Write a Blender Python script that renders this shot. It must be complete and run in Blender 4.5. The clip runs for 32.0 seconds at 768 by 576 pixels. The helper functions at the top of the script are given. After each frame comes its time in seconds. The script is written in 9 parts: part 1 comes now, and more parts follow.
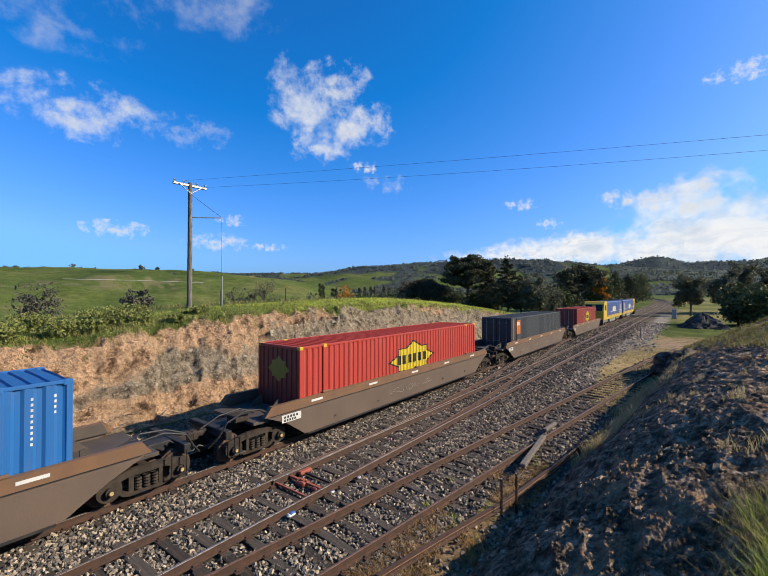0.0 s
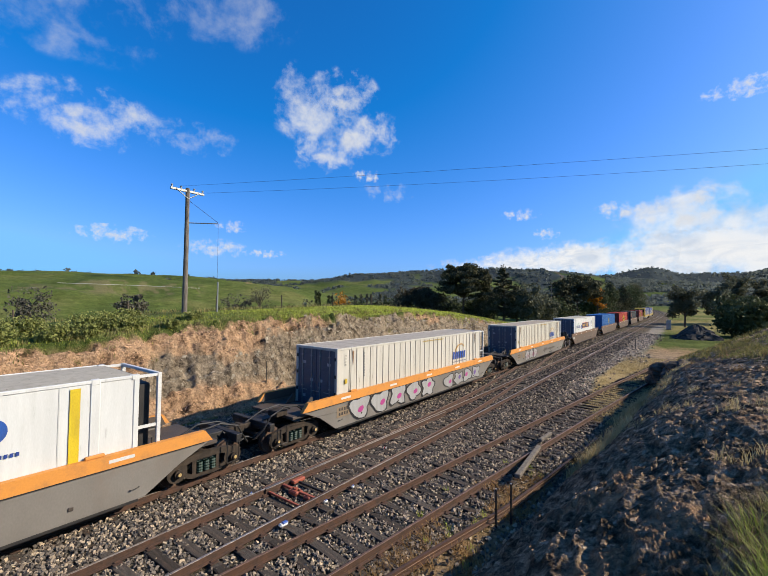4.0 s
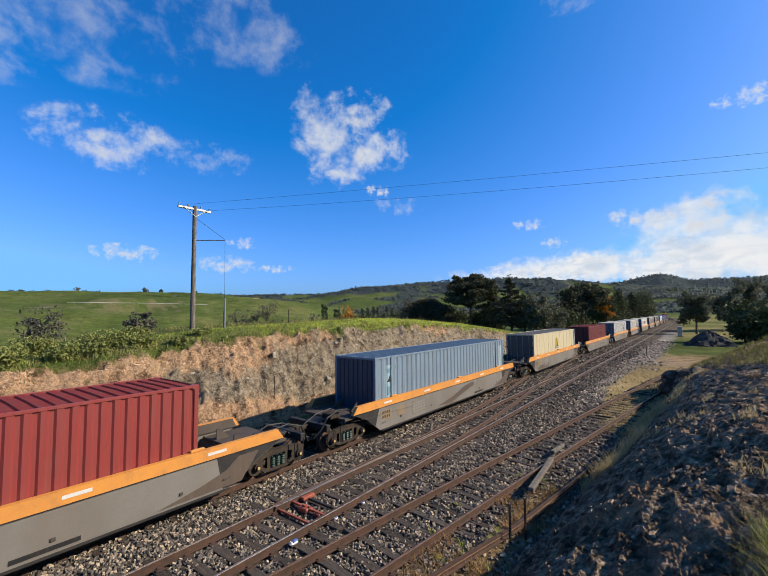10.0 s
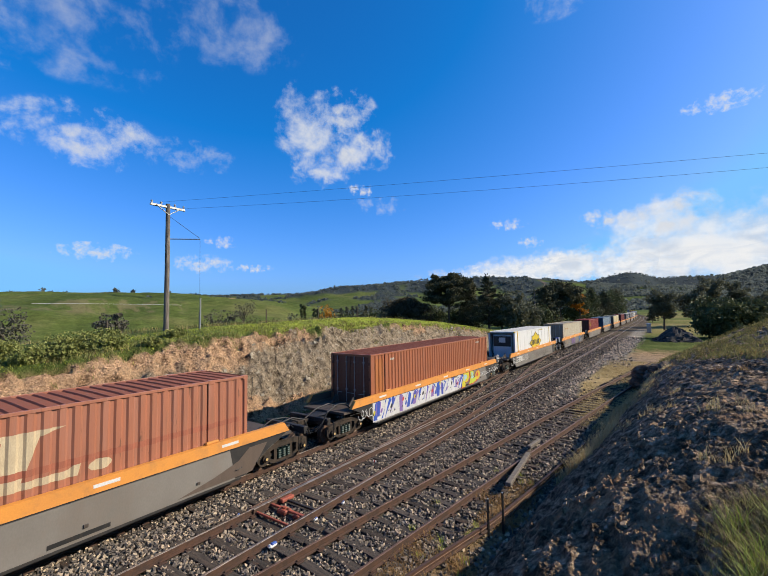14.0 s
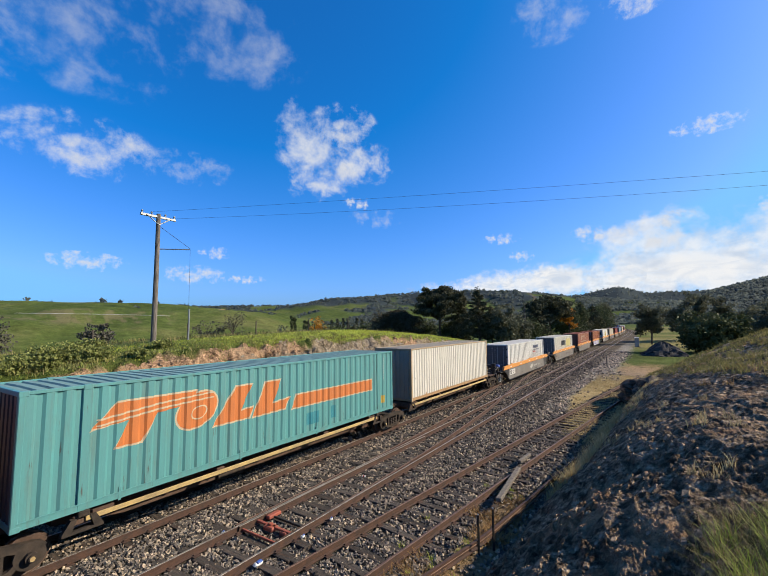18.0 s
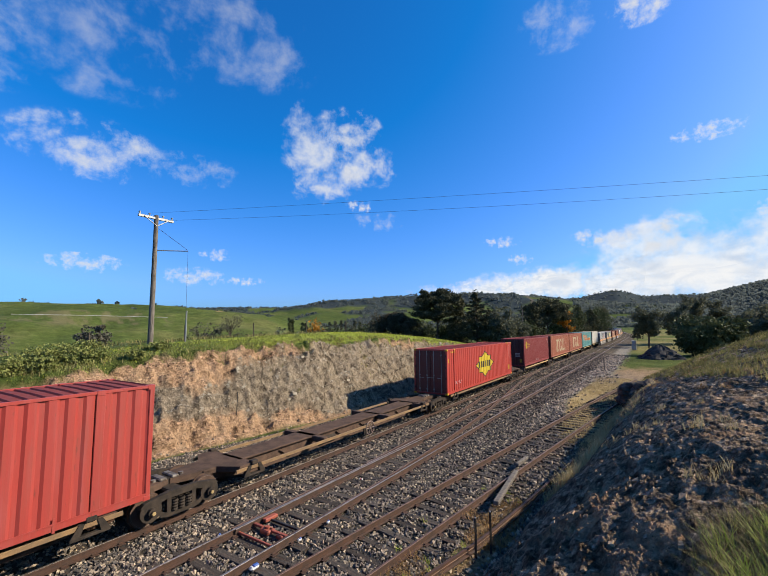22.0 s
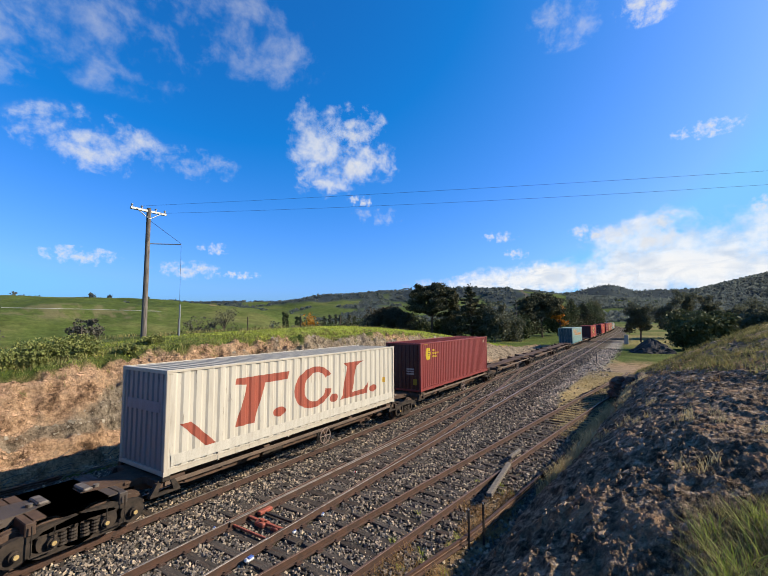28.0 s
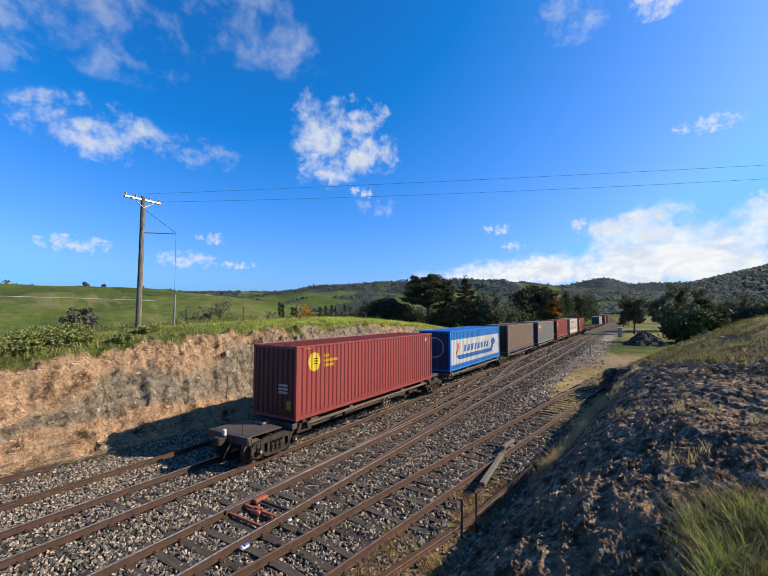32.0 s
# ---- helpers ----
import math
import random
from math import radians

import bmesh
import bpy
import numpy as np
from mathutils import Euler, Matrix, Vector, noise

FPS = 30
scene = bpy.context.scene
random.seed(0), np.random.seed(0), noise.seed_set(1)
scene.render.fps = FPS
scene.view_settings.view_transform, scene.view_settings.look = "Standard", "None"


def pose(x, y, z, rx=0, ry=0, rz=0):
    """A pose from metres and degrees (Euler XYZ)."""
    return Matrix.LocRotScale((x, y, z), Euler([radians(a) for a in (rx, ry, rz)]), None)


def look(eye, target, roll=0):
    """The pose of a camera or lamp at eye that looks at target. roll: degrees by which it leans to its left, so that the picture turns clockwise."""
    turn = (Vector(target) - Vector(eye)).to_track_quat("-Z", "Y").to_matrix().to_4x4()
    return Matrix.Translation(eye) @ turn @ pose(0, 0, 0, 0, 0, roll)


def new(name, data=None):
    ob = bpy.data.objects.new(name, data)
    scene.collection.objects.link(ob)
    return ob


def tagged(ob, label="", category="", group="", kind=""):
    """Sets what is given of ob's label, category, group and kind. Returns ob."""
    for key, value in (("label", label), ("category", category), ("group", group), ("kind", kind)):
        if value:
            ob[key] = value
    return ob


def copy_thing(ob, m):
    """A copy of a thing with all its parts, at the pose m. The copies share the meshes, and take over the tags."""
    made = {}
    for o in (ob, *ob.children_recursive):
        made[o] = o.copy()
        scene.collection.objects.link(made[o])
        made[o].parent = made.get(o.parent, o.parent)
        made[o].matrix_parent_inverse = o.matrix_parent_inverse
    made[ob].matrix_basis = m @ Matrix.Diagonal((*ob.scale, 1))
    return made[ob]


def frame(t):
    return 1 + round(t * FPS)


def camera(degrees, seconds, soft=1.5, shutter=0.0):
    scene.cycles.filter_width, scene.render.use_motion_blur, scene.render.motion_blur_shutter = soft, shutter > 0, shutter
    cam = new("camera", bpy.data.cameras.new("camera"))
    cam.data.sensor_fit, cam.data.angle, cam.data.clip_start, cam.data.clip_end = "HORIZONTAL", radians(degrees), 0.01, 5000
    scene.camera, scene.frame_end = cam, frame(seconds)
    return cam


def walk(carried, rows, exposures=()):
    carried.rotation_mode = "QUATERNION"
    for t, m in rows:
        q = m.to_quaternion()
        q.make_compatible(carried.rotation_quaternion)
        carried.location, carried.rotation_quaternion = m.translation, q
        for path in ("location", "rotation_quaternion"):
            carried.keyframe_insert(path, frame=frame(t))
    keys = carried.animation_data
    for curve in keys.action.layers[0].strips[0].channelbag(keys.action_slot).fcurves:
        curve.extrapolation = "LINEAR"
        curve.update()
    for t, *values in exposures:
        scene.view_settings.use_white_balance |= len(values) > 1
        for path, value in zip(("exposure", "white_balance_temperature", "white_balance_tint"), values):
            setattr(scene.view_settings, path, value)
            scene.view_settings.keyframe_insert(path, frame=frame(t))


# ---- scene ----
# ---- camera: handheld on top of the cutting, only turning ----
EYE = (0.0, 0.0, 5.31)
cam = camera(87.26, 32.0, soft=0.65)
VIEW = [
    (0, 90.686, -0.091, 37.399),
    (0.5, 91.208, -0.294, 36.599),
    (1, 91.607, -0.351, 36.316),
    (1.5, 91.771, -0.395, 36.454),
    (2, 91.980, -0.349, 36.472),
    (2.5, 91.993, -0.380, 36.401),
    (3, 91.784, -0.420, 36.449),
    (3.5, 91.734, -0.585, 36.681),
    (5.5, 92.572, -0.938, 37.167),
    (6, 93.065, -0.865, 37.425),
    (6.5, 93.595, -0.825, 37.867),
    (7, 93.926, -0.664, 38.237),
    (7.5, 93.842, -0.332, 37.994),
    (8, 93.228, -0.104, 37.620),
    (8.5, 92.982, 0.064, 37.490),
    (9, 93.125, 0.246, 37.444),
    (9.5, 93.451, 0.346, 37.621),
    (10, 93.569, 0.462, 37.802),
    (10.5, 93.755, 0.406, 38.129),
    (11, 93.941, 0.367, 38.556),
    (11.5, 93.884, 0.383, 38.739),
    (12, 93.758, 0.435, 38.380),
    (12.5, 93.734, 0.474, 36.626),
    (13, 93.689, 0.685, 35.306),
    (13.5, 93.476, 0.914, 34.746),
    (14, 93.415, 0.890, 34.841),
    (14.5, 93.768, 0.526, 35.301),
    (16.5, 94.536, 0.183, 36.353),
    (17, 94.508, 0.271, 35.622),
    (17.5, 94.791, 0.416, 34.378),
    (18, 95.165, 0.465, 33.548),
    (18.5, 95.415, 0.507, 33.148),
    (19, 95.424, 0.528, 33.138),
    (19.5, 95.345, 0.553, 33.197),
    (20, 95.236, 0.561, 33.267),
    (20.5, 95.240, 0.413, 33.348),
    (21, 95.215, 0.285, 33.465),
    (21.5, 95.320, 0.188, 33.436),
    (22, 95.498, 0.276, 33.241),
    (22.5, 95.599, 0.391, 32.974),
    (23, 95.691, 0.457, 32.720),
    (23.5, 95.713, 0.486, 32.478),
    (24, 95.819, 0.665, 32.334),
    (24.5, 95.819, 0.676, 32.332),
    (25, 95.800, 0.488, 32.432),
    (25.5, 95.835, 0.293, 32.481),
    (27.5, 95.352, 0.279, 32.621),
    (28, 94.653, 0.217, 32.479),
    (28.5, 94.304, 0.165, 32.203),
    (29, 93.885, 0.412, 32.196),
    (29.5, 92.838, 0.190, 32.284),
    (30, 92.784, 0.140, 32.704),
    (30.5, 92.632, -0.726, 32.929),
    (31, 92.864, -0.827, 32.892),
    (31.5, 93.144, -0.348, 32.789),
    (32, 93.397, -0.171, 31.885),
]
walk(cam, [(t, pose(*EYE, rx, ry, rz)) for t, rx, ry, rz in VIEW], exposures=((0.0, 0.79), (7.0, 0.72), (12.0, 0.71), (18.0, 0.76), (24.0, 0.80), (32.0, 0.84)))

# ---- light: low sun over the right of the line, clear sky ----
SUN_EL, SUN_AZ = 32.0, 56.5          # degrees; azimuth from +Y towards +X
world = bpy.data.worlds.new("sky")
scene.world = world
world.use_nodes = True
wn = world.node_tree.nodes
sky = wn.new("ShaderNodeTexSky")
sky.sky_type, sky.sun_disc = "NISHITA", False
sky.sun_elevation, sky.sun_rotation = radians(SUN_EL), radians(SUN_AZ)
sky.altitude, sky.air_density, sky.dust_density, sky.ozone_density = 600, 0.9, 2.6, 1.8
sat = wn.new("ShaderNodeMix")
sat.data_type, sat.blend_type = "RGBA", "MULTIPLY"
sat.inputs[0].default_value, sat.inputs[7].default_value = 1.0, (0.88, 1.04, 1.80, 1.0)
world.node_tree.links.new(sky.outputs[0], sat.inputs[6])
deep = wn.new("ShaderNodeMix")
deep.data_type, deep.blend_type = "RGBA", "SUBTRACT"
deep.inputs[0].default_value, deep.inputs[7].default_value = 1.0, (0.85, 0.14, 0.0, 1.0)
low = wn.new("ShaderNodeMix")
low.data_type, low.blend_type = "RGBA", "LIGHTEN"
low.inputs[0].default_value, low.inputs[7].default_value = 1.0, (0.07, 0.1, 0.1, 1.0)
world.node_tree.links.new(sat.outputs[2], deep.inputs[6])
world.node_tree.links.new(deep.outputs[2], low.inputs[6])
cap = wn.new("ShaderNodeMix")
cap.data_type, cap.blend_type = "RGBA", "DARKEN"
cap.inputs[0].default_value, cap.inputs[7].default_value = 1.0, (1.7, 4.4, 8.0, 1.0)
world.node_tree.links.new(low.outputs[2], cap.inputs[6])
world.node_tree.links.new(cap.outputs[2], wn["Background"].inputs[0])
wn["Background"].inputs[1].default_value = 0.077
sun = new("sun", bpy.data.lights.new("sun", "SUN"))
sun.data.energy, sun.data.angle, sun.data.color = 5.0, radians(0.5), (1.0, 0.88, 0.71)
sd = Vector((math.sin(radians(SUN_AZ)) * math.cos(radians(SUN_EL)), math.cos(radians(SUN_AZ)) * math.cos(radians(SUN_EL)), math.sin(radians(SUN_EL))))
sun.matrix_world = look(tuple(sd * 100), (0, 0, 0))

# ---- materials ----
def links_of(m):
    return m.node_tree.nodes, m.node_tree.links.new


def surf(name, c1, c2=None, scale=4.0, rough=0.7, metal=0.0, bump=0.15, fine=60.0, stretch=(1, 1, 1), dirt=None, dirt_amt=0.0, dirt_scale=1.2, piece=0.0, spec=0.4, coat=0.0, grain=0.13):
    """A surface with grain at two scales: c1 to c2 in blotches, a finer grain in value and relief, dirt over it."""
    m = bpy.data.materials.new(name)
    m.use_nodes = True
    n, link = links_of(m)
    b = n["Principled BSDF"]
    c2 = c2 or tuple(v * 0.75 for v in c1)
    c1, c2 = tuple(v * 0.645 for v in c1), tuple(v * 0.645 for v in c2)
    tc = n.new("ShaderNodeTexCoord")
    mp = n.new("ShaderNodeMapping")
    mp.inputs["Scale"].default_value = stretch
    link(tc.outputs["Object"], mp.inputs["Vector"])
    n1 = n.new("ShaderNodeTexNoise")
    n1.inputs["Scale"].default_value, n1.inputs["Detail"].default_value = scale, 5
    n2 = n.new("ShaderNodeTexNoise")
    n2.inputs["Scale"].default_value, n2.inputs["Detail"].default_value = fine, 4
    link(mp.outputs[0], n1.inputs["Vector"])
    link(mp.outputs[0], n2.inputs["Vector"])
    r1 = n.new("ShaderNodeMapRange")
    r1.inputs[1].default_value, r1.inputs[2].default_value = 0.35, 0.65
    link(n1.outputs["Fac"], r1.inputs[0])
    mix = n.new("ShaderNodeMix")
    mix.data_type = "RGBA"
    mix.inputs[6].default_value, mix.inputs[7].default_value = (*c1, 1), (*c2, 1)
    link(r1.outputs[0], mix.inputs[0])
    col = mix.outputs[2]
    hs = n.new("ShaderNodeHueSaturation")
    r2 = n.new("ShaderNodeMapRange")
    r2.inputs[1].default_value, r2.inputs[2].default_value, r2.inputs[3].default_value, r2.inputs[4].default_value = 0.3, 0.7, 1 - grain, 1 + grain
    link(n2.outputs["Fac"], r2.inputs[0])
    val = r2.outputs[0]
    if piece:
        oi = n.new("ShaderNodeObjectInfo")
        r3 = n.new("ShaderNodeMapRange")
        r3.inputs[3].default_value, r3.inputs[4].default_value = 1 - piece, 1 + piece
        link(oi.outputs["Random"], r3.inputs[0])
        mu = n.new("ShaderNodeMath")
        mu.operation = "MULTIPLY"
        link(val, mu.inputs[0])
        link(r3.outputs[0], mu.inputs[1])
        val = mu.outputs[0]
    link(col, hs.inputs["Color"])
    link(val, hs.inputs["Value"])
    col = hs.outputs[0]
    if dirt:
        n3 = n.new("ShaderNodeTexNoise")
        n3.inputs["Scale"].default_value, n3.inputs["Detail"].default_value = dirt_scale, 8
        n3.inputs["Roughness"].default_value = 0.7
        link(mp.outputs[0], n3.inputs["Vector"])
        r4 = n.new("ShaderNodeMapRange")
        r4.inputs[1].default_value, r4.inputs[2].default_value, r4.inputs[4].default_value = 0.5, 0.75, dirt_amt
        link(n3.outputs["Fac"], r4.inputs[0])
        mx = n.new("ShaderNodeMix")
        mx.data_type = "RGBA"
        mx.inputs[7].default_value = (*dirt, 1)
        link(r4.outputs[0], mx.inputs[0])
        link(col, mx.inputs[6])
        col = mx.outputs[2]
    link(col, b.inputs["Base Color"])
    b.inputs["Roughness"].default_value, b.inputs["Metallic"].default_value = rough, metal
    b.inputs["Specular IOR Level"].default_value = spec if rough < 0.8 else 0.1
    b.inputs["Coat Weight"].default_value = coat
    if bump:
        bp = n.new("ShaderNodeBump")
        bp.inputs["Strength"].default_value, bp.inputs["Distance"].default_value = bump, 0.02
        link(n2.outputs["Fac"], bp.inputs["Height"])
        link(bp.outputs[0], b.inputs["Normal"])
    return m


_paint = {}


def paint(c, wear=0.25, dirt=(0.10, 0.075, 0.05), rough=0.5):
    """Weathered paint on steel, with rain streaks running down; one material for each colour."""
    key = (c, wear, dirt, rough)
    if key not in _paint:
        m = _paint[key] = surf("paint", c, tuple(min(1, v * 0.86 + 0.012) for v in c), 1.3, rough, 0.0, 0.05, 30, (3.0, 3.0, 0.35), dirt, wear, 1.6, grain=0.045)
        n, link = links_of(m)
        b = n["Principled BSDF"]
        tc, oi, off = n.new("ShaderNodeTexCoord"), n.new("ShaderNodeObjectInfo"), n.new("ShaderNodeVectorMath")
        off.operation, off.inputs[1].default_value = "MULTIPLY_ADD", (37, 53, 29)
        link(oi.outputs["Random"], off.inputs[0])
        link(tc.outputs["Object"], off.inputs[2])
        col = b.inputs["Base Color"].links[0].from_socket
        fade = tuple(0.645 * (v * 0.78 + 0.20 * max(c)) for v in c)
        for tint, stretch, detail, lo, hi, most in ((fade, (5, 5, 0.28), 6, 0.52, 0.74, min(0.75, wear * 1.5)), ((0.055, 0.032, 0.020), (8, 8, 1.1), 8, 0.63, 0.70, min(0.85, wear * 2.0))):
            mp, nz, mr, mx = n.new("ShaderNodeMapping"), n.new("ShaderNodeTexNoise"), n.new("ShaderNodeMapRange"), n.new("ShaderNodeMix")
            mp.inputs["Scale"].default_value = stretch
            link(off.outputs[0], mp.inputs["Vector"])
            nz.inputs["Scale"].default_value, nz.inputs["Detail"].default_value, nz.inputs["Roughness"].default_value = 1.0, detail, 0.65
            link(mp.outputs[0], nz.inputs["Vector"])
            mr.inputs[1].default_value, mr.inputs[2].default_value, mr.inputs[4].default_value = lo, hi, most
            link(nz.outputs["Fac"], mr.inputs[0])
            mx.data_type, mx.inputs[7].default_value = "RGBA", (*tint, 1)
            link(mr.outputs[0], mx.inputs[0])
            link(col, mx.inputs[6])
            col = mx.outputs[2]
        link(col, b.inputs["Base Color"])
    return _paint[key]


M_RAIL = surf("rusty_rail", (0.120, 0.062, 0.040), (0.075, 0.046, 0.034), 5, 0.75, 0.3, 0.25, 70)
M_SHINE = surf("worn_rail_head", (0.30, 0.24, 0.20), (0.40, 0.36, 0.33), 3, 0.42, 0.7, 0.05, 40)
M_RUSTHEAD = surf("rusted_rail_head", (0.23, 0.135, 0.092), (0.15, 0.09, 0.065), 4, 0.6, 0.4, 0.15, 60)
M_SLEEPER = surf("weathered_sleeper_wood", (0.060, 0.050, 0.042), (0.095, 0.082, 0.070), 3, 0.9, 0, 0.6, 25, (0.6, 6, 6), (0.12, 0.06, 0.035), 0.5, 2.0, piece=0.35)
M_OLDWOOD = surf("grey_old_timber", (0.25, 0.22, 0.19), (0.14, 0.12, 0.10), 3, 0.9, 0, 0.5, 30, (1, 6, 6), piece=0.2)
M_BOGIE = surf("grimy_bogie_steel", (0.045, 0.038, 0.032), (0.085, 0.065, 0.050), 5, 0.8, 0.2, 0.3, 50)
M_RUSTSTEEL = surf("brown_rusty_steel", (0.165, 0.105, 0.075), (0.105, 0.070, 0.052), 3, 0.85, 0.2, 0.2, 40)
M_BLACK = surf("black_steel", (0.022, 0.021, 0.021), (0.04, 0.036, 0.033), 3, 0.6, 0.1, 0.15, 40)
M_WHEEL = surf("wheel_steel", (0.30, 0.27, 0.25), (0.18, 0.14, 0.11), 4, 0.45, 0.8, 0.1, 40)
M_WORNSTEEL = surf("worn_joint_steel", (0.30, 0.26, 0.22), (0.12, 0.095, 0.075), 6, 0.6, 0.4, 0.2, 40)
M_GREENSPRING = surf("green_spring_paint", (0.022, 0.055, 0.040), None, 6, 0.5)
M_YELLOW = surf("yellow_paint", (0.80, 0.50, 0.02), (0.72, 0.45, 0.03), 3, 0.5, 0, 0.05, 40)
M_OCHRESTRIP = surf("ochre_brown_edge_paint", (0.34, 0.20, 0.085), (0.22, 0.14, 0.075), 3, 0.7, 0, 0.1, 40, (1, 1, 1), (0.08, 0.06, 0.04), 0.6, 2.0)
M_CREAMSTRIP = surf("dirty_yellow_edge_paint", (0.62, 0.43, 0.16), (0.42, 0.30, 0.14), 3, 0.7, 0, 0.1, 40, (1, 1, 1), (0.08, 0.06, 0.04), 0.6, 2.0)
M_ORANGE = surf("orange_sill_paint", (0.78, 0.32, 0.055), (0.70, 0.29, 0.06), 1.2, 0.6, 0, 0.05, 30, (1, 1, 1), (0.16, 0.09, 0.05), 0.55, 2.2, grain=0.05)
M_BROWNSILL = surf("brown_sill_paint", (0.22, 0.115, 0.055), (0.17, 0.09, 0.05), 1.5, 0.6, 0, 0.05, 30, (1, 1, 1), (0.09, 0.065, 0.045), 0.6, 2.0, grain=0.05)
M_GREYSIDE = surf("faded_grey_wagon_paint", (0.235, 0.216, 0.192), (0.188, 0.17, 0.148), 0.9, 0.6, 0, 0.05, 30, (1, 1, 0.6), (0.14, 0.105, 0.08), 0.6, 1.1, grain=0.05)
M_BROWNSIDE = surf("brown_wagon_paint", (0.155, 0.108, 0.078), (0.125, 0.088, 0.066), 0.9, 0.6, 0, 0.05, 30, (1, 1, 0.6), (0.085, 0.062, 0.048), 0.5, 1.1, grain=0.05)
M_DARKEND = surf("dark_brown_end_and_shade", (0.10, 0.075, 0.058), (0.07, 0.055, 0.045), 1.2, 0.65, grain=0.05)
M_WHITE = surf("white_paint", (0.78, 0.77, 0.74), (0.70, 0.69, 0.66), 2, 0.5, 0, 0.04, 40)
M_SILVER = surf("galvanised_steel", (0.46, 0.46, 0.45), (0.38, 0.38, 0.37), 3, 0.45, 0.5, 0.05, 40)
M_POLE = surf("silvery_pole_timber", (0.27, 0.235, 0.20), (0.13, 0.112, 0.095), 2.5, 0.9, 0, 0.4, 30, (5, 5, 0.6))
M_BARK = surf("tree_bark", (0.10, 0.075, 0.055), (0.16, 0.13, 0.10), 4, 0.9, 0, 0.5, 25)
M_GLASS = surf("dark_cab_glass", (0.01, 0.012, 0.015), (0.014, 0.016, 0.02), 2, 0.08, 0, 0, 20, spec=0.6)
M_WIRE = surf("cable_grey", (0.06, 0.06, 0.065), None, 3, 0.5, 0.3, 0, 20)
M_REDSTEEL = surf("orange_red_point_rodding", (0.45, 0.11, 0.06), (0.30, 0.08, 0.05), 4, 0.7, 0, 0.2, 50)


def leafy(name, c1, c2, rough=0.6, trans=0.25):
    m = bpy.data.materials.new(name)
    m.use_nodes = True
    n, link = links_of(m)
    b = n["Principled BSDF"]
    ge = n.new("ShaderNodeNewGeometry")
    mix = n.new("ShaderNodeMix")
    mix.data_type = "RGBA"
    mix.inputs[6].default_value, mix.inputs[7].default_value = (*(v * 0.66 for v in c1), 1), (*(v * 0.66 for v in c2), 1)
    link(ge.outputs["Random Per Island"], mix.inputs[0])
    tc = n.new("ShaderNodeTexCoord")
    nz = n.new("ShaderNodeTexNoise")
    nz.inputs["Scale"].default_value, nz.inputs["Detail"].default_value = 0.35, 3
    link(tc.outputs["Object"], nz.inputs["Vector"])
    hs = n.new("ShaderNodeHueSaturation")
    rr = n.new("ShaderNodeMapRange")
    rr.inputs[1].default_value, rr.inputs[2].default_value, rr.inputs[3].default_value, rr.inputs[4].default_value = 0.3, 0.7, 0.75, 1.25
    link(nz.outputs["Fac"], rr.inputs[0])
    link(rr.outputs[0], hs.inputs["Value"])
    link(mix.outputs[2], hs.inputs["Color"])
    link(hs.outputs[0], b.inputs["Base Color"])
    b.inputs["Roughness"].default_value = rough
    b.inputs["Specular IOR Level"].default_value = 0.06
    tr = n.new("ShaderNodeBsdfTranslucent")
    link(hs.outputs[0], tr.inputs["Color"])
    ms = n.new("ShaderNodeMixShader")
    ms.inputs[0].default_value = trans
    link(b.outputs[0], ms.inputs[1])
    link(tr.outputs[0], ms.inputs[2])
    link(ms.outputs[0], n["Material Output"].inputs[0])
    return m


M_PINE = leafy("dark_pine_needles", (0.070, 0.074, 0.042), (0.165, 0.158, 0.088), 0.8, 0.12)
M_GUM = leafy("olive_gum_leaves", (0.105, 0.115, 0.072), (0.215, 0.215, 0.135))
M_BROWNPINE = leafy("brownish_pine_needles", (0.075, 0.066, 0.042), (0.155, 0.130, 0.080), 0.8, 0.12)
M_HEDGE = leafy("dark_round_tree_leaves", (0.075, 0.097, 0.043), (0.150, 0.168, 0.075), 0.6, 0.15)
M_AUTUMN = leafy("orange_autumn_leaves", (0.55, 0.20, 0.03), (0.60, 0.32, 0.05))
M_BUSH = leafy("green_bush_leaves", (0.20, 0.235, 0.06), (0.40, 0.41, 0.14))
M_GREYBUSH = leafy("greyish_bush_leaves", (0.105, 0.100, 0.075), (0.185, 0.175, 0.135))
# Paler, greyer than the near leaves: distance haze is put into the colour.
M_FOREST = leafy("hazed_far_wood_leaves", (0.160, 0.186, 0.168), (0.192, 0.218, 0.196), 0.8, 0.6)
M_GRASS = leafy("green_grass_blades", (0.40, 0.50, 0.06), (0.62, 0.64, 0.13), 0.6, 0.45)
M_OLIVEGRASS = leafy("olive_rough_grass", (0.12, 0.12, 0.042), (0.30, 0.265, 0.105), 0.8, 0.3)
M_BROWNGRASS = leafy("rusty_brown_dead_grass", (0.30, 0.165, 0.07), (0.50, 0.33, 0.15), 0.8, 0.35)
M_BANKGRASS = leafy("long_olive_green_grass", (0.20, 0.27, 0.045), (0.52, 0.54, 0.14), 0.6, 0.4)
M_STEMS = leafy("dark_tangled_stems", (0.10, 0.075, 0.045), (0.26, 0.21, 0.13), 0.8, 0.2)
M_LUSH = leafy("lime_green_short_grass", (0.44, 0.54, 0.06), (0.72, 0.74, 0.15), 0.6, 0.45)
M_DRYGRASS = leafy("dry_straw_grass", (0.60, 0.45, 0.21), (0.74, 0.60, 0.32), 0.7, 0.3)
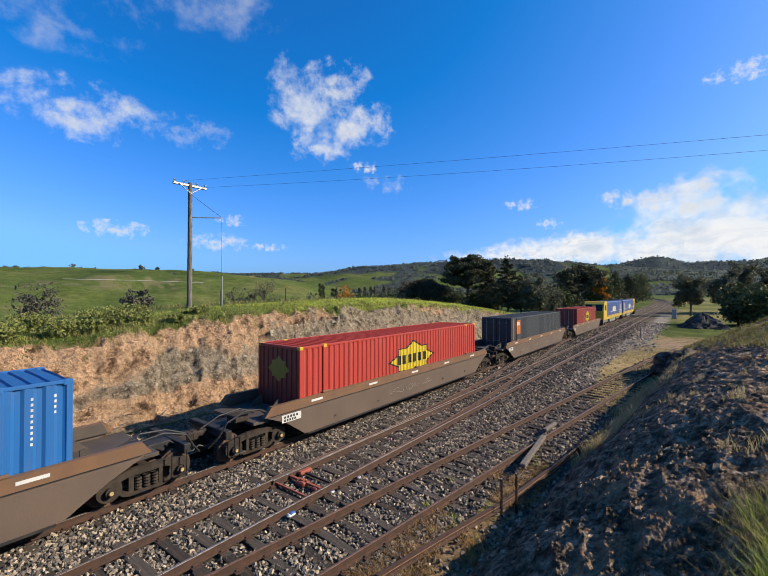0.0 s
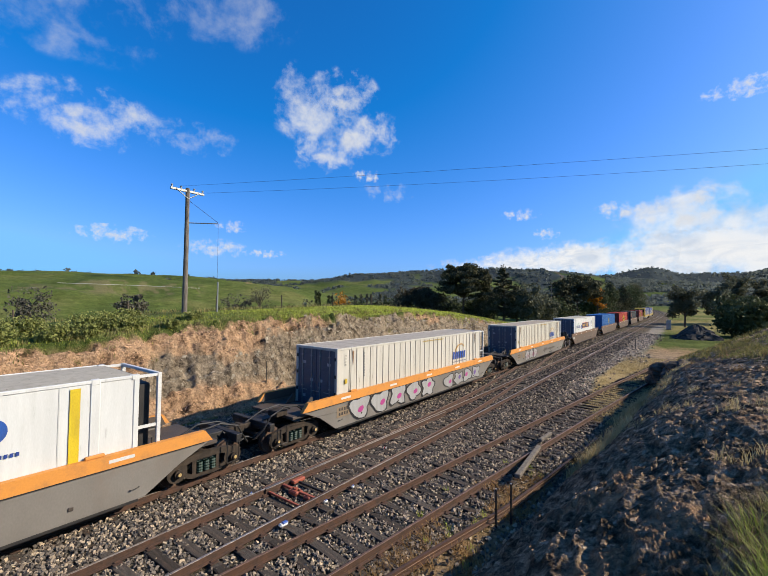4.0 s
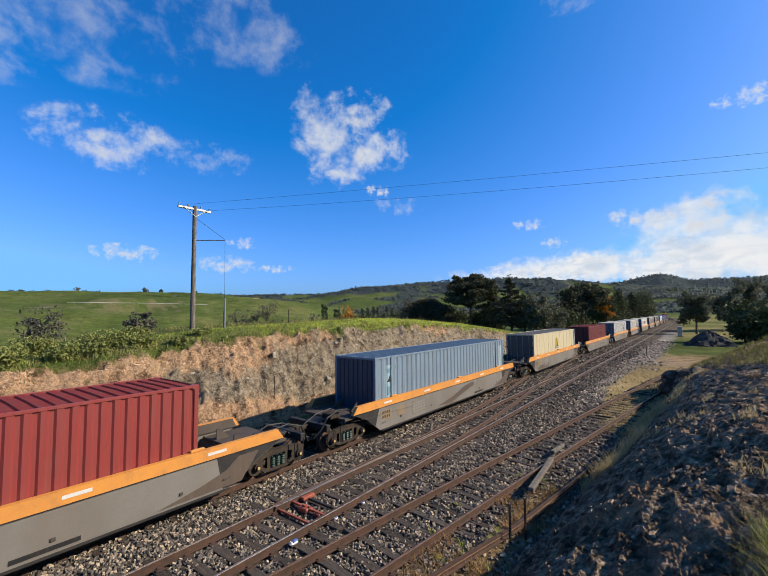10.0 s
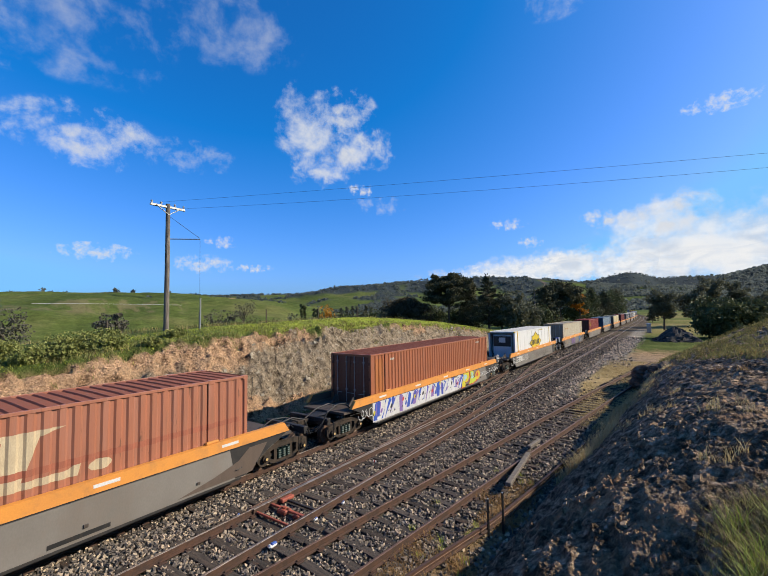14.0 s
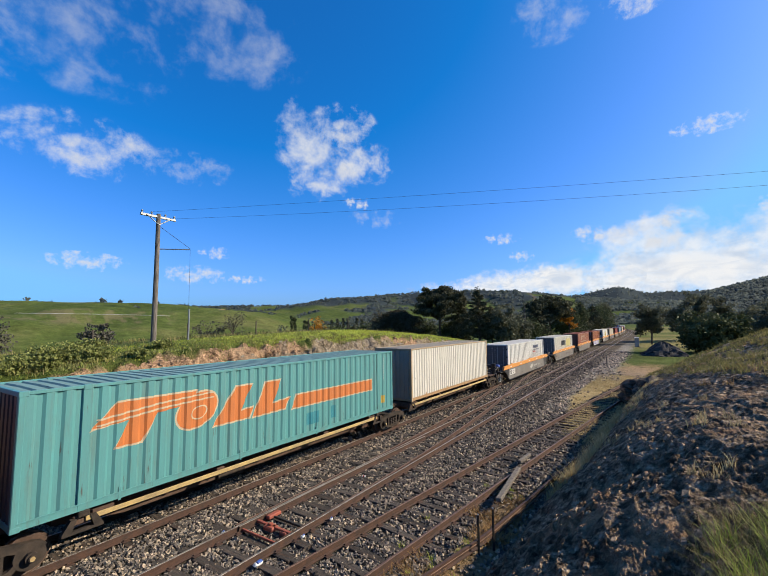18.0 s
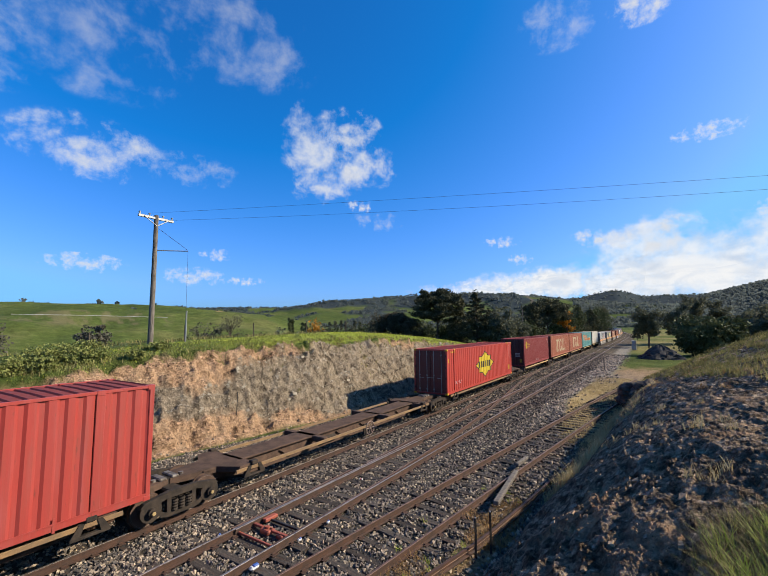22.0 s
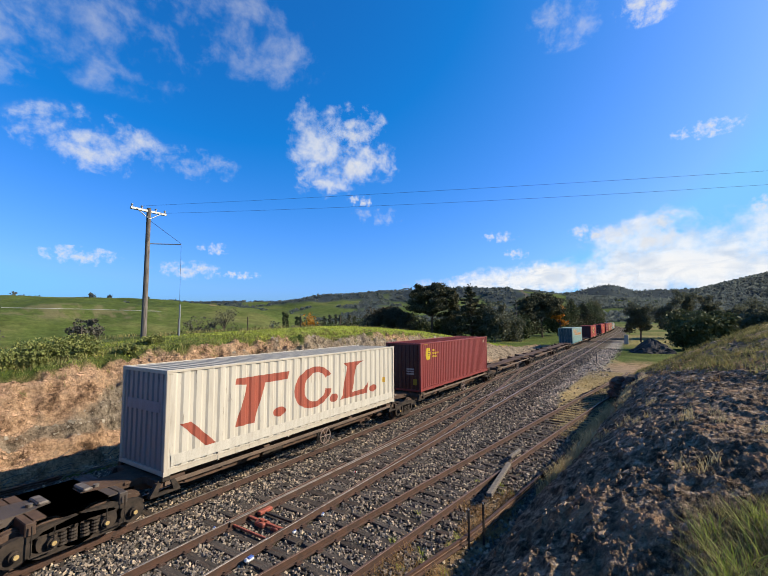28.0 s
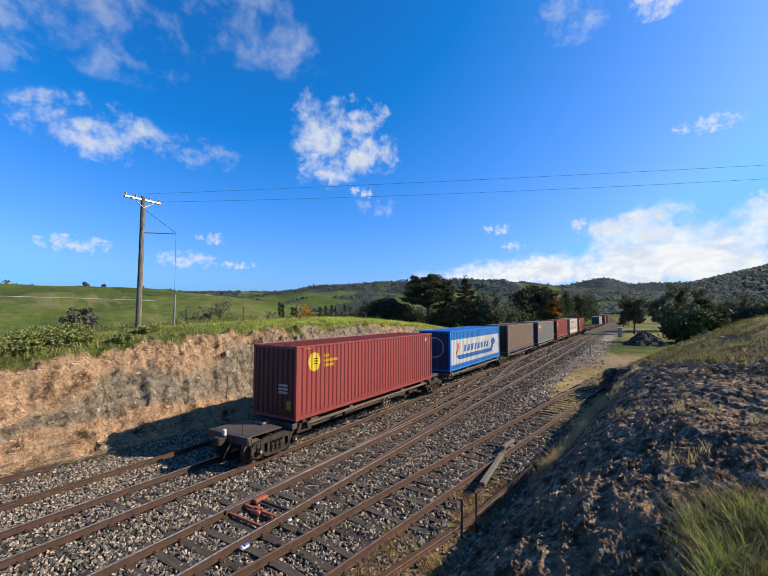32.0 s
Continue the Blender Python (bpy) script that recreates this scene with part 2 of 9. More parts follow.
M_MIXGRASS = leafy("half_dry_grass_blades", (0.20, 0.21, 0.06), (0.48, 0.39, 0.17), 0.7, 0.4)


def stone_material(name="ballast_stone", gain=1.0):
    m = surf(name, (0.165, 0.150, 0.135), (0.24, 0.215, 0.185), 2.0, 0.85, 0, 0.4, 40)
    n, link = links_of(m)
    ge = n.new("ShaderNodeNewGeometry")
    ramp = n.new("ShaderNodeValToRGB")
    e = ramp.color_ramp.elements
    e[0].color, e[1].color = (0.024 * gain, 0.021 * gain, 0.018 * gain, 1), (0.44, 0.345, 0.23, 1)
    for p, c in ((0.35, (0.09, 0.075, 0.062, 1)), (0.62, (0.155, 0.125, 0.097, 1)), (0.82, (0.27, 0.21, 0.148, 1))):
        k = ramp.color_ramp.elements.new(p)
        k.color = (*(v * gain for v in c[:3]), 1)
    link(ge.outputs["Random Per Island"], ramp.inputs[0])
    b = n["Principled BSDF"]
    old = b.inputs["Base Color"].links[0].from_socket
    mx = n.new("ShaderNodeMix")
    mx.data_type = "RGBA"
    mx.inputs[0].default_value = 0.82
    link(old, mx.inputs[6])
    link(ramp.outputs[0], mx.inputs[7])
    link(mx.outputs[2], b.inputs["Base Color"])
    return m


M_STONE = stone_material("ballast_stone", 1.12)
M_GRAVEL = stone_material("pale_gravel_stone", 2.7)


def ground_material():
    """One ground: masks in the mesh's colour layers say where it is ballast, soil, rock, pasture, forest or dry grass."""
    m = bpy.data.materials.new("ground")
    m.use_nodes = True
    n, link = links_of(m)
    b = n["Principled BSDF"]
    ge = n.new("ShaderNodeNewGeometry")
    P = ge.outputs["Position"]

    def nz(scale, detail=6, rough=0.6, src=P):
        t = n.new("ShaderNodeTexNoise")
        t.inputs["Scale"].default_value, t.inputs["Detail"].default_value, t.inputs["Roughness"].default_value = scale, detail, rough
        link(src, t.inputs["Vector"])
        return t.outputs["Fac"]

    def ramp(src, *stops):
        r = n.new("ShaderNodeValToRGB")
        e = r.color_ramp.elements
        e[0].position, e[0].color = stops[0][0], (*(v * 0.645 for v in stops[0][1]), 1)
        e[1].position, e[1].color = stops[-1][0], (*(v * 0.645 for v in stops[-1][1]), 1)
        for p, c in stops[1:-1]:
            k = e.new(p)
            k.color = (*(v * 0.645 for v in c), 1)
        link(src, r.inputs[0])
        return r.outputs[0]

    def mix(f, a, c, kind="MIX"):
        x = n.new("ShaderNodeMix")
        x.data_type, x.blend_type = "RGBA", kind
        if isinstance(f, float):
            x.inputs[0].default_value = f
        else:
            link(f, x.inputs[0])
        link(a, x.inputs[6])
        link(c, x.inputs[7])
        return x.outputs[2]

    a1, a2 = n.new("ShaderNodeVertexColor"), n.new("ShaderNodeVertexColor")
    a1.layer_name, a2.layer_name = "mask_a", "mask_b"
    s1, s2 = n.new("ShaderNodeSeparateColor"), n.new("ShaderNodeSeparateColor")
    link(a1.outputs[0], s1.inputs[0])
    link(a2.outputs[0], s2.inputs[0])
    ballast, soil, rock = s1.outputs
    forest, dry, patch = s2.outputs
    big, mid, fin = nz(0.012, 6), nz(0.35, 7), nz(9.0, 6, 0.7)
    grain = nz(38.0, 5, 0.7)
    pasture = mix(0.45, ramp(big, (0.36, (0.055, 0.095, 0.024)), (0.5, (0.110, 0.155, 0.036)), (0.64, (0.20, 0.195, 0.075))), ramp(mid, (0.3, (0.08, 0.115, 0.026)), (0.7, (0.18, 0.195, 0.058))))
    tuss = n.new("ShaderNodeHueSaturation")
    tv = n.new("ShaderNodeMapRange")
    tv.inputs[1].default_value, tv.inputs[2].default_value, tv.inputs[3].default_value, tv.inputs[4].default_value = 0.35, 0.65, 0.62, 1.30
    link(nz(0.11, 9, 0.78), tv.inputs[0])
    link(tv.outputs[0], tuss.inputs["Value"])
    link(pasture, tuss.inputs["Color"])
    pasture = tuss.outputs[0]
    drycol = ramp(nz(1.7, 7, 0.7), (0.3, (0.42, 0.30, 0.13)), (0.55, (0.60, 0.44, 0.20)), (0.75, (0.48, 0.37, 0.22)))
    soilcol = ramp(nz(1.1, 8, 0.72), (0.36, (0.10, 0.062, 0.038)), (0.43, (0.34, 0.208, 0.12)), (0.51, (0.66, 0.42, 0.245)), (0.61, (0.45, 0.305, 0.19)), (0.71, (0.21, 0.147, 0.10)))
    vor = n.new("ShaderNodeTexVoronoi")
    vor.feature, vor.inputs["Scale"].default_value = "DISTANCE_TO_EDGE", 0.55
    wob = n.new("ShaderNodeMix")
    wob.data_type, wob.inputs[0].default_value = "VECTOR", 0.55
    nv = n.new("ShaderNodeTexNoise")
    nv.inputs["Scale"].default_value, nv.inputs["Detail"].default_value = 0.9, 4
    link(P, nv.inputs["Vector"])
    link(P, wob.inputs[4])
    link(nv.outputs["Color"], wob.inputs[5])
    link(wob.outputs[1], vor.inputs["Vector"])
    crack = n.new("ShaderNodeMapRange")
    crack.inputs[1].default_value, crack.inputs[2].default_value, crack.inputs[3].default_value = 0.0, 0.032, 0.42
    link(vor.outputs["Distance"], crack.inputs[0])
    rockcol = ramp(nz(2.3, 9, 0.75), (0.36, (0.085, 0.064, 0.045)), (0.46, (0.26, 0.205, 0.143)), (0.62, (0.49, 0.39, 0.275)))
    rk = n.new("ShaderNodeHueSaturation")
    link(rockcol, rk.inputs["Color"])
    link(crack.outputs[0], rk.inputs["Value"])
    # Ground below the stones is darkened, painting in the shade of the gaps.
    ballcol = ramp(grain, (0.3, (0.04, 0.034, 0.027)), (0.52, (0.14, 0.118, 0.092)), (0.7, (0.34, 0.285, 0.21)))
    ballcol = mix(ramp(nz(0.5, 5), (0.45, (0, 0, 0)), (0.7, (0.6, 0.6, 0.6))), ballcol, ramp(mid, (0.3, (0.20, 0.13, 0.085)), (0.7, (0.27, 0.20, 0.14))))
    # Ground under the far woods, tinted blue-grey for the haze.
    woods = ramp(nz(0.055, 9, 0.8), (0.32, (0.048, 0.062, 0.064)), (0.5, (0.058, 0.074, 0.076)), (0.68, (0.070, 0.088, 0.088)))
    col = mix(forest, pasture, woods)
    col = mix(dry, col, drycol)
    col = mix(a1.outputs[1], col, ramp(nz(2.4, 8, 0.72), (0.32, (0.13, 0.19, 0.03)), (0.5, (0.36, 0.42, 0.07)), (0.68, (0.54, 0.50, 0.13))))
    col = mix(soil, col, soilcol)
    col = mix(rock, col, rk.outputs[0])
    # Dark and pale stops put shade and sunlit flecks into the bank rock's colour.
    darkrock = ramp(nz(3.2, 9, 0.78), (0.33, (0.034, 0.025, 0.018)), (0.44, (0.155, 0.110, 0.072)), (0.53, (0.42, 0.30, 0.196)), (0.64, (0.92, 0.71, 0.50)))
    both = n.new("ShaderNodeMath")
    both.operation = "MULTIPLY"
    link(rock, both.inputs[0])
    link(patch, both.inputs[1])
    col = mix(both.outputs[0], col, darkrock)
    col = mix(ballast, col, ballcol)
    col = mix(a2.outputs[1], col, ramp(grain, (0.3, (0.20, 0.178, 0.148)), (0.52, (0.42, 0.375, 0.31)), (0.7, (0.66, 0.59, 0.48))))
    hs = n.new("ShaderNodeHueSaturation")
    vv = n.new("ShaderNodeMapRange")
    vv.inputs[1].default_value, vv.inputs[2].default_value, vv.inputs[3].default_value, vv.inputs[4].default_value = 0.30, 0.70, 0.50, 1.38
    link(fin, vv.inputs[0])
    link(vv.outputs[0], hs.inputs["Value"])
    link(col, hs.inputs["Color"])
    link(hs.outputs[0], b.inputs["Base Color"])
    b.inputs["Roughness"].default_value, b.inputs["Specular IOR Level"].default_value = 0.95, 0.03
    bp = n.new("ShaderNodeBump")
    bp.inputs["Strength"].default_value, bp.inputs["Distance"].default_value = 1.0, 0.06
    ad = n.new("ShaderNodeMath")
    ad.operation = "ADD"
    link(fin, ad.inputs[0])
    link(grain, ad.inputs[1])
    coarse = n.new("ShaderNodeMath")
    coarse.operation = "MULTIPLY_ADD"
    coarse.inputs[1].default_value = 3.0
    link(nz(2.6, 9, 0.78), coarse.inputs[0])
    link(ad.outputs[0], coarse.inputs[2])
    link(coarse.outputs[0], bp.inputs["Height"])
    link(bp.outputs[0], b.inputs["Normal"])
    return m


def rock_material(name, *stops):
    """Broken rock: each piece its own tone out of the stops, with grain and relief."""
    m = surf(name, (0.3, 0.27, 0.22), (0.2, 0.175, 0.14), 3.0, 0.93, 0, 0.9, 18)
    n, link = links_of(m)
    ge, ramp = n.new("ShaderNodeNewGeometry"), n.new("ShaderNodeValToRGB")
    e = ramp.color_ramp.elements
    e[0].color, e[1].color = (*stops[0], 1), (*stops[-1], 1)
    for i, c in enumerate(stops[1:-1]):
        k = e.new((i + 1) / (len(stops) - 1))
        k.color = (*c, 1)
    link(ge.outputs["Random Per Island"], ramp.inputs[0])
    b = n["Principled BSDF"]
    hs = n.new("ShaderNodeHueSaturation")
    tc, nz = n.new("ShaderNodeTexCoord"), n.new("ShaderNodeTexNoise")
    nz.inputs["Scale"].default_value, nz.inputs["Detail"].default_value, nz.inputs["Roughness"].default_value = 5.0, 8, 0.75
    link(tc.outputs["Object"], nz.inputs["Vector"])
    mr = n.new("ShaderNodeMapRange")
    mr.inputs[1].default_value, mr.inputs[2].default_value, mr.inputs[3].default_value, mr.inputs[4].default_value = 0.32, 0.68, 0.55, 1.35
    link(nz.outputs["Fac"], mr.inputs[0])
    link(mr.outputs[0], hs.inputs["Value"])
    link(ramp.outputs[0], hs.inputs["Color"])
    link(hs.outputs[0], b.inputs["Base Color"])
    return m


M_GREYROCK = rock_material("grey_cutting_rock", (0.20, 0.172, 0.132), (0.26, 0.225, 0.17), (0.30, 0.26, 0.195), (0.235, 0.20, 0.15))
M_EARTHROCK = rock_material("orange_earth_clods", (0.38, 0.235, 0.138), (0.15, 0.094, 0.060), (0.47, 0.295, 0.175), (0.27, 0.172, 0.108), (0.44, 0.29, 0.18))
M_DARKROCK = rock_material("dark_bank_rock", (0.095, 0.072, 0.052), (0.21, 0.158, 0.11), (0.31, 0.235, 0.16), (0.135, 0.103, 0.074), (0.46, 0.30, 0.17))
M_GROUND = ground_material()

# ---- mesh helpers ----
class Bag:
    """Vertices and faces of one mesh."""

    def __init__(self):
        self.v, self.f = [], []

    def add(self, vs, fs):
        k = len(self.v)
        self.v += [tuple(p) for p in vs]
        self.f += [tuple(i + k for i in q) for q in fs]
        return self

    def box(self, x0, x1, y0, y1, z0, z1, c=0.0):
        """A box, its edges chamfered by c."""
        if c <= 0:
            return self.add([(x, y, z) for x in (x0, x1) for y in (y0, y1) for z in (z0, z1)],
                            [(0, 1, 3, 2), (4, 6, 7, 5), (0, 4, 5, 1), (2, 3, 7, 6), (0, 2, 6, 4), (1, 5, 7, 3)])
        cx, cy, cz = (x0 + x1) / 2, (y0 + y1) / 2, (z0 + z1) / 2
        hx, hy, hz = (x1 - x0) / 2, (y1 - y0) / 2, (z1 - z0) / 2
        c = min(c, hx * 0.9, hy * 0.9, hz * 0.9)
        vs, ix = [], {}
        for sx in (-1, 1):
            for sy in (-1, 1):
                for sz in (-1, 1):
                    for a in range(3):
                        e = [hx, hy, hz]
                        for j in range(3):
                            if j != a:
                                e[j] -= c
                        ix[sx, sy, sz, a] = len(vs)
                        vs.append((cx + sx * e[0], cy + sy * e[1], cz + sz * e[2]))
        fs = []
        for a in range(3):
            b, d = (a + 1) % 3, (a + 2) % 3
            for s in (-1, 1):
                q = []
                for sb, sdd in ((-1, -1), (1, -1), (1, 1), (-1, 1)):
                    k = [0, 0, 0]
                    k[a], k[b], k[d] = s, sb, sdd
                    q.append(ix[(*k, a)])
                fs.append(tuple(q if s > 0 else q[::-1]))
            for sb in (-1, 1):
                for sdd in (-1, 1):
                    k1, k2 = [0, 0, 0], [0, 0, 0]
                    k1[a], k2[a] = -1, 1
                    for k in (k1, k2):
                        k[b], k[d] = sb, sdd
                    fs.append((ix[(*k1, b)], ix[(*k2, b)], ix[(*k2, d)], ix[(*k1, d)]))
        for sx in (-1, 1):
            for sy in (-1, 1):
                for sz in (-1, 1):
                    fs.append(tuple(ix[sx, sy, sz, a] for a in range(3)))
        return self.add(vs, fs)

    def prism(self, poly, axis, a, b):
        """A polygon in the plane across axis (x: y,z; y: x,z; z: x,y), from a to b along it."""
        def at(p, s):
            return {"x": (s, p[0], p[1]), "y": (p[0], s, p[1]), "z": (p[0], p[1], s)}[axis]
        k = len(poly)
        vs = [at(p, a) for p in poly] + [at(p, b) for p in poly]
        fs = [tuple(range(k))[::-1], tuple(range(k, 2 * k))] + [(i, (i + 1) % k, k + (i + 1) % k, k + i) for i in range(k)]
        return self.add(vs, fs)

    def cyl(self, centre, axis, r, h, n=14, r2=None):
        r2 = r if r2 is None else r2
        j = "xyz".index(axis)
        vs = []
        for s, rr in ((-h / 2, r), (h / 2, r2)):
            for i in range(n):
                p = [0, 0, 0]
                p[j] = s
                p[(j + 1) % 3], p[(j + 2) % 3] = rr * math.cos(2 * math.pi * i / n), rr * math.sin(2 * math.pi * i / n)
                vs.append(tuple(p[q] + centre[q] for q in range(3)))
        fs = [tuple(range(n))[::-1], tuple(range(n, 2 * n))] + [(i, (i + 1) % n, n + (i + 1) % n, n + i) for i in range(n)]
        return self.add(vs, fs)

    def tube(self, pts, r, n=6, taper=None):
        pts = [Vector(p) for p in pts]
        vs, fs = [], []
        for i, p in enumerate(pts):
            d = (pts[min(i + 1, len(pts) - 1)] - pts[max(i - 1, 0)]).normalized()
            s = d.cross(Vector((0.13, 0.21, 0.97)))
            s = s.normalized() if s.length > 1e-4 else Vector((1, 0, 0))
            u = d.cross(s)
            rr = r if taper is None else r + (taper - r) * i / (len(pts) - 1)
            vs += [p + rr * (math.cos(2 * math.pi * k / n) * s + math.sin(2 * math.pi * k / n) * u) for k in range(n)]
        for i in range(len(pts) - 1):
            fs += [(i * n + k, i * n + (k + 1) % n, (i + 1) * n + (k + 1) % n, (i + 1) * n + k) for k in range(n)]
        fs += [tuple(range(n))[::-1], tuple(range((len(pts) - 1) * n, len(pts) * n))]
        return self.add(vs, fs)

    def ring(self, centre, axis, R, r, n=20, k=6):
        j = "xyz".index(axis)
        vs, fs = [], []
        for i in range(n):
            a = 2 * math.pi * i / n
            for q in range(k):
                b = 2 * math.pi * q / k
                p = [0, 0, 0]
                p[j] = r * math.sin(b)
                p[(j + 1) % 3], p[(j + 2) % 3] = (R + r * math.cos(b)) * math.cos(a), (R + r * math.cos(b)) * math.sin(a)
                vs.append(tuple(p[w] + centre[w] for w in range(3)))
                fs.append((i * k + q, ((i + 1) % n) * k + q, ((i + 1) % n) * k + (q + 1) % k, i * k + (q + 1) % k))
        return self.add(vs, fs)

    def mesh(self, name):
        me = bpy.data.meshes.new(name)
        me.from_pydata(self.v, [], self.f)
        bm = bmesh.new()
        bm.from_mesh(me)
        bmesh.ops.recalc_face_normals(bm, faces=bm.faces)
        bm.to_mesh(me)
        bm.free()
        return me


def part(name, bag, material, parent, label="", at=None):
    ob = new(name, bag.mesh(name) if isinstance(bag, Bag) else bag)
    if not ob.data.materials:
        ob.data.materials.append(material)
    ob.parent = parent
    if at:
        ob.location = at
    if label:
        ob["label"] = label
    return ob


def thing(name, label, category, group="", kind="", at=None):
    ob = new(name)
    ob.empty_display_size = 0.2
    if at:
        ob.matrix_basis = at
    return tagged(ob, label, category, group, kind)


def fast_mesh(name, verts, faces, material):
    """A mesh from arrays, all faces with the same number of corners."""
    me = bpy.data.meshes.new(name)
    verts, faces = np.asarray(verts, dtype=np.float32), np.asarray(faces, dtype=np.int32)
    nf, k = faces.shape
    me.vertices.add(len(verts))
    me.vertices.foreach_set("co", verts.ravel())
    me.loops.add(nf * k)
    me.loops.foreach_set("vertex_index", faces.ravel())
    me.polygons.add(nf)
    me.polygons.foreach_set("loop_start", np.arange(0, nf * k, k, dtype=np.int32))
    me.update(calc_edges=True)
    me.polygons.foreach_set("use_smooth", np.zeros(nf, dtype=bool))
    me.materials.append(material)
    return me


def lattice(ix, iy, seed):
    h = (ix.astype(np.int64) * 374761393 + iy.astype(np.int64) * 668265263 + seed * 2147483647) & 0x7FFFFFFF
    h = ((h ^ (h >> 13)) * 1274126177) & 0x7FFFFFFF
    return ((h ^ (h >> 16)) & 0xFFFF) / 65535.0 * 2 - 1


def vnoise(x, y, seed=0):
    ix, iy = np.floor(x), np.floor(y)
    fx, fy = x - ix, y - iy
    fx, fy = fx * fx * (3 - 2 * fx), fy * fy * (3 - 2 * fy)
    ix, iy = ix.astype(np.int64), iy.astype(np.int64)
    a, b = lattice(ix, iy, seed), lattice(ix + 1, iy, seed)
    c, d = lattice(ix, iy + 1, seed), lattice(ix + 1, iy + 1, seed)
    return (a * (1 - fx) + b * fx) * (1 - fy) + (c * (1 - fx) + d * fx) * fy


def fbm(x, y, octaves=4, seed=0):
    s, amp, tot = 0, 1.0, 0
    for o in range(octaves):
        s, tot = s + amp * vnoise(x * 2 ** o, y * 2 ** o, seed + o), tot + amp
        amp *= 0.5
    return s / tot


def smooth(t):
    t = np.clip(t, 0, 1)
    return t * t * (3 - 2 * t)


# ---- plan of the line and the land ----
X_A, X_B = -12.384, -8.743      # centre lines of the two running tracks
GAUGE = 0.7525                  # half the distance between rail heads


def bend(y):
    """How far the line has swung to the left at y."""
    y = np.asarray(y, dtype=float)
    k = np.clip(y - 180, 0, 700)
    return -(k * k) / 4100 - np.maximum(y - 880, 0) * 0.3415


def x_siding(y):
    k = y - 6
    return -6.28 + 0.118 * k + 0.0004 * k * k


def ledges(q):
    """From an even slope to ledges: the drop within each unit step, 0 at its ends."""
    f = q - np.floor(q)
    return smooth((f - 0.5) / 0.5) - f


def land(x, y):
    """Ground height and its masks: ballast, soil, rock, forest, dry."""
    u = x - bend(y)
    r, az = np.hypot(x, y), np.degrees(np.arctan2(x, y))
    n1 = fbm(x * 0.9, y * 0.9, 5, 3)
    # corridor
    z = -0.235 + 0.02 * fbm(x * 1.5, y * 1.5, 3, 7)
    # left bank
    foot = -17.5 + 1.2 * smooth((y - 8) / 12) + 0.35 * fbm(y * 0.4, y * 0 + 3, 3, 5)
    rim = np.interp(y, [-300, -60, -10, 5, 10, 14, 22, 30, 36, 45, 53, 66, 80, 100], [0, 1.5, 2.6, 3.2, 3.7, 4.0, 4.1, 4.1, 3.8, 3.2, 2.5, 1.2, 0.2, -0.3])
    crest = np.interp(y, [-300, -60, 5, 10, 25, 31, 45, 60, 80, 110], [0, 0.1, 0.15, 0.2, 0.5, 0.65, 0.7, 0.6, 0.3, 0])
    d = foot - u + 0.35 * fbm(x * 0.5, y * 0.5, 4, 11)
    face = smooth(d / 0.6) * smooth((4.2 - d) / 0.8)
    d = d + face * (0.20 * (0.3 - np.abs(fbm(y * 0.9 + d * 0.7, d * 1.6, 3, 28))) + 0.07 * fbm(y * 3.1 - d * 1.5, d * 4.0, 2, 29))
    zl = (rim + 0.3) * (0.75 * smooth(d / 3.6) + 0.25 * np.clip(d / 3.6, 0, 1)) + crest * smooth((d - 3.2) / 4.0)
    seam = ledges(zl * 1.9 + 0.9 * fbm(x * 0.3, y * 0.25, 4, 24) + 0.4 * fbm(x * 1.7, y * 1.0, 3, 25)) / 1.9
    crag = 0.46 * (0.28 - np.abs(fbm(x * 1.3 + zl * 1.2, y * 0.8, 3, 22))) + 0.32 * (0.25 - np.abs(fbm(x * 2.6 + zl, y * 1.7, 2, 21))) + 0.24 * (0.25 - np.abs(fbm(zl * 4.5 + x, y * 1.8, 3, 23))) + 0.05 * fbm(zl * 11, y * 5, 2, 27)
    zl += face * (0.22 * fbm(x * 0.9, y * 0.9, 3, 3) + 0.9 * seam + crag * (0.6 + 0.8 * smooth(0.5 + 1.5 * fbm(x * 0.25, y * 0.25, 3, 26))))
    # land beyond: valley to the left, level paddock ahead
    side = smooth((-az - 28) / 18) * smooth((170 + az) / 20)
    fall = smooth((d - 9) / 60) * 5.5 + smooth((d - 40) / 300) * 20
    zl -= fall * side + (1 - side) * smooth((d - 9) / 45) * np.maximum(rim + crest, 0) * 0.95
    z = np.where(d > 0, z + zl, z)
    # right bank, on which the camera stands
    fr = np.interp(y, [-40, 6, 9.7, 13.6, 16.4, 20.7, 26, 32, 60], [-3.6, -3.55, -3.45, -3.1, -2.75, -2.36, -1.93, -1.57, -0.3]) + 0.12 * fbm(y * 0.6, y * 0 + 9, 3, 15)
    e = u - fr
    k = smooth((y - 7) / 28)
    top = 3.9 + 0.3 * smooth((3.0 - y) / 3.0) * smooth((y + 12) / 8)
    A, w, sl = top + (1.05 - top) * k, 4.1 + (0.5 - 4.1) * k, 0.46 * k
    ep = np.maximum(e, 0)
    zr = (A * np.tanh(ep / w) + sl * np.minimum(ep, 9)) * (1 - smooth((y - 37 - 0.6 * np.clip(x, 0, 12)) / 12))
    rocky = smooth(ep / 0.5) * smooth((8.6 - ep + 1.5 * n1) / 2.4) * (1 - smooth((y - 40) / 10))
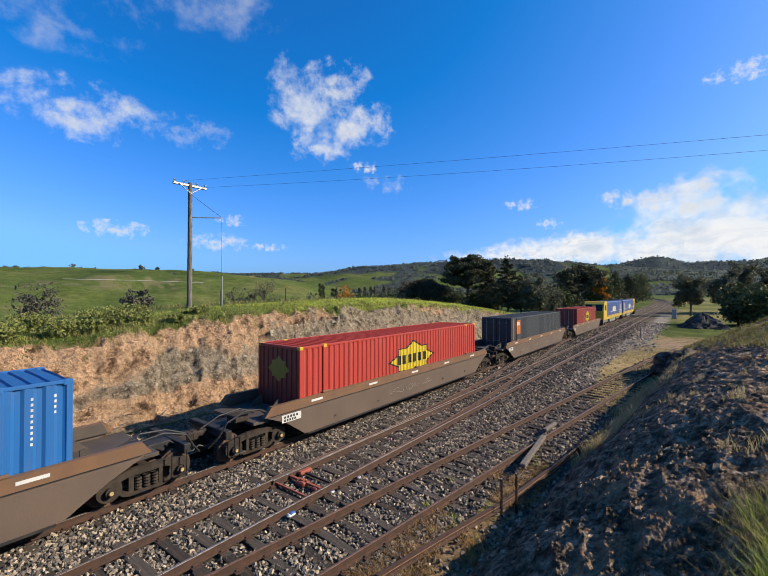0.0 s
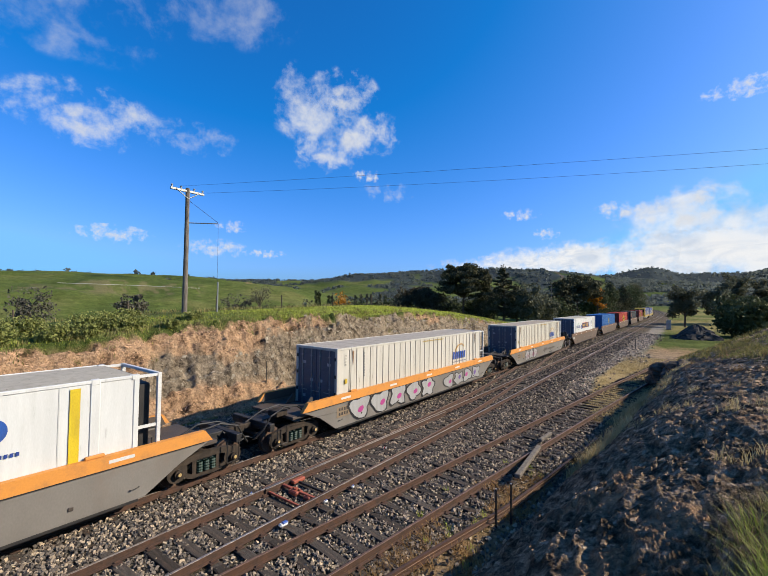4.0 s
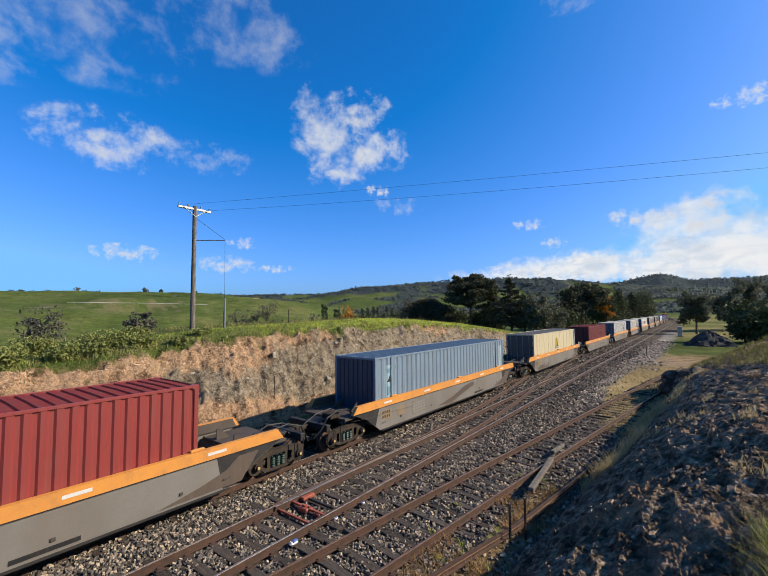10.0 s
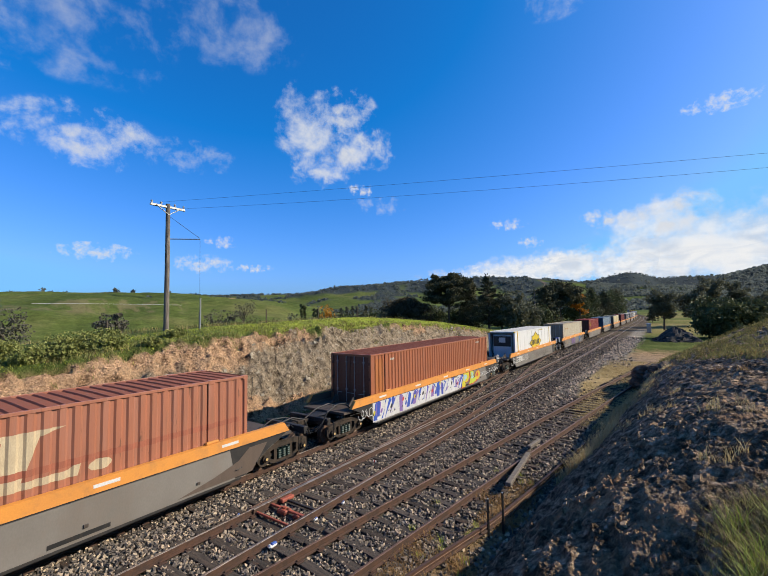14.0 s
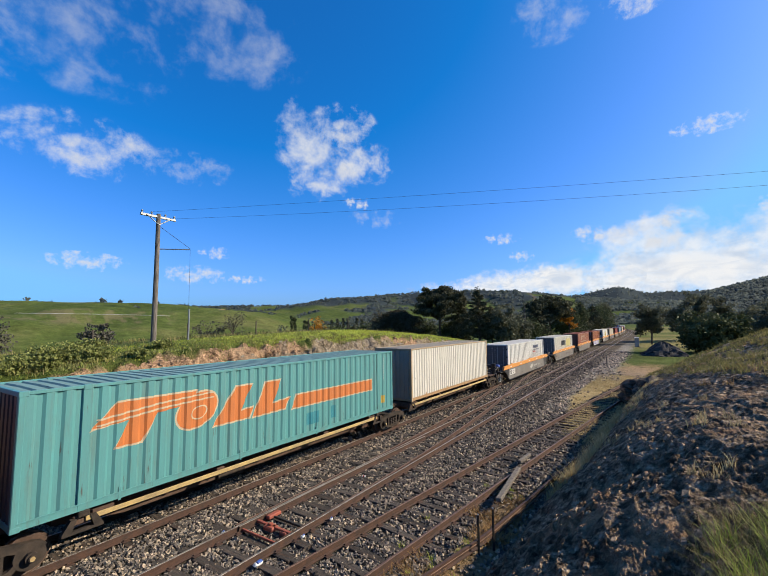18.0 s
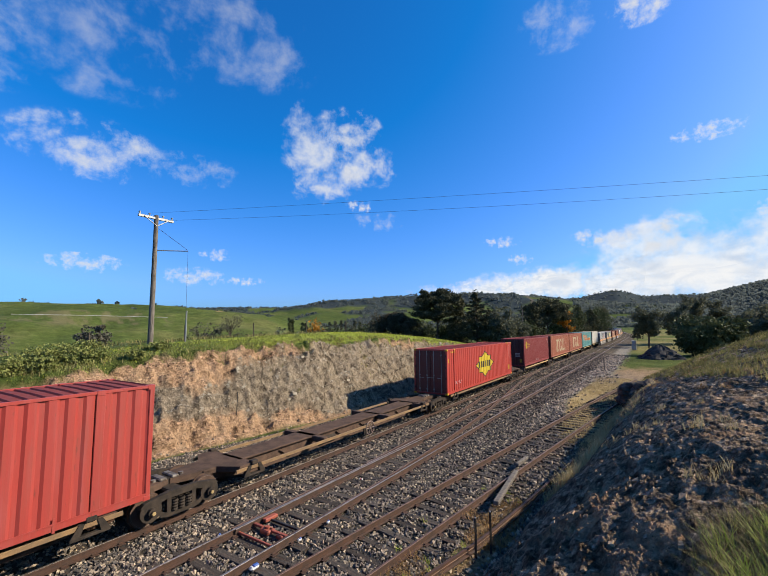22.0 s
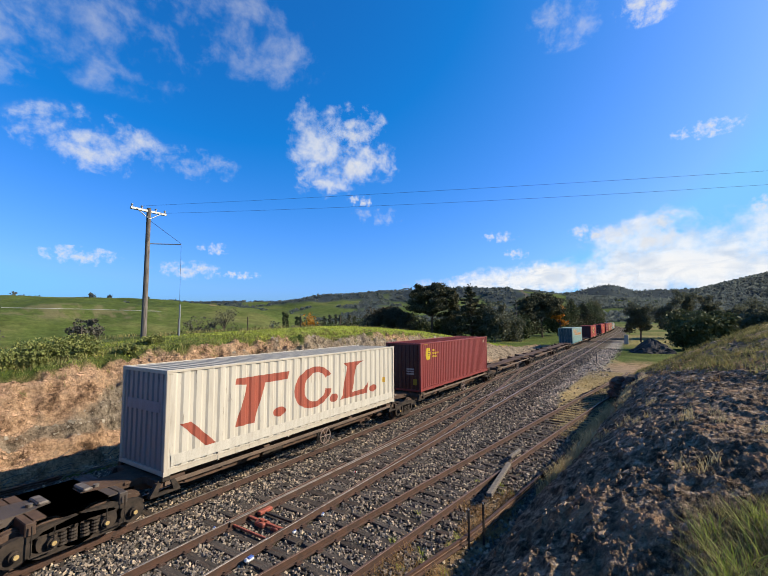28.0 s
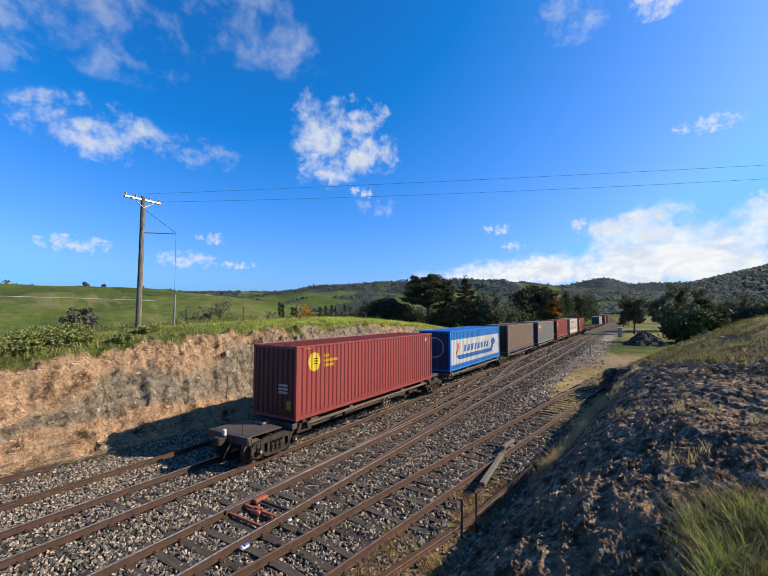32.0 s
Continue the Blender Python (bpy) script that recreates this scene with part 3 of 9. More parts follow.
    bed = ledges(zr * 3.6 + 0.3 * y + 1.3 * fbm(x * 0.8 + 0.3 * y, y * 0.4, 4, 33) + 0.5 * fbm(x * 3.0, y * 1.6, 3, 34)) / 3.6
    sp, sq = 0.88 * y - 0.48 * x, 0.88 * x + 0.48 * y
    rough = 0.13 * (0.22 - np.abs(fbm(sp * 2.6, sq * 0.8, 4, 38))) + 0.10 * (0.22 - np.abs(fbm(sp * 8, sq * 2.6, 4, 36))) + 0.075 * fbm(x * 15, y * 12, 3, 37) + 0.03 * fbm(x * 37, y * 31, 2, 39)
    zr += rocky * (0.42 * bed + 0.05 + 0.17 * fbm(x * 0.7 + y * 0.2, y * 0.5, 3, 31) + (0.50 + 0.5 * smooth(fbm(x * 0.5, y * 0.5, 3, 32) * 2 + 0.4)) * rough) * smooth(r / 2.0) + 0.95 * smooth((2.2 - r) / 1.6)
    z = np.where(e > 0, z + zr, z)
    # hills
    def ridge(rr, start, table, amp, seed):
        el = np.interp(az, [t[0] for t in table], [t[1] for t in table])
        top = rr * np.tan(np.radians(el)) + 5.3
        t = (r - start) / (rr - start)
        shape = np.where(t < 1, smooth(t) ** 0.9, 1 - 0.45 * smooth((t - 1) / 1.2))
        fold = amp * fbm(x / (rr * 0.12), y / (rr * 0.12), 4, seed) * smooth(t * 1.5) * (1 - smooth((t - 0.62) / 0.3))
        return shape * top + fold, smooth((t - 0.02) * 14)
    ra, _ = ridge(850, 190, ((-180, 0.3), (-120, 1.6), (-100, 2.2), (-81, 2.40), (-68, 2.48), (-60, 2.35), (-56, 2.1), (-50, 1.5), (-43, 0.3), (-38, -0.8), (-30, -2), (180, -2)), 15.0, 51)
    rb, fb = ridge(2300, 800, ((-180, 1), (-100, 1.8), (-60, 2.2), (-50, 2.5), (-46.7, 2.42), (-43, 2.9), (-36, 3.6), (-33, 3.95), (-25, 3.8), (-13.4, 3.85), (-8.4, 3.1), (-2, 2.4), (5, 2.0), (20, 1.8), (180, 1)), 45, 53)
    rc, fc = ridge(3500, 2300, ((-180, 1), (-30, 2.5), (-15, 3.0), (-8.4, 3.25), (-5.3, 4.0), (-3.1, 4.3), (-0.5, 3.45), (3.7, 3.42), (8, 3.3), (30, 3.3), (180, 1)), 22, 57)
    rd, fd = ridge(2500, 1250, ((-180, 1.0), (-6, -1.5), (0, 0.5), (3, 2.2), (5, 3.1), (8, 3.8), (11.9, 4.7), (18, 6), (45, 6), (90, 5), (180, 1.0)), 10, 59)
    hills = np.maximum(np.maximum(ra, rb), np.maximum(rc, rd))
    far = r > 185
    base = z
    z = np.where(far, np.maximum(z + 0.0, hills + np.minimum(z, 0) * (1 - smooth((r - 185) / 400))), z)
    line = 1 - smooth((np.abs(u + 10.5) - 14) / 60)
    cut = line * far * smooth((y - 100) / 60) * (1 - smooth((r - 760) / 250))
    z = z * (1 - cut) + (-0.235) * cut + 0.9 * fbm(x / 30, y / 30, 3, 61) * smooth((r - 60) / 60) * (1 - line) * (r < 700)
    which = np.argmax(np.stack([np.maximum(ra, base), rb, rc, rd]), 0)
    patchy = fbm(x / 260, y / 260, 5, 71)
    forest = np.where(far, np.where(which == 1, smooth((r - 820) / 140) * smooth((patchy + 0.24 + 0.5 * smooth((r - 1900) / 300) * (np.abs(az + 31) > 3)) * 5), np.where(which == 2, 1.0, np.where(which == 3, smooth((r - 1300) / 150), 0.0))), 0.0)
    # masks
    ballast = ((u > foot + 0.2) & (e < 0.15) & (y < 150) & ((y < 95) | (u > -16))).astype(float)
    strip = smooth((49 - y + 3 * n1) / 6) * smooth((y - 19) / 6) * smooth((u - np.interp(y, [18, 24, 34, 50, 80, 120], [-3.3, -4.7, -5.6, -5.3, -4.0, -3.0]) + 0.35 * fbm(x * 0.7, y * 0.3, 3, 81)) / 0.5) * smooth((92 - y) / 8)
    ballast = np.where(y >= 150, (np.abs(u + 10.5) < 5.2).astype(float), ballast) * (1 - strip)
    ballast *= 1 - smooth((u + 4.6 + 0.8 * n1) / 1.2) * smooth((y - 46 + 4 * n1) / 8)
    cessdirt = smooth((0.8 - np.abs(u + 3.9 + 0.3 * n1 - 0.02 * (y - 8))) / 0.5) * smooth((16 - y) / 4) * smooth(y / 3)
    ballast *= 1 - 0.75 * cessdirt
    ballast *= smooth((fbm(x * 0.8, y * 0.8, 4, 83) + 0.95) * 2.5)
    grassline = 3.7 + 0.7 * fbm(x * 0.8, y * 0.8, 4, 87)
    soil = smooth(d / 0.3) * smooth((grassline - d) / 0.5) * (y < 95)
    greyband = smooth((fbm(x * 0.22 + 5, y * 0.22, 4, 91) + 0.80 * smooth((y - 12) / 6) + 0.12 - 0.22 * smooth((11 - y) / 4) - 0.85 * np.abs(d - 1.75 + 0.5 * fbm(x * 0.3, y * 0.3, 3, 92)) / 1.75) * 6)
    rock = soil * greyband * smooth((d - 0.5 + 0.35 * smooth((y - 12) / 6)) / 0.5)
    rrock = rocky * smooth((fbm(x * 0.9, y * 0.9, 4, 93) + 0.40) * 4)
    soil = np.maximum(soil, smooth(ep / 0.2) * smooth((7.5 - ep + 2.0 * n1) / 1.5) * (1 - smooth((y - 40) / 8)))
    soil = np.maximum(soil, 0.7 * cessdirt)
    rock = np.maximum(rock, rrock * (e > 0))
    dry = np.maximum(np.maximum(strip, 0.5 * cessdirt), 0.75 * smooth((e - 6.2) / 2.2) * (1 - smooth((y - 60) / 25)) * (y > -60) * smooth((fbm(x * 0.5, y * 0.5, 4, 95) + 0.6) * 2))
    scrub = smooth((fbm(x / 12, y / 6, 5, 98) + 0.06) * 6) * smooth((az + 83) / 2) * smooth((-60 - az) / 3) * smooth((r - 420) / 20) * smooth((500 - r) / 14)
    dry = np.maximum(dry, 0.22 * scrub)
    soil = np.maximum(soil, smooth((1.0 - np.abs(az + 55.0)) / 0.5) * smooth((22 - np.abs(r - 640 - 25 * (az + 55))) / 10))
    dry = np.maximum(dry, 0.14 * smooth((fbm(x / 9, y / 9, 4, 97)) * 3) * (d > 9) * (r < 120))
    dry = np.maximum(dry, 0.42 * smooth((az + 3) / 2) * smooth((r - 85) / 30) * smooth((620 - r) / 120) * smooth(0.6 + fbm(x / 14, y / 30, 4, 96)))
    dark = (e > 0).astype(float) * smooth(ep / 0.3) * smooth((9 - ep) / 2)
    pale = 0.82 * smooth((u + 6.6 + 0.5 * n1) / 0.8) * smooth((y - 20) / 16) * smooth((140 - y) / 30) * smooth((0.5 - e) / 1.2) * (1 - smooth((u + 4.4 + 0.8 * n1) / 1.2) * smooth((y - 52) / 10))
    forest = np.maximum(forest, 0.4 * scrub)
    dirt = smooth((u + 4.6 + 1.2 * n1) / 1.5) * smooth((2.4 - u) / 1.5) * smooth((y - 40) / 8) * smooth((66 - y + 5 * n1) / 8) * smooth((2.6 - e) / 2.0)
    return z, ballast * (1 - 0.7 * dirt), np.maximum(soil, 0.8 * dirt), rock, forest, dry, dark, pale * (1 - 0.75 * dirt) * (1 - 0.9 * strip)


def height(x, y):
    return float(land(np.array([float(x)]), np.array([float(y)]))[0][0])


def build_ground():
    fan = np.concatenate([np.arange(-180, -84, 3.0), np.arange(-84, -26, 0.19), np.arange(-26, 17, 0.25), np.arange(17, 180, 3.0)])
    rings = np.concatenate([[0.02, 0.3, 0.6], 0.9 * 1.0152 ** np.arange(0, 68), 2.5 * 1.0095 ** np.arange(0, 200), 16.64 * 1.0036 ** np.arange(0, 214), 35.9 * 1.0082 ** np.arange(0, 24), 43.65 * 1.022 ** np.arange(0, int(math.log(4900 / 43.4) / math.log(1.022)) + 1)])
    az, rr = np.meshgrid(np.radians(fan), rings)
    x, y = rr * np.sin(az) + 0.05, rr * np.cos(az) - 0.04
    z, ballast, soil, rock, forest, dry, dark, pale = land(x.ravel(), y.ravel())
    d = -17.5 + 1.2 * smooth((y.ravel() - 8) / 12) - x.ravel()
    lush = smooth((d - 3.4) / 0.7) * smooth((12 - d) / 4) * smooth((y.ravel() - 12) / 8) * smooth((75 - y.ravel()) / 15)
    nr, na = az.shape
    v = np.stack([x.ravel(), y.ravel(), z], 1)
    i = np.arange(nr - 1)[:, None] * na
    j = np.arange(na)[None, :]
    k = (j + 1) % na
    q = np.stack([i + j, i + k, i + na + k, i + na + j], -1).reshape(-1, 4)
    v = np.concatenate([v, [[0, 0, z[:na].mean()]]])
    me = fast_mesh("ground", v, q[:, ::-1], M_GROUND)
    for nm, cs in (("mask_a", (ballast, soil, rock)), ("mask_b", (forest, dry, dark))):
        at = me.color_attributes.new(nm, "FLOAT_COLOR", "POINT")
        c = np.ones((len(v), 4), dtype=np.float32)
        for a in range(3):
            c[:-1, a] = cs[a]
        c[:, 3] = np.append(pale if nm == "mask_b" else lush, 0.0)
        at.data.foreach_set("color", c.ravel())
    broken = (np.maximum(rock, soil) > 0.4) & (rr.ravel() < 45) & (x.ravel() > -8)
    me.polygons.foreach_set("use_smooth", ~broken[q[:, 0]])
    tagged(new("ground", me), "rolling pasture, ballast and cut earth banks beside the line", "ground", kind="structure")


build_ground()


# ---- broken rock on the cut faces ----
def rubble(name, x, y, size, flat_, inset, tilt, material, label, seed):
    """Angular pieces of rock set into the slope, each lying along it."""
    rng = np.random.default_rng(seed)
    n = len(x)
    z = land(x, y)[0]
    g = 0.12
    nx, ny = -(land(x + g, y)[0] - land(x - g, y)[0]) / (2 * g), -(land(x, y + g)[0] - land(x, y - g)[0]) / (2 * g)
    nrm = np.stack([nx, ny, np.ones(n)], 1)
    nrm /= np.linalg.norm(nrm, axis=1, keepdims=True)
    a = np.cross(nrm, np.stack([np.full(n, 0.15), np.full(n, 1.0), rng.normal(size=n) * 0.35], 1))
    a /= np.linalg.norm(a, axis=1, keepdims=True)
    b = np.cross(nrm, a)
    nrm = nrm + rng.normal(size=(n, 3)) * tilt
    cube = np.array([(i, j, k) for i in (-1, 1) for j in (-1, 1) for k in (-1, 1)], dtype=float)
    v = cube[None] * rng.uniform(0.55, 1.1, (n, 8, 3)) * (size / 2)[:, None, None]
    v[:, :, 0] *= rng.uniform(0.5, 0.95, n)[:, None]
    v[:, :, 1] *= rng.uniform(0.8, 1.6, n)[:, None]
    v[:, :, 2] *= flat_
    p = np.stack([x, y, z], 1) + nrm * (inset * size)[:, None]
    w = p[:, None, :] + v[:, :, 0:1] * a[:, None, :] + v[:, :, 1:2] * b[:, None, :] + v[:, :, 2:3] * nrm[:, None, :]
    f = np.array([(0, 1, 3, 2), (4, 6, 7, 5), (0, 4, 5, 1), (2, 3, 7, 6), (0, 2, 6, 4), (1, 5, 7, 3)])
    fc = (np.arange(n)[:, None, None] * 8 + f[None]).reshape(-1, 4)
    tagged(new(name, fast_mesh(name, w.reshape(-1, 3), fc, material)), label, "rock", kind="stuff")


def cut_rubble():
    rng = np.random.default_rng(404)
    y = 1.5 + 46 * rng.uniform(0, 1, 46000) ** 1.3
    x = -17.3 + 1.2 * smooth((y - 8) / 12) - rng.uniform(0.0, 3.9, len(y))
    z, bal, soil, rock, forest, dry, dark, pale = land(x, y)
    size = 0.024 * np.exp(rng.uniform(0, 1, len(y)) ** 3.0 * 1.55) * (1 + 0.02 * y)
    e = (soil > 0.55) & (rock < 0.5) & (fbm(x * 0.8, y * 0.8, 3, 45) > -0.2)
    rubble("earth_clods", x[e], y[e], size[e], 0.5, -0.05, 0.3, M_EARTHROCK, "crumbling orange clods on the cut earth face", 1)
    k = (soil > 0.55) & (rock > 0.5)
    k &= rng.uniform(0, 1, len(y)) < 0.22
    rubble("cutting_rocks", x[k], y[k], size[k] * 1.5, 0.16, -0.05, 0.08, M_GREYROCK, "jointed grey rock in the cut face", 2)
    y = 3.0 + 31 * rng.uniform(0, 1, 5200) ** 1.4
    x = np.interp(y, [3, 9.7, 16.4, 26, 34], [-3.4, -3.3, -2.6, -1.8, -1.3]) + 5.5 * rng.uniform(0, 1, len(y)) ** 1.1
    k = (np.hypot(x, y) > 3.2) & (fbm(x * 0.9, y * 0.7, 3, 46) > -0.12) & (x < 0.75 + 0.07 * y)
    x, y = x[k], y[k]
    size = 0.013 * np.exp(rng.uniform(0, 1, len(y)) ** 3.0 * 2.1) * (1 + 0.05 * y)
    rubble("bank_rocks", x, y, size, 0.34, -0.14, 0.2, M_DARKROCK, "dark broken rock on the shaded bank", 3)


cut_rubble()

# ---- tracks ----
RAIL_FOOT = [(-0.07, -0.165), (0.07, -0.165), (0.07, -0.150), (0.014, -0.135), (0.014, -0.05), (0.034, -0.038), (0.034, 0.0), (-0.034, 0.0), (-0.034, -0.038), (-0.014, -0.05), (-0.014, -0.135), (-0.07, -0.150)]


def rail(name, xs, ys, parent, label, head=M_SHINE):
    """A flat-bottomed rail along the points (xs, ys), its head polished or rusted."""
    for nm, poly, mat in ((name, RAIL_FOOT, M_RAIL), ("rail_head", [(-0.030, 0.0), (0.030, 0.0), (0.026, 0.004), (-0.026, 0.004)], head)):
        b = Bag()
        k = len(poly)
        vs = [(x + px, y, pz) for x, y in zip(xs, ys) for px, pz in poly]
        fs = [(i * k + j, i * k + (j + 1) % k, (i + 1) * k + (j + 1) % k, (i + 1) * k + j) for i in range(len(xs) - 1) for j in range(k)]
        fs += [tuple(range(k))[::-1], tuple(range((len(xs) - 1) * k, len(xs) * k))]
        b.add(vs, fs)
        ob = part(nm, b, mat, parent if nm == name else ob, label if nm == name else "")
    return ob


def ys_line(a, b):
    y = np.arange(a, min(b, 180), 20.0)
    return np.concatenate([y, np.arange(180, b + 1, 15.0)]) if b > 180 else np.linspace(a, b, max(int((b - a) / 2.0), 2))


track_a = thing("track_main", "main running line with worn rails on timber sleepers", "railway track", kind="structure")
track_b = thing("track_loop", "loop line with rusty-sided rails on dark timber sleepers", "railway track", kind="structure")
track_c = thing("track_siding", "old siding with rusty rails on rotten sleepers", "railway track", kind="structure")
for tr, xc in ((track_a, X_A), (track_b, X_B)):
    y = ys_line(-720, 960)
    for s in (-1, 1):
        rail("rail", xc + s * GAUGE + bend(y), y, tr, "")
y = np.linspace(-30, 48, 40)
for s in (-1, 1):
    rail("rail", x_siding(y) + s * GAUGE, y, track_c, "rusty siding rail", M_RUSTHEAD)

# crossover from the loop to the main line
R_SW = 186.0
Y_SW = 7.0


def x_cross(y):
    """Sideways swing of the crossover at y, from the loop towards the main line."""
    k = y - Y_SW
    a = np.clip(k, 0, 23.7) ** 2 / (2 * R_SW)
    b = np.clip(k - 23.7, 0, 4.9) * 0.1274
    c = np.clip(k - 28.6, 0, 23.7)
    return a + b + c * 0.1274 - c * c / (2 * R_SW)


cross = thing("track_crossover", "rusty crossover rails between the two lines", "railway track", kind="structure")
y = np.linspace(Y_SW + 0.2, 58.5, 60)
for s in (-1, 1):
    off = 0.085 if s < 0 else 0.0
    lim = y > (Y_SW + 5.5 if s < 0 else Y_SW)
    yy = y[lim]
    if s > 0:
        yy = yy[yy < 54]
    rail("closure_rail", X_B + s * GAUGE - x_cross(yy) - 0.03 * s, yy, cross, "rusty closure rail", M_RUSTHEAD)
for xc, a, b in ((X_B, 28.2, 33.6), (X_A, 33.0, 38.2)):
    for s in (-1, 1):
        yy = np.linspace(a, b, 8)
        rail("check_rail", xc + s * (GAUGE - 0.075) + 0 * yy, yy, cross, "short check rail", M_RUSTHEAD)
yy = np.linspace(7.2, 17.5, 12)
rail("switch_blade", X_B - GAUGE + 0.05 + 0.0012 * (yy - 7.2) ** 2, yy, cross, "bright worn switch blade")
yy = np.linspace(7.2, 12.4, 8)
rail("stock_rail", X_B - GAUGE - 0.09 - 0.002 * (yy - 7.2) ** 2, yy, cross, "rusty stock rail", M_RUSTHEAD)

# spare rails lying beside the lines
for nm, pts in (("spare_rail", [(-14.95, -6.0), (-14.92, 5.0), (-15.03, 11.5)]), ("spare_rail", [(-17.4, -4.0), (-17.3, 4.7), (-17.25, 6.2)]), ("spare_rail", [(-4.75, 6.0), (-4.39, 7.8), (-3.8, 10.4), (-3.33, 13.8), (-2.85, 18.0)])):
    th = thing(nm, "discarded rusty rail lying beside the line", "rail", group="discarded rails")
    a = np.array(pts)
    t = np.linspace(0, len(a) - 1, 14)
    xs, ys = np.interp(t, range(len(a)), a[:, 0]), np.interp(t, range(len(a)), a[:, 1])
    ob = rail("rail", xs, ys, th, "", M_RUSTHEAD)
    ob.location.z = -0.07

# ---- the train ----
SPEED = (343.708, -3.3974, -2.3567, -1.3111)


def run(t):
    """How far the train has come along the line at t, 0 at the end of the clip."""
    k = (t - 16) / 16
    return sum(c * k ** (i + 1) for i, c in enumerate(SPEED)) - sum(SPEED)


TRAIN = []        # (thing, place along the line at the clip's end)


def on_line(s):
    x = X_A + float(bend(s))
    dx = float(bend(s + 0.5) - bend(s - 0.5))
    return pose(x, s, 0, 0, 0, math.degrees(-math.atan2(dx, 1)))


def ride(ob, s):
    TRAIN.append((ob, s))
    ob.matrix_basis = on_line(s + run(0))
    return ob


RELIEF = {}       # how the painted side of each container runs in and out along it


def cut_strip(poly, a, b):
    """The part of a polygon (along, up) that lies between a and b."""
    for side, sgn in ((a, 1), (b, -1)):
        out = []
        for i, p in enumerate(poly):
            q = poly[(i + 1) % len(poly)]
            dp, dq = sgn * (p[0] - side), sgn * (q[0] - side)
            if dp >= 0:
                out.append(p)
            if dp * dq < 0:
                t = dp / (dp - dq)
                out.append((side, p[1] + (q[1] - p[1]) * t))
        poly = out
        if len(poly) < 3:
            return []
    return poly


def lay_on(th, polys, x, raw=False):
    """Paint the polygons on a side: on a pressed wall they follow its ribs."""
    b = Bag()
    wall = RELIEF.get(th.name)
    for p in polys:
        if wall is None or raw:
            b.prism(p, "x", x, x + 0.003)
            continue
        ys, ds = wall
        y0, y1 = min(q[0] for q in p), max(q[0] for q in p)
        edges = [y0] + [v for v in ys if y0 + 1e-4 < v < y1 - 1e-4] + [y1]
        for a, c in zip(edges, edges[1:]):
            if c - a < 1e-4:
                continue
            q = cut_strip(p, a, c)
            if len(q) >= 3:
                b.add([(x + float(np.interp(min(max(u, a + 5e-5), c - 5e-5), ys, ds)), u, v) for u, v in q], [tuple(range(len(q)))])
    return b


def corrugated(length, z0, z1, x, pitch=0.28, depth=0.038, posts=()):
    """A pressed steel wall along y, its ribs upright, its outer face at x."""
    sgn = 1 if x > 0 else -1
    n = max(int(round(length / pitch)), 1)
    p = length / n
    prof = []
    for i in range(n):
        y = -length / 2 + i * p
        prof += [(0, y), (0, y + p * 0.40), (-depth, y + p * 0.57), (-depth, y + p * 0.83)]
    prof.append((0, length / 2))
    b = Bag()
    vs = [(x + sgn * q[0], q[1], z) for q in prof for z in (z0, z1)]
    b.add(vs, [(2 * i, 2 * i + 2, 2 * i + 3, 2 * i + 1) for i in range(len(prof) - 1)])
    t = 0.075
    b.add([(x - sgn * t, y, z) for y in (-length / 2, length / 2) for z in (z0, z1)], [(0, 1, 3, 2)])
    return b


def end_sheet(b, y, inward, z0, z1):
    """A pressed end wall across the container, ribs upright."""
    prof = []
    for i in range(8):
        x = -1.10 + i * 0.275
        prof += [(x, 0.0), (x + 0.15, 0.0), (x + 0.185, 0.04), (x + 0.24, 0.04)]
    prof.append((1.10, 0.0))
    vs = [(x, y + inward * q, z) for x, q in prof for z in (z0, z1)]
    return b.add(vs, [(2 * i, 2 * i + 2, 2 * i + 3, 2 * i + 1) for i in range(len(prof) - 1)])


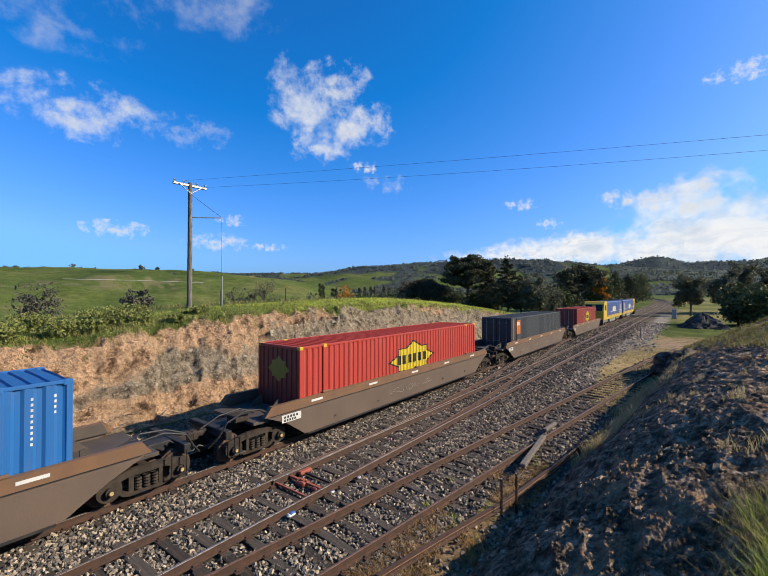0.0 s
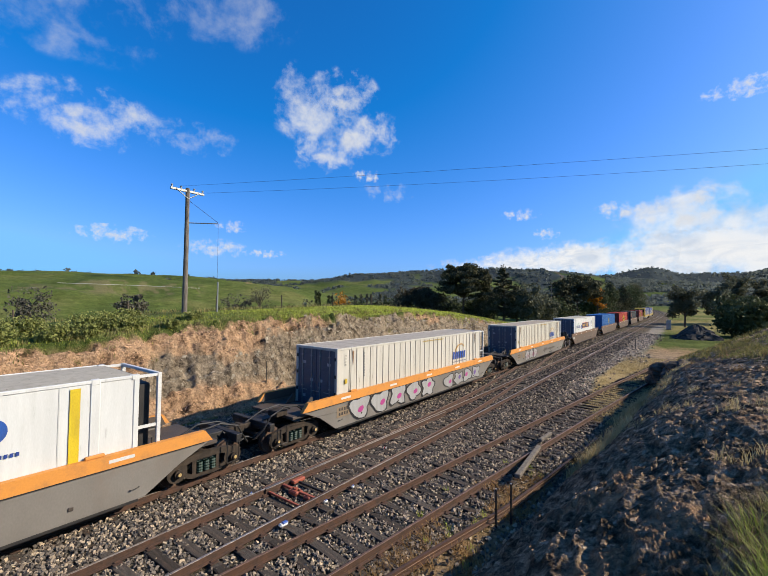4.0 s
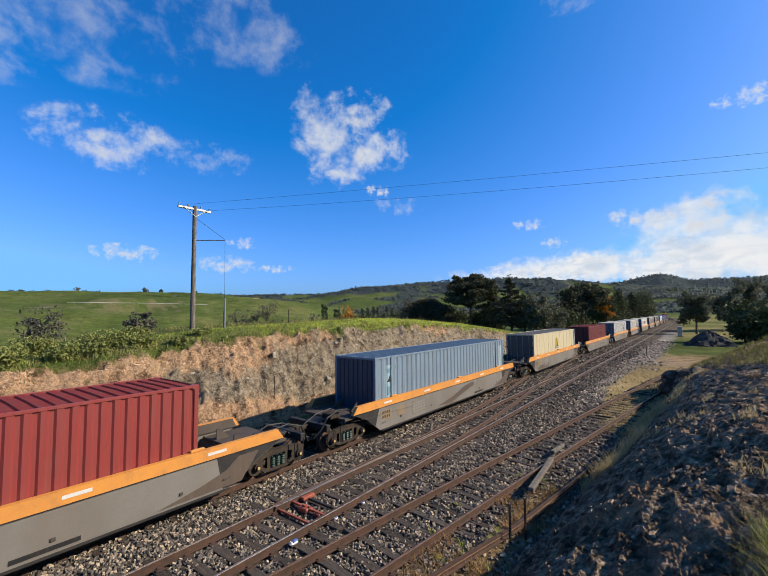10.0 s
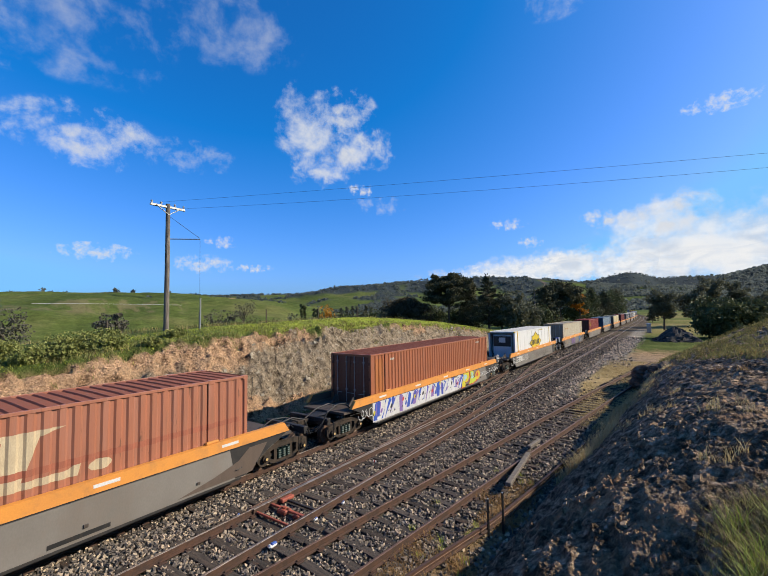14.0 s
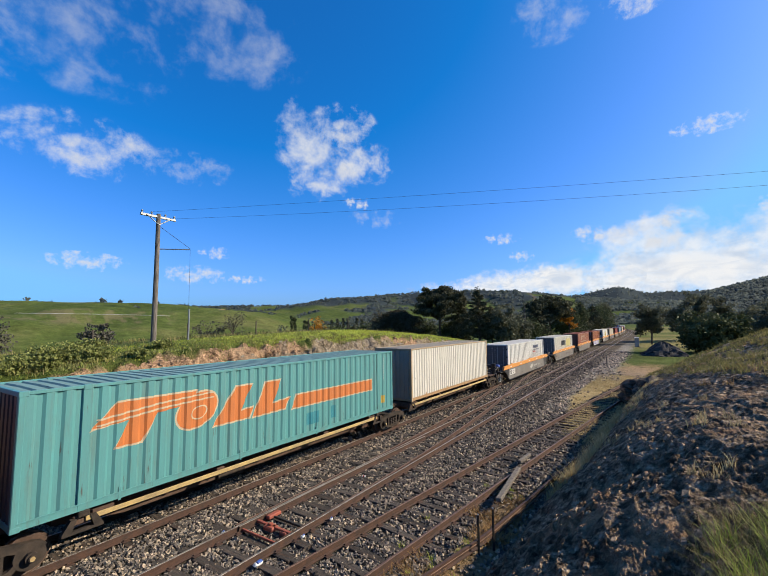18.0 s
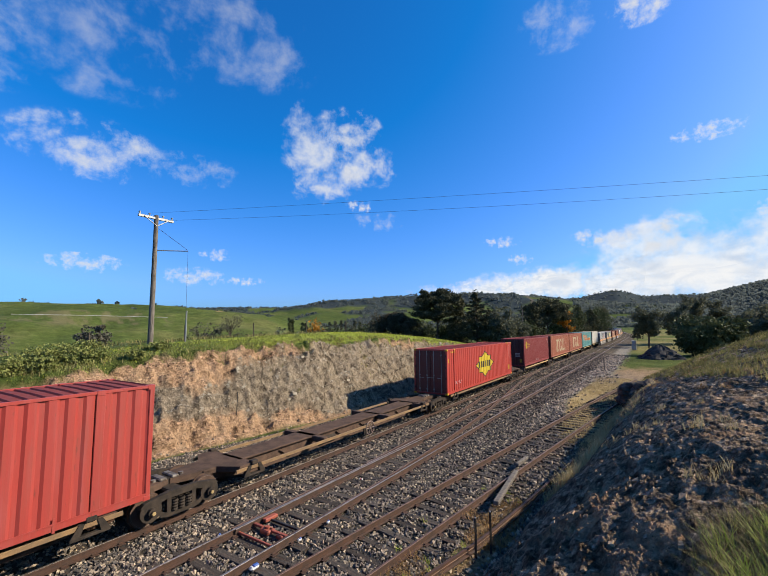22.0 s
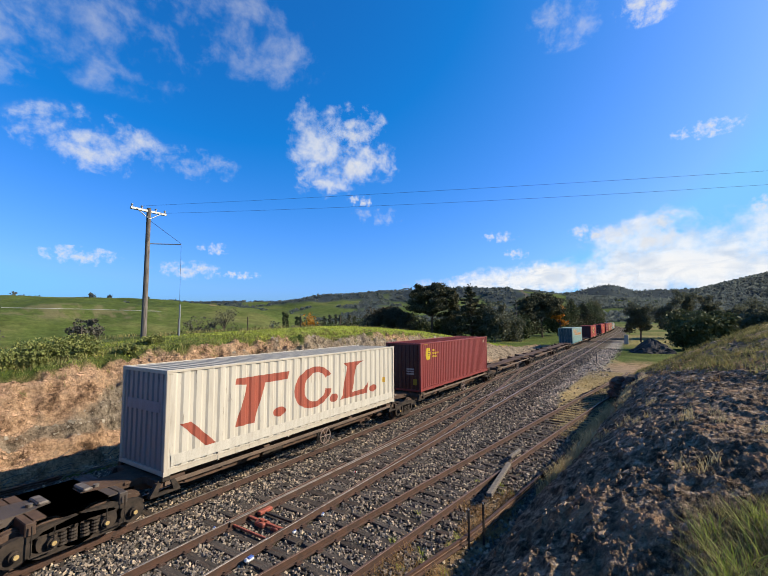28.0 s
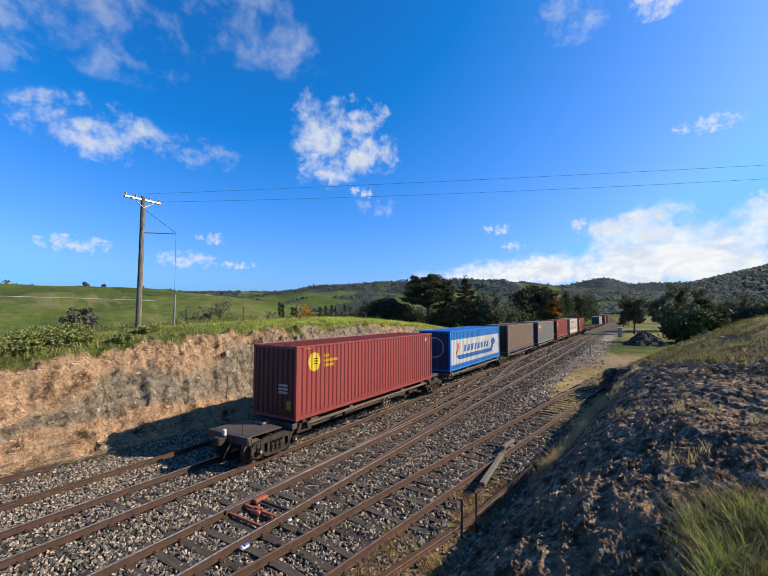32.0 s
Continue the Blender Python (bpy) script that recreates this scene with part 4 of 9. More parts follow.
def container(s, L, H, base, c, kind="corr", label="", end_c=None, roof_c=None, post_c=None, deco=None, group="", rear="door", wear=0.25, pitch=0.28, rail_c=None):
    """A freight container with frame, walls, roof, rear doors or end wall, and its painted marks."""
    W = 1.219
    th = thing("shipping_container", label, "container", group)
    pm = paint(c, wear)
    fm = paint(post_c, wear) if post_c else pm
    # End paint is darker than the sides: shade on the ends is partly in it.
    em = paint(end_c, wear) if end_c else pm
    rm = paint(roof_c, 0.45, rough=0.9) if roof_c else paint(tuple(v * 0.9 for v in c), 0.5, rough=0.9)
    bm_ = paint(rail_c, wear) if rail_c else fm
    z0, z1 = base, base + H
    h = L / 2
    for sx in (-1, 1):
        x = sx * W
        inset = 0.012
        if kind == "corr":
            part("side_wall", corrugated(L - 0.24, z0 + 0.16, z1 - 0.075, x - sx * inset, pitch), pm, th)
            if sx > 0:
                n = max(int(round((L - 0.24) / pitch)), 1)
                p = (L - 0.24) / n
                run_ = [(-h, 0.016), (-h + 0.13, 0.016)]
                for i in range(n):
                    y = -h + 0.12 + i * p
                    run_ += [(y + 2e-4 if i else y + 0.0102, -0.012), (y + p * 0.40, -0.012), (y + p * 0.57, -0.050), (y + p * 0.83, -0.050)]
                run_ += [(h - 0.1302, -0.012), (h - 0.13, 0.016), (h, 0.016)]
                if L > 13:
                    for k in (-6.05, 6.05):
                        run_ = [q for q in run_ if abs(q[0] - k) > 0.101] + [(k - 0.1005, -0.012), (k - 0.1, 0.016), (k + 0.1, 0.016), (k + 0.1005, -0.012)]
                run_.sort()
                RELIEF[th.name] = ([q[0] for q in run_], [q[1] for q in run_])
        else:
            b = Bag().box(min(x - sx * 0.06, x - sx * 0.02), max(x - sx * 0.06, x - sx * 0.02), -h + 0.12, h - 0.12, z0 + 0.16, z1 - 0.075)
            w = part("side_wall", b, pm, th)
            gap = 0.45 if kind == "reefer" else 1.22
            n = int((L - 0.6) / gap)
            b = Bag()
            for i in range(1, n):
                y = -h + 0.3 + i * (L - 0.6) / n
                if kind == "reefer":
                    b.box(min(x - sx * 0.022, x), max(x - sx * 0.022, x), y - 0.018, y + 0.018, z0 + 0.2, z1 - 0.1)
                else:
                    b.box(min(x - sx * 0.022, x - sx * 0.012), max(x - sx * 0.022, x - sx * 0.012), y - 0.012, y + 0.012, z0 + 0.2, z1 - 0.1)
            if b.v:
                tagged(part("panel_joint", b, paint(tuple(v * 0.62 for v in c), 0.3) if kind == "reefer" else paint(tuple(v * 0.8 for v in c), 0.3), w), kind="stuff")
        part("top_rail", Bag().box(min(x, x - sx * 0.06), max(x, x - sx * 0.06), -h, h, z1 - 0.085, z1 - 0.004, 0.01), fm, th)
        br = part("bottom_rail", Bag().box(min(x, x - sx * 0.05), max(x, x - sx * 0.05), -h, h, z0 + 0.02, z0 + 0.17, 0.01), bm_, th)
        if kind == "corr" and base > 0.8 and sx > 0:
            b = Bag()
            for q in (-0.36, -0.12, 0.12, 0.36):
                b.box(x + 0.001, x + 0.008, q * L - 0.03, q * L + 0.03, z0 - 0.01, z0 + 0.3)
            b.box(x, x + 0.012, -h + 0.1, h - 0.1, z0 + 0.165, z0 + 0.195)
            part("lower_rib", b, bm_, br)
        for sy in (-1, 1):
            y = sy * h
            part("corner_post", Bag().box(min(x + sx * 0.004, x - sx * 0.13), max(x + sx * 0.004, x - sx * 0.13), min(y, y - sy * 0.13), max(y, y - sy * 0.13), z0 + 0.1, z1 - 0.1, 0.015), fm, th)
            for zz in (z0, z1 - 0.12):
                part("corner_casting", Bag().box(min(x + sx * 0.008, x - sx * 0.16), max(x + sx * 0.008, x - sx * 0.16), min(y + sy * 0.005, y - sy * 0.175), max(y + sy * 0.005, y - sy * 0.175), zz, zz + 0.12, 0.01), fm if not deco or "castings" not in deco else deco["castings"], th)
        if L > 13 and kind != "plain":
            for sy in (-1, 1):
                y = sy * 6.05
                part("lifting_post", Bag().box(min(x + sx * 0.004, x - sx * 0.04), max(x + sx * 0.004, x - sx * 0.04), y - 0.1, y + 0.1, z0 + 0.05, z1 - 0.01, 0.01), paint(deco["band"], 0.1) if deco and "band" in deco else fm, th)
                part("lifting_casting", Bag().box(min(x + sx * 0.012, x - sx * 0.12), max(x + sx * 0.012, x - sx * 0.12), y - 0.09, y + 0.09, z1 - 0.12, z1 + 0.006, 0.01), fm if not deco or "castings" not in deco else deco["castings"], th)
    # roof
    b = Bag()
    step, dip, flatness = {"corr": (0.31, 0.036, 0.58), "reefer": (0.95, 0.016, 0.94)}.get(kind, (4.6, 0.008, 0.985))
    n = int((L - 0.1) / step)
    p = (L - 0.1) / n
    prof = []
    for i in range(n):
        y = -h + 0.05 + i * p
        prof += [(y, 0), (y + p * flatness, 0), (y + p * (flatness + (1 - flatness) * 0.3), -dip), (y + p * (1 - (1 - flatness) * 0.3), -dip)]
    prof.append((h - 0.05, 0))
    vs = [(x, y, z1 - 0.010 + dz + cr) for y, dz in prof for x, cr in ((-W + 0.05, -0.012), (0, 0.0), (W - 0.05, -0.012))]
    b.add(vs, [(3 * i + j, 3 * i + j + 1, 3 * i + j + 4, 3 * i + j + 3) for i in range(len(prof) - 1) for j in range(2)])
    part("roof", b, rm, th)
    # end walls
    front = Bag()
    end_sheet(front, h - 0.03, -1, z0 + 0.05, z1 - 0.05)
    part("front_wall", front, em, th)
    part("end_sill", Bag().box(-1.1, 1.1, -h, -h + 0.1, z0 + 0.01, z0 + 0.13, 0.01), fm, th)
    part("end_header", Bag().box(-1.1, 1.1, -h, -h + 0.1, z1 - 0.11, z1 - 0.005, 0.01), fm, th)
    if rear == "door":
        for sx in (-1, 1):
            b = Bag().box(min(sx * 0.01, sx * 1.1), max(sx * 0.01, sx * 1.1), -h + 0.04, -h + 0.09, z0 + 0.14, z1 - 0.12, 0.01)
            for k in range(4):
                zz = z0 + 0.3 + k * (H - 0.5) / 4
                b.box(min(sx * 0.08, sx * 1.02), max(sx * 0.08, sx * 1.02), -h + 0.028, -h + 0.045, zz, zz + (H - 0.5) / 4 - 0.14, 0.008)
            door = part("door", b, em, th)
            for k in (0.25, 0.8):
                b = Bag()
                b.cyl((sx * k, -h + 0.01, (z0 + z1) / 2), "z", 0.02, H - 0.22, 8)
                for zz in (0.3, 1.2, H - 0.4):
                    b.box(sx * k - 0.05, sx * k + 0.05, -h - 0.012, -h + 0.03, z0 + zz, z0 + zz + 0.05)
                b.box(min(sx * k, sx * (k - 0.3)), max(sx * k, sx * (k - 0.3)), -h - 0.02, -h, z0 + 1.05, z0 + 1.08)
                part("locking_bar", b, M_SILVER, door)
            for zz in (0.35, 1.0, 1.7, H - 0.5):
                b = Bag().box(sx * 1.12 - 0.05, sx * 1.12 + 0.05, -h - 0.012, -h + 0.02, z0 + zz, z0 + zz + 0.14, 0.008)
                part("hinge", b, em if kind == "corr" else M_BLACK, door)
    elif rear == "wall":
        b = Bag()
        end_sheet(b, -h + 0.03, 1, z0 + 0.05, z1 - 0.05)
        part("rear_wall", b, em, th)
    elif rear == "unit":
        part("rear_wall", Bag().box(-1.1, 1.1, -h + 0.8, -h + 0.9, z0 + 0.05, z1 - 0.02), em, th)
        u = part("cooling_unit", Bag().box(-0.85, 0.85, -h + 0.2, -h + 0.8, z0 + 0.25, z1 - 0.3, 0.06), paint((0.72, 0.74, 0.76), 0.1), th, "white diesel cooling unit")
        part("grille", Bag().box(-0.8, 0.8, -h + 0.185, -h + 0.2, z1 - 1.35, z1 - 0.42, 0.005), M_BLACK, u)
        part("badge", Bag().box(-0.3, 0.3, -h + 0.17, -h + 0.185, z1 - 1.0, z1 - 0.55, 0.005), M_WHITE, u)
        b = Bag()
        for sx in (-1, 1):
            b.tube([(sx * 1.15, -h + 0.05, z0 + 0.1), (sx * 1.15, -h + 0.8, z0 + 1.4), (sx * 1.15, -h + 0.05, z1 - 0.1)], 0.04)
        b.box(-1.15, 1.15, -h + 0.01, -h + 0.08, z0 + 0.1, z0 + 0.18).box(-1.15, 1.15, -h + 0.01, -h + 0.08, z1 - 0.12, z1 - 0.05)
        part("guard_frame", b, M_WHITE, th, "white tubular guard frame")
    if deco and deco.get("nose"):
        b = Bag()
        for sx in (-1, 1):
            b.box(sx * 1.16 - 0.05, sx * 1.16 + 0.05, h + 0.45, h + 0.55, z0 + 0.02, z1 - 0.02, 0.01)
            for zz in (z0 + 0.6, z0 + 1.5, z1 - 0.1):
                b.box(sx * 1.16 - 0.03, sx * 1.16 + 0.03, h - 0.05, h + 0.5, zz, zz + 0.07)
        b.box(-1.16, 1.16, h + 0.45, h + 0.55, z1 - 0.1, z1 - 0.02, 0.01)
        part("nose_frame", b, M_WHITE, th, "white open end frame")
        part("nose_unit", Bag().box(-0.9, 0.9, h + 0.0, h + 0.4, z0 + 0.2, z1 - 0.3, 0.04), M_BLACK, th, "dark cooling unit")
    ride(th, s)
    return th, W + 0.002, z0, z1, h


def plate(th, bagfun, material, label, name="painted_mark"):
    b = Bag()
    bagfun(b)
    return part(name, b, material, th, label)


def ellipse(cy, cz, ry, rz, n=28, lean=0.0):
    return [(cy + ry * math.cos(2 * math.pi * i / n) + lean * rz * math.sin(2 * math.pi * i / n), cz + rz * math.sin(2 * math.pi * i / n)) for i in range(n)]


# running gear ------------------------------------------------------------
def wheelset(parent, y, r=0.42):
    w = part("wheelset", Bag().cyl((0, y, r), "x", 0.08, 1.6, 10), M_BOGIE, parent)
    for s in (-1, 1):
        b = Bag().cyl((s * 0.7525, y, r), "x", r, 0.12, 24).cyl((s * 0.69, y, r), "x", r + 0.03, 0.03, 24)
        part("wheel", b, M_RUSTSTEEL, w)
        part("tyre", Bag().ring((s * 0.79, y, r), "x", r - 0.03, 0.025, 24, 4), M_WHEEL, w)


def bogie(parent, y, tint=M_BOGIE, spring=M_BOGIE):
    g = part("bogie", Bag().box(-0.95, 0.95, y - 0.22, y + 0.22, 0.36, 0.72, 0.04).cyl((0, y, 0.80), "z", 0.25, 0.16, 14), tint, parent)
    for s in (-1, 1):
        x = s * 1.0
        top = [(-1.14, 0.60), (-1.04, 0.70), (-0.85, 0.74), (-0.36, 0.82), (0.36, 0.82), (0.85, 0.74), (1.04, 0.70), (1.14, 0.60), (0.62, 0.59), (0.46, 0.64), (-0.46, 0.64), (-0.62, 0.59)]
        low = [(-0.72, 0.36), (-0.56, 0.20), (-0.40, 0.15), (0.40, 0.15), (0.56, 0.20), (0.72, 0.36), (0.66, 0.44), (0.50, 0.30), (0.36, 0.26), (-0.36, 0.26), (-0.50, 0.30), (-0.66, 0.44)]
        b = Bag().prism([(y + a, z) for a, z in top], "x", x - 0.07, x + 0.07).prism([(y + a, z) for a, z in low], "x", x - 0.06, x + 0.06)
        for k in (-0.42, 0.30):
            b.box(x - 0.055, x + 0.055, y + k, y + k + 0.12, 0.22, 0.68)
        for k in (-0.85, 0.85):
            b.cyl((x, y + k, 0.46), "x", 0.285, 0.13, 18)
        sf = part("side_frame", b, tint, g)
        for k in (-0.2, 0.0, 0.2):
            b = Bag()
            for q in range(9):
                z = 0.30 + 0.0375 * q
                b.v += [(x + s * 0.05 + rr_ * math.cos(a_ * math.pi / 5), y + k + rr_ * math.sin(a_ * math.pi / 5), z) for rr_ in ((0.092, 0.070)[q % 2],) for a_ in range(10)]
            b.f += [(q * 10 + a_, q * 10 + (a_ + 1) % 10, (q + 1) * 10 + (a_ + 1) % 10, (q + 1) * 10 + a_) for q in range(8) for a_ in range(10)]
            part("spring", b, spring, g)
        for k in (-0.85, 0.85):
            b = Bag().cyl((x + s * 0.10, y + k, 0.44), "x", 0.115, 0.14, 12).cyl((x + s * 0.19, y + k, 0.44), "x", 0.07, 0.05, 10)
            part("axle_box", b, tint, g)
            part("axle_cap", Bag().cyl((x + s * 0.222, y + k, 0.44), "x", 0.05, 0.015, 8), M_CREAMSTRIP, g)
    for k in (-0.85, 0.85):
        wheelset(parent, y + k)
    return g


def hand_wheel(parent, x, y, z, r=0.3, mat=M_WHITE):
    hub = part("hand_wheel", Bag().ring((x, y, z), "x", r, 0.022, 22, 6), mat, parent, "spoked hand brake wheel")
    for k in range(3):
        a = math.pi * k / 3
        part("spoke", Bag().tube([(x, y - r * math.cos(a), z - r * math.sin(a)), (x + 0.01, y, z), (x, y + r * math.cos(a), z + r * math.sin(a))], 0.018, 5), mat, hub)
    part("hub", Bag().cyl((x, y, z), "x", 0.05, 0.06, 10), mat, hub)


_wells = {}


M_TANK = surf("dusty_tan_tank_paint", (0.40, 0.34, 0.27), (0.30, 0.25, 0.20), 2, 0.7)


def well_wagon(s, side=M_GREYSIDE, sill=M_ORANGE, label="", dark=False, wheels=(), tanks=(), ends=M_BLACK):
    """A well wagon: two deep sides with a coloured sill, a low floor between, end platforms over bogies."""
    key = (side, dark, wheels, tanks)
    if key in _wells:
        return ride(tagged(copy_thing(_wells[key], Matrix()), label), s)
    th = _wells[key] = thing("well_wagon", label, "wagon", "well wagons of the train")
    for sx in (-1, 1):
        x = sx * 1.34
        a, c = (x - 0.05, x) if sx > 0 else (x, x + 0.05)
        prof = [(-8.85, 1.22), (-8.0, 0.86), (-7.15, 0.27), (7.15, 0.27), (8.0, 0.80), (8.9, 1.22)]
        w = part("side_panel", Bag().prism(prof, "x", a, c), side, th)
        b = Bag().box(min(x, x - sx * 0.02), max(x, x - sx * 0.02), -7.0, 7.0, 0.20, 0.27)
        part("lower_flange", b, ends, w)
        q = 0.004 * sx
        if dark:
            part("dark_end_panel", Bag().prism([(-8.84, 1.215), (-8.0, 0.865), (-7.45, 0.49), (-7.2, 1.215)], "x", *sorted((x + q * 0.2, x + q))), ends, w)
            part("dark_end_panel", Bag().prism([(6.6, 1.215), (6.8, 0.28), (7.15, 0.28), (8.0, 0.81), (8.88, 1.215)], "x", *sorted((x + q * 0.2, x + q))), ends, w)
        for k in (-5.6, -2.9, 2.9, 5.6):
            part("lifting_lug", Bag().box(*sorted((x, x + sx * 0.03)), k - 0.05, k + 0.05, 0.52, 0.60, 0.008), M_DARKEND, w)
        b = Bag().prism([(-8.9, 1.22), (8.95, 1.22), (8.72, 1.53), (-8.62, 1.53)], "x", *sorted((x - sx * 0.12, x + sx * 0.03)))
        sl = part("sill", b, sill, th)
        # Added dark sheet: stands for the shade on the sill's inner face.
        part("sill_liner", Bag().prism([(-8.78, 1.20), (8.82, 1.20), (8.66, 1.515), (-8.56, 1.515)], "x", *sorted((x - sx * 0.121, x - sx * 0.127))), M_DARKEND, sl, "dark sheet for the shade on the inner face of the sill")
        b = Bag().box(*sorted((x + sx * 0.032, x + sx * 0.012)), -8.6, 8.7, 1.20, 1.222)
        part("sill_lip", b, M_BLACK, sl)
        for k in (-6.6, -3.3, 0.0, 3.3, 6.6):
            part("reflector", Bag().box(*sorted((x + sx * 0.030, x + sx * 0.034)), k - 0.28, k + 0.28, 1.34, 1.42), M_WHITE, sl, "white reflector strip")
        for k in (-6.05, 0.4, 6.05):
            part("container_guide", Bag().box(*sorted((x - sx * 0.11, x - sx * 0.01)), k - 0.2, k + 0.2, 1.53, 1.60, 0.015), sill, sl)
    part("floor", Bag().box(-1.29, 1.29, -7.15, 7.15, 0.30, 0.42), ends, th)
    for sy in (-1, 1):
        b = Bag().prism([(sy * 7.15, 0.42), (sy * 7.6, 1.02), (sy * 7.62, 1.12), (sy * 7.05, 0.42)], "x", -1.29, 1.29)
        b.box(-1.2, 1.2, *sorted((sy * 7.55, sy * 9.2)), 1.02, 1.12, 0.01)
        part("end_platform", b, M_DARKEND, th)
        for k in (-0.55, 0.5):
            part("end_gusset", Bag().prism([(sy * 7.64, 1.11), (sy * 7.64, 1.45), (sy * 7.74, 1.48), (sy * 8.15, 1.11)], "x", k, k + 0.05), M_DARKEND, th)
        b = Bag().box(-0.35, 0.35, *sorted((sy * 8.0, sy * 10.1)), 0.78, 1.04, 0.02)
        b.box(-1.1, 1.1, *sorted((sy * 9.9, sy * 10.1)), 0.80, 1.06, 0.015)
        part("draft_beam", b, ends, th)
        b = Bag().box(-0.12, 0.12, *sorted((sy * 10.1, sy * 10.6)), 0.80, 0.98, 0.03).box(-0.17, 0.17, *sorted((sy * 10.45, sy * 10.66)), 0.74, 1.02, 0.04)
        part("coupler", b, M_BOGIE, th)
        bogie(th, sy * 8.95, M_BOGIE, M_GREENSPRING if side is M_GREYSIDE else M_BOGIE)
        for sx in (-1, 1):
            part("step_iron", Bag().tube([(sx * 1.25, sy * 9.9, 0.95), (sx * 1.25, sy * 9.9, 0.35), (sx * 1.25, sy * 9.5, 0.35), (sx * 1.25, sy * 9.5, 0.95)], 0.018, 5), M_WHITE if sy in tanks else ends, th)
        part("brake_hose", Bag().tube([(0.5, sy * 9.8, 1.05), (0.6, sy * 10.1, 0.75), (0.55, sy * 10.4, 0.6), (0.5, sy * 10.65, 0.7)], 0.025, 6), M_BLACK, th)
        part("brake_hose", Bag().tube([(0.85, sy * 8.4, 1.14), (0.95, sy * 8.8, 1.42), (1.0, sy * 9.4, 1.5), (1.0, sy * 10.0, 1.3), (0.95, sy * 10.25, 0.9), (0.8, sy * 10.5, 0.62)], 0.03, 7), M_BLACK, th)
        part("brake_hose", Bag().tube([(0.2, sy * 8.5, 1.14), (0.25, sy * 9.1, 1.4), (0.2, sy * 9.8, 1.32), (0.15, sy * 10.4, 1.05)], 0.026, 6), M_BLACK, th)
        part("buffer_lever", Bag().tube([(-1.15, sy * 10.12, 0.98), (0.4, sy * 10.16, 0.92), (1.18, sy * 10.12, 0.98)], 0.02, 5), M_BOGIE, th)
    for sy in wheels:
        hand_wheel(th, 1.18, sy * 9.75, 1.45)
        part("brake_stand", Bag().box(0.2, 1.12, *sorted((sy * 9.62, sy * 9.86)), 1.08, 1.34, 0.02).box(0.98, 1.1, *sorted((sy * 9.68, sy * 9.8)), 1.3, 1.55, 0.02), M_BLACK, th)
        part("gear_case", Bag().box(0.0, 0.34, *sorted((sy * 9.5, sy * 9.9)), 1.08, 1.62, 0.05), M_BLACK, th)
        far = part("far_stand", Bag().box(-1.2, -1.05, *sorted((sy * 9.3, sy * 9.52)), 1.08, 1.72, 0.03), M_BLACK, th)
        part("white_loop", Bag().ring((-1.12, sy * 9.41, 1.82), "x", 0.2, 0.02, 18, 6), M_WHITE, far, "white ring of the far brake wheel")
        for k in (-0.5, -0.2):
            part("lever", Bag().tube([(k, sy * 9.6, 1.08), (k + 0.05, sy * 9.5, 1.75)], 0.016, 5), M_BLACK, th)
    for sy in tanks:
        part("air_tank", Bag().cyl((-0.1, sy * 8.25, 1.40), "x", 0.24, 1.25, 18).cyl((-0.1, sy * 8.25, 1.40), "x", 0.18, 1.34, 14), M_TANK if sy > 0 else M_BLACK, th, "round air tank across the platform")
        part("tank_cradle", Bag().box(-0.6, -0.5, *sorted((sy * 8.0, sy * 8.5)), 1.1, 1.25).box(0.3, 0.4, *sorted((sy * 8.0, sy * 8.5)), 1.1, 1.25), M_DARKEND, th)
        part("valve_block", Bag().box(0.45, 0.95, *sorted((sy * 8.7, sy * 9.15)), 1.12, 1.40, 0.05).cyl((0.7, sy * 8.95, 1.46), "z", 0.1, 0.14, 10), M_BOGIE, th)
        part("pipe", Bag().tube([(0.5, sy * 8.3, 1.3), (0.75, sy * 8.5, 1.42), (0.8, sy * 8.9, 1.5), (0.6, sy * 9.3, 1.2)], 0.025, 6), M_SILVER, th)
        b = Bag().box(0.7, 0.95, *sorted((sy * 9.9, sy * 10.1)), 1.06, 1.9 if not wheels else 1.3, 0.02)
        for k in (1.35, 1.6, 1.8):
            b.cyl((0.82, sy * 10.0, k if not wheels else 1.15), "x", 0.09, 0.4, 8)
        part("brake_mast", b, M_BLACK, th, "dark ratchet brake mast")
    if not tanks and not wheels:
        part("brake_valve", Bag().box(0.3, 0.8, -9.6, -9.1, 1.12, 1.34, 0.03), M_BOGIE, th)
    return ride(th, s)


M_OLDWHEEL = surf("faded_pinkish_wheel_paint", (0.40, 0.28, 0.22), (0.26, 0.18, 0.14), 4, 0.7)


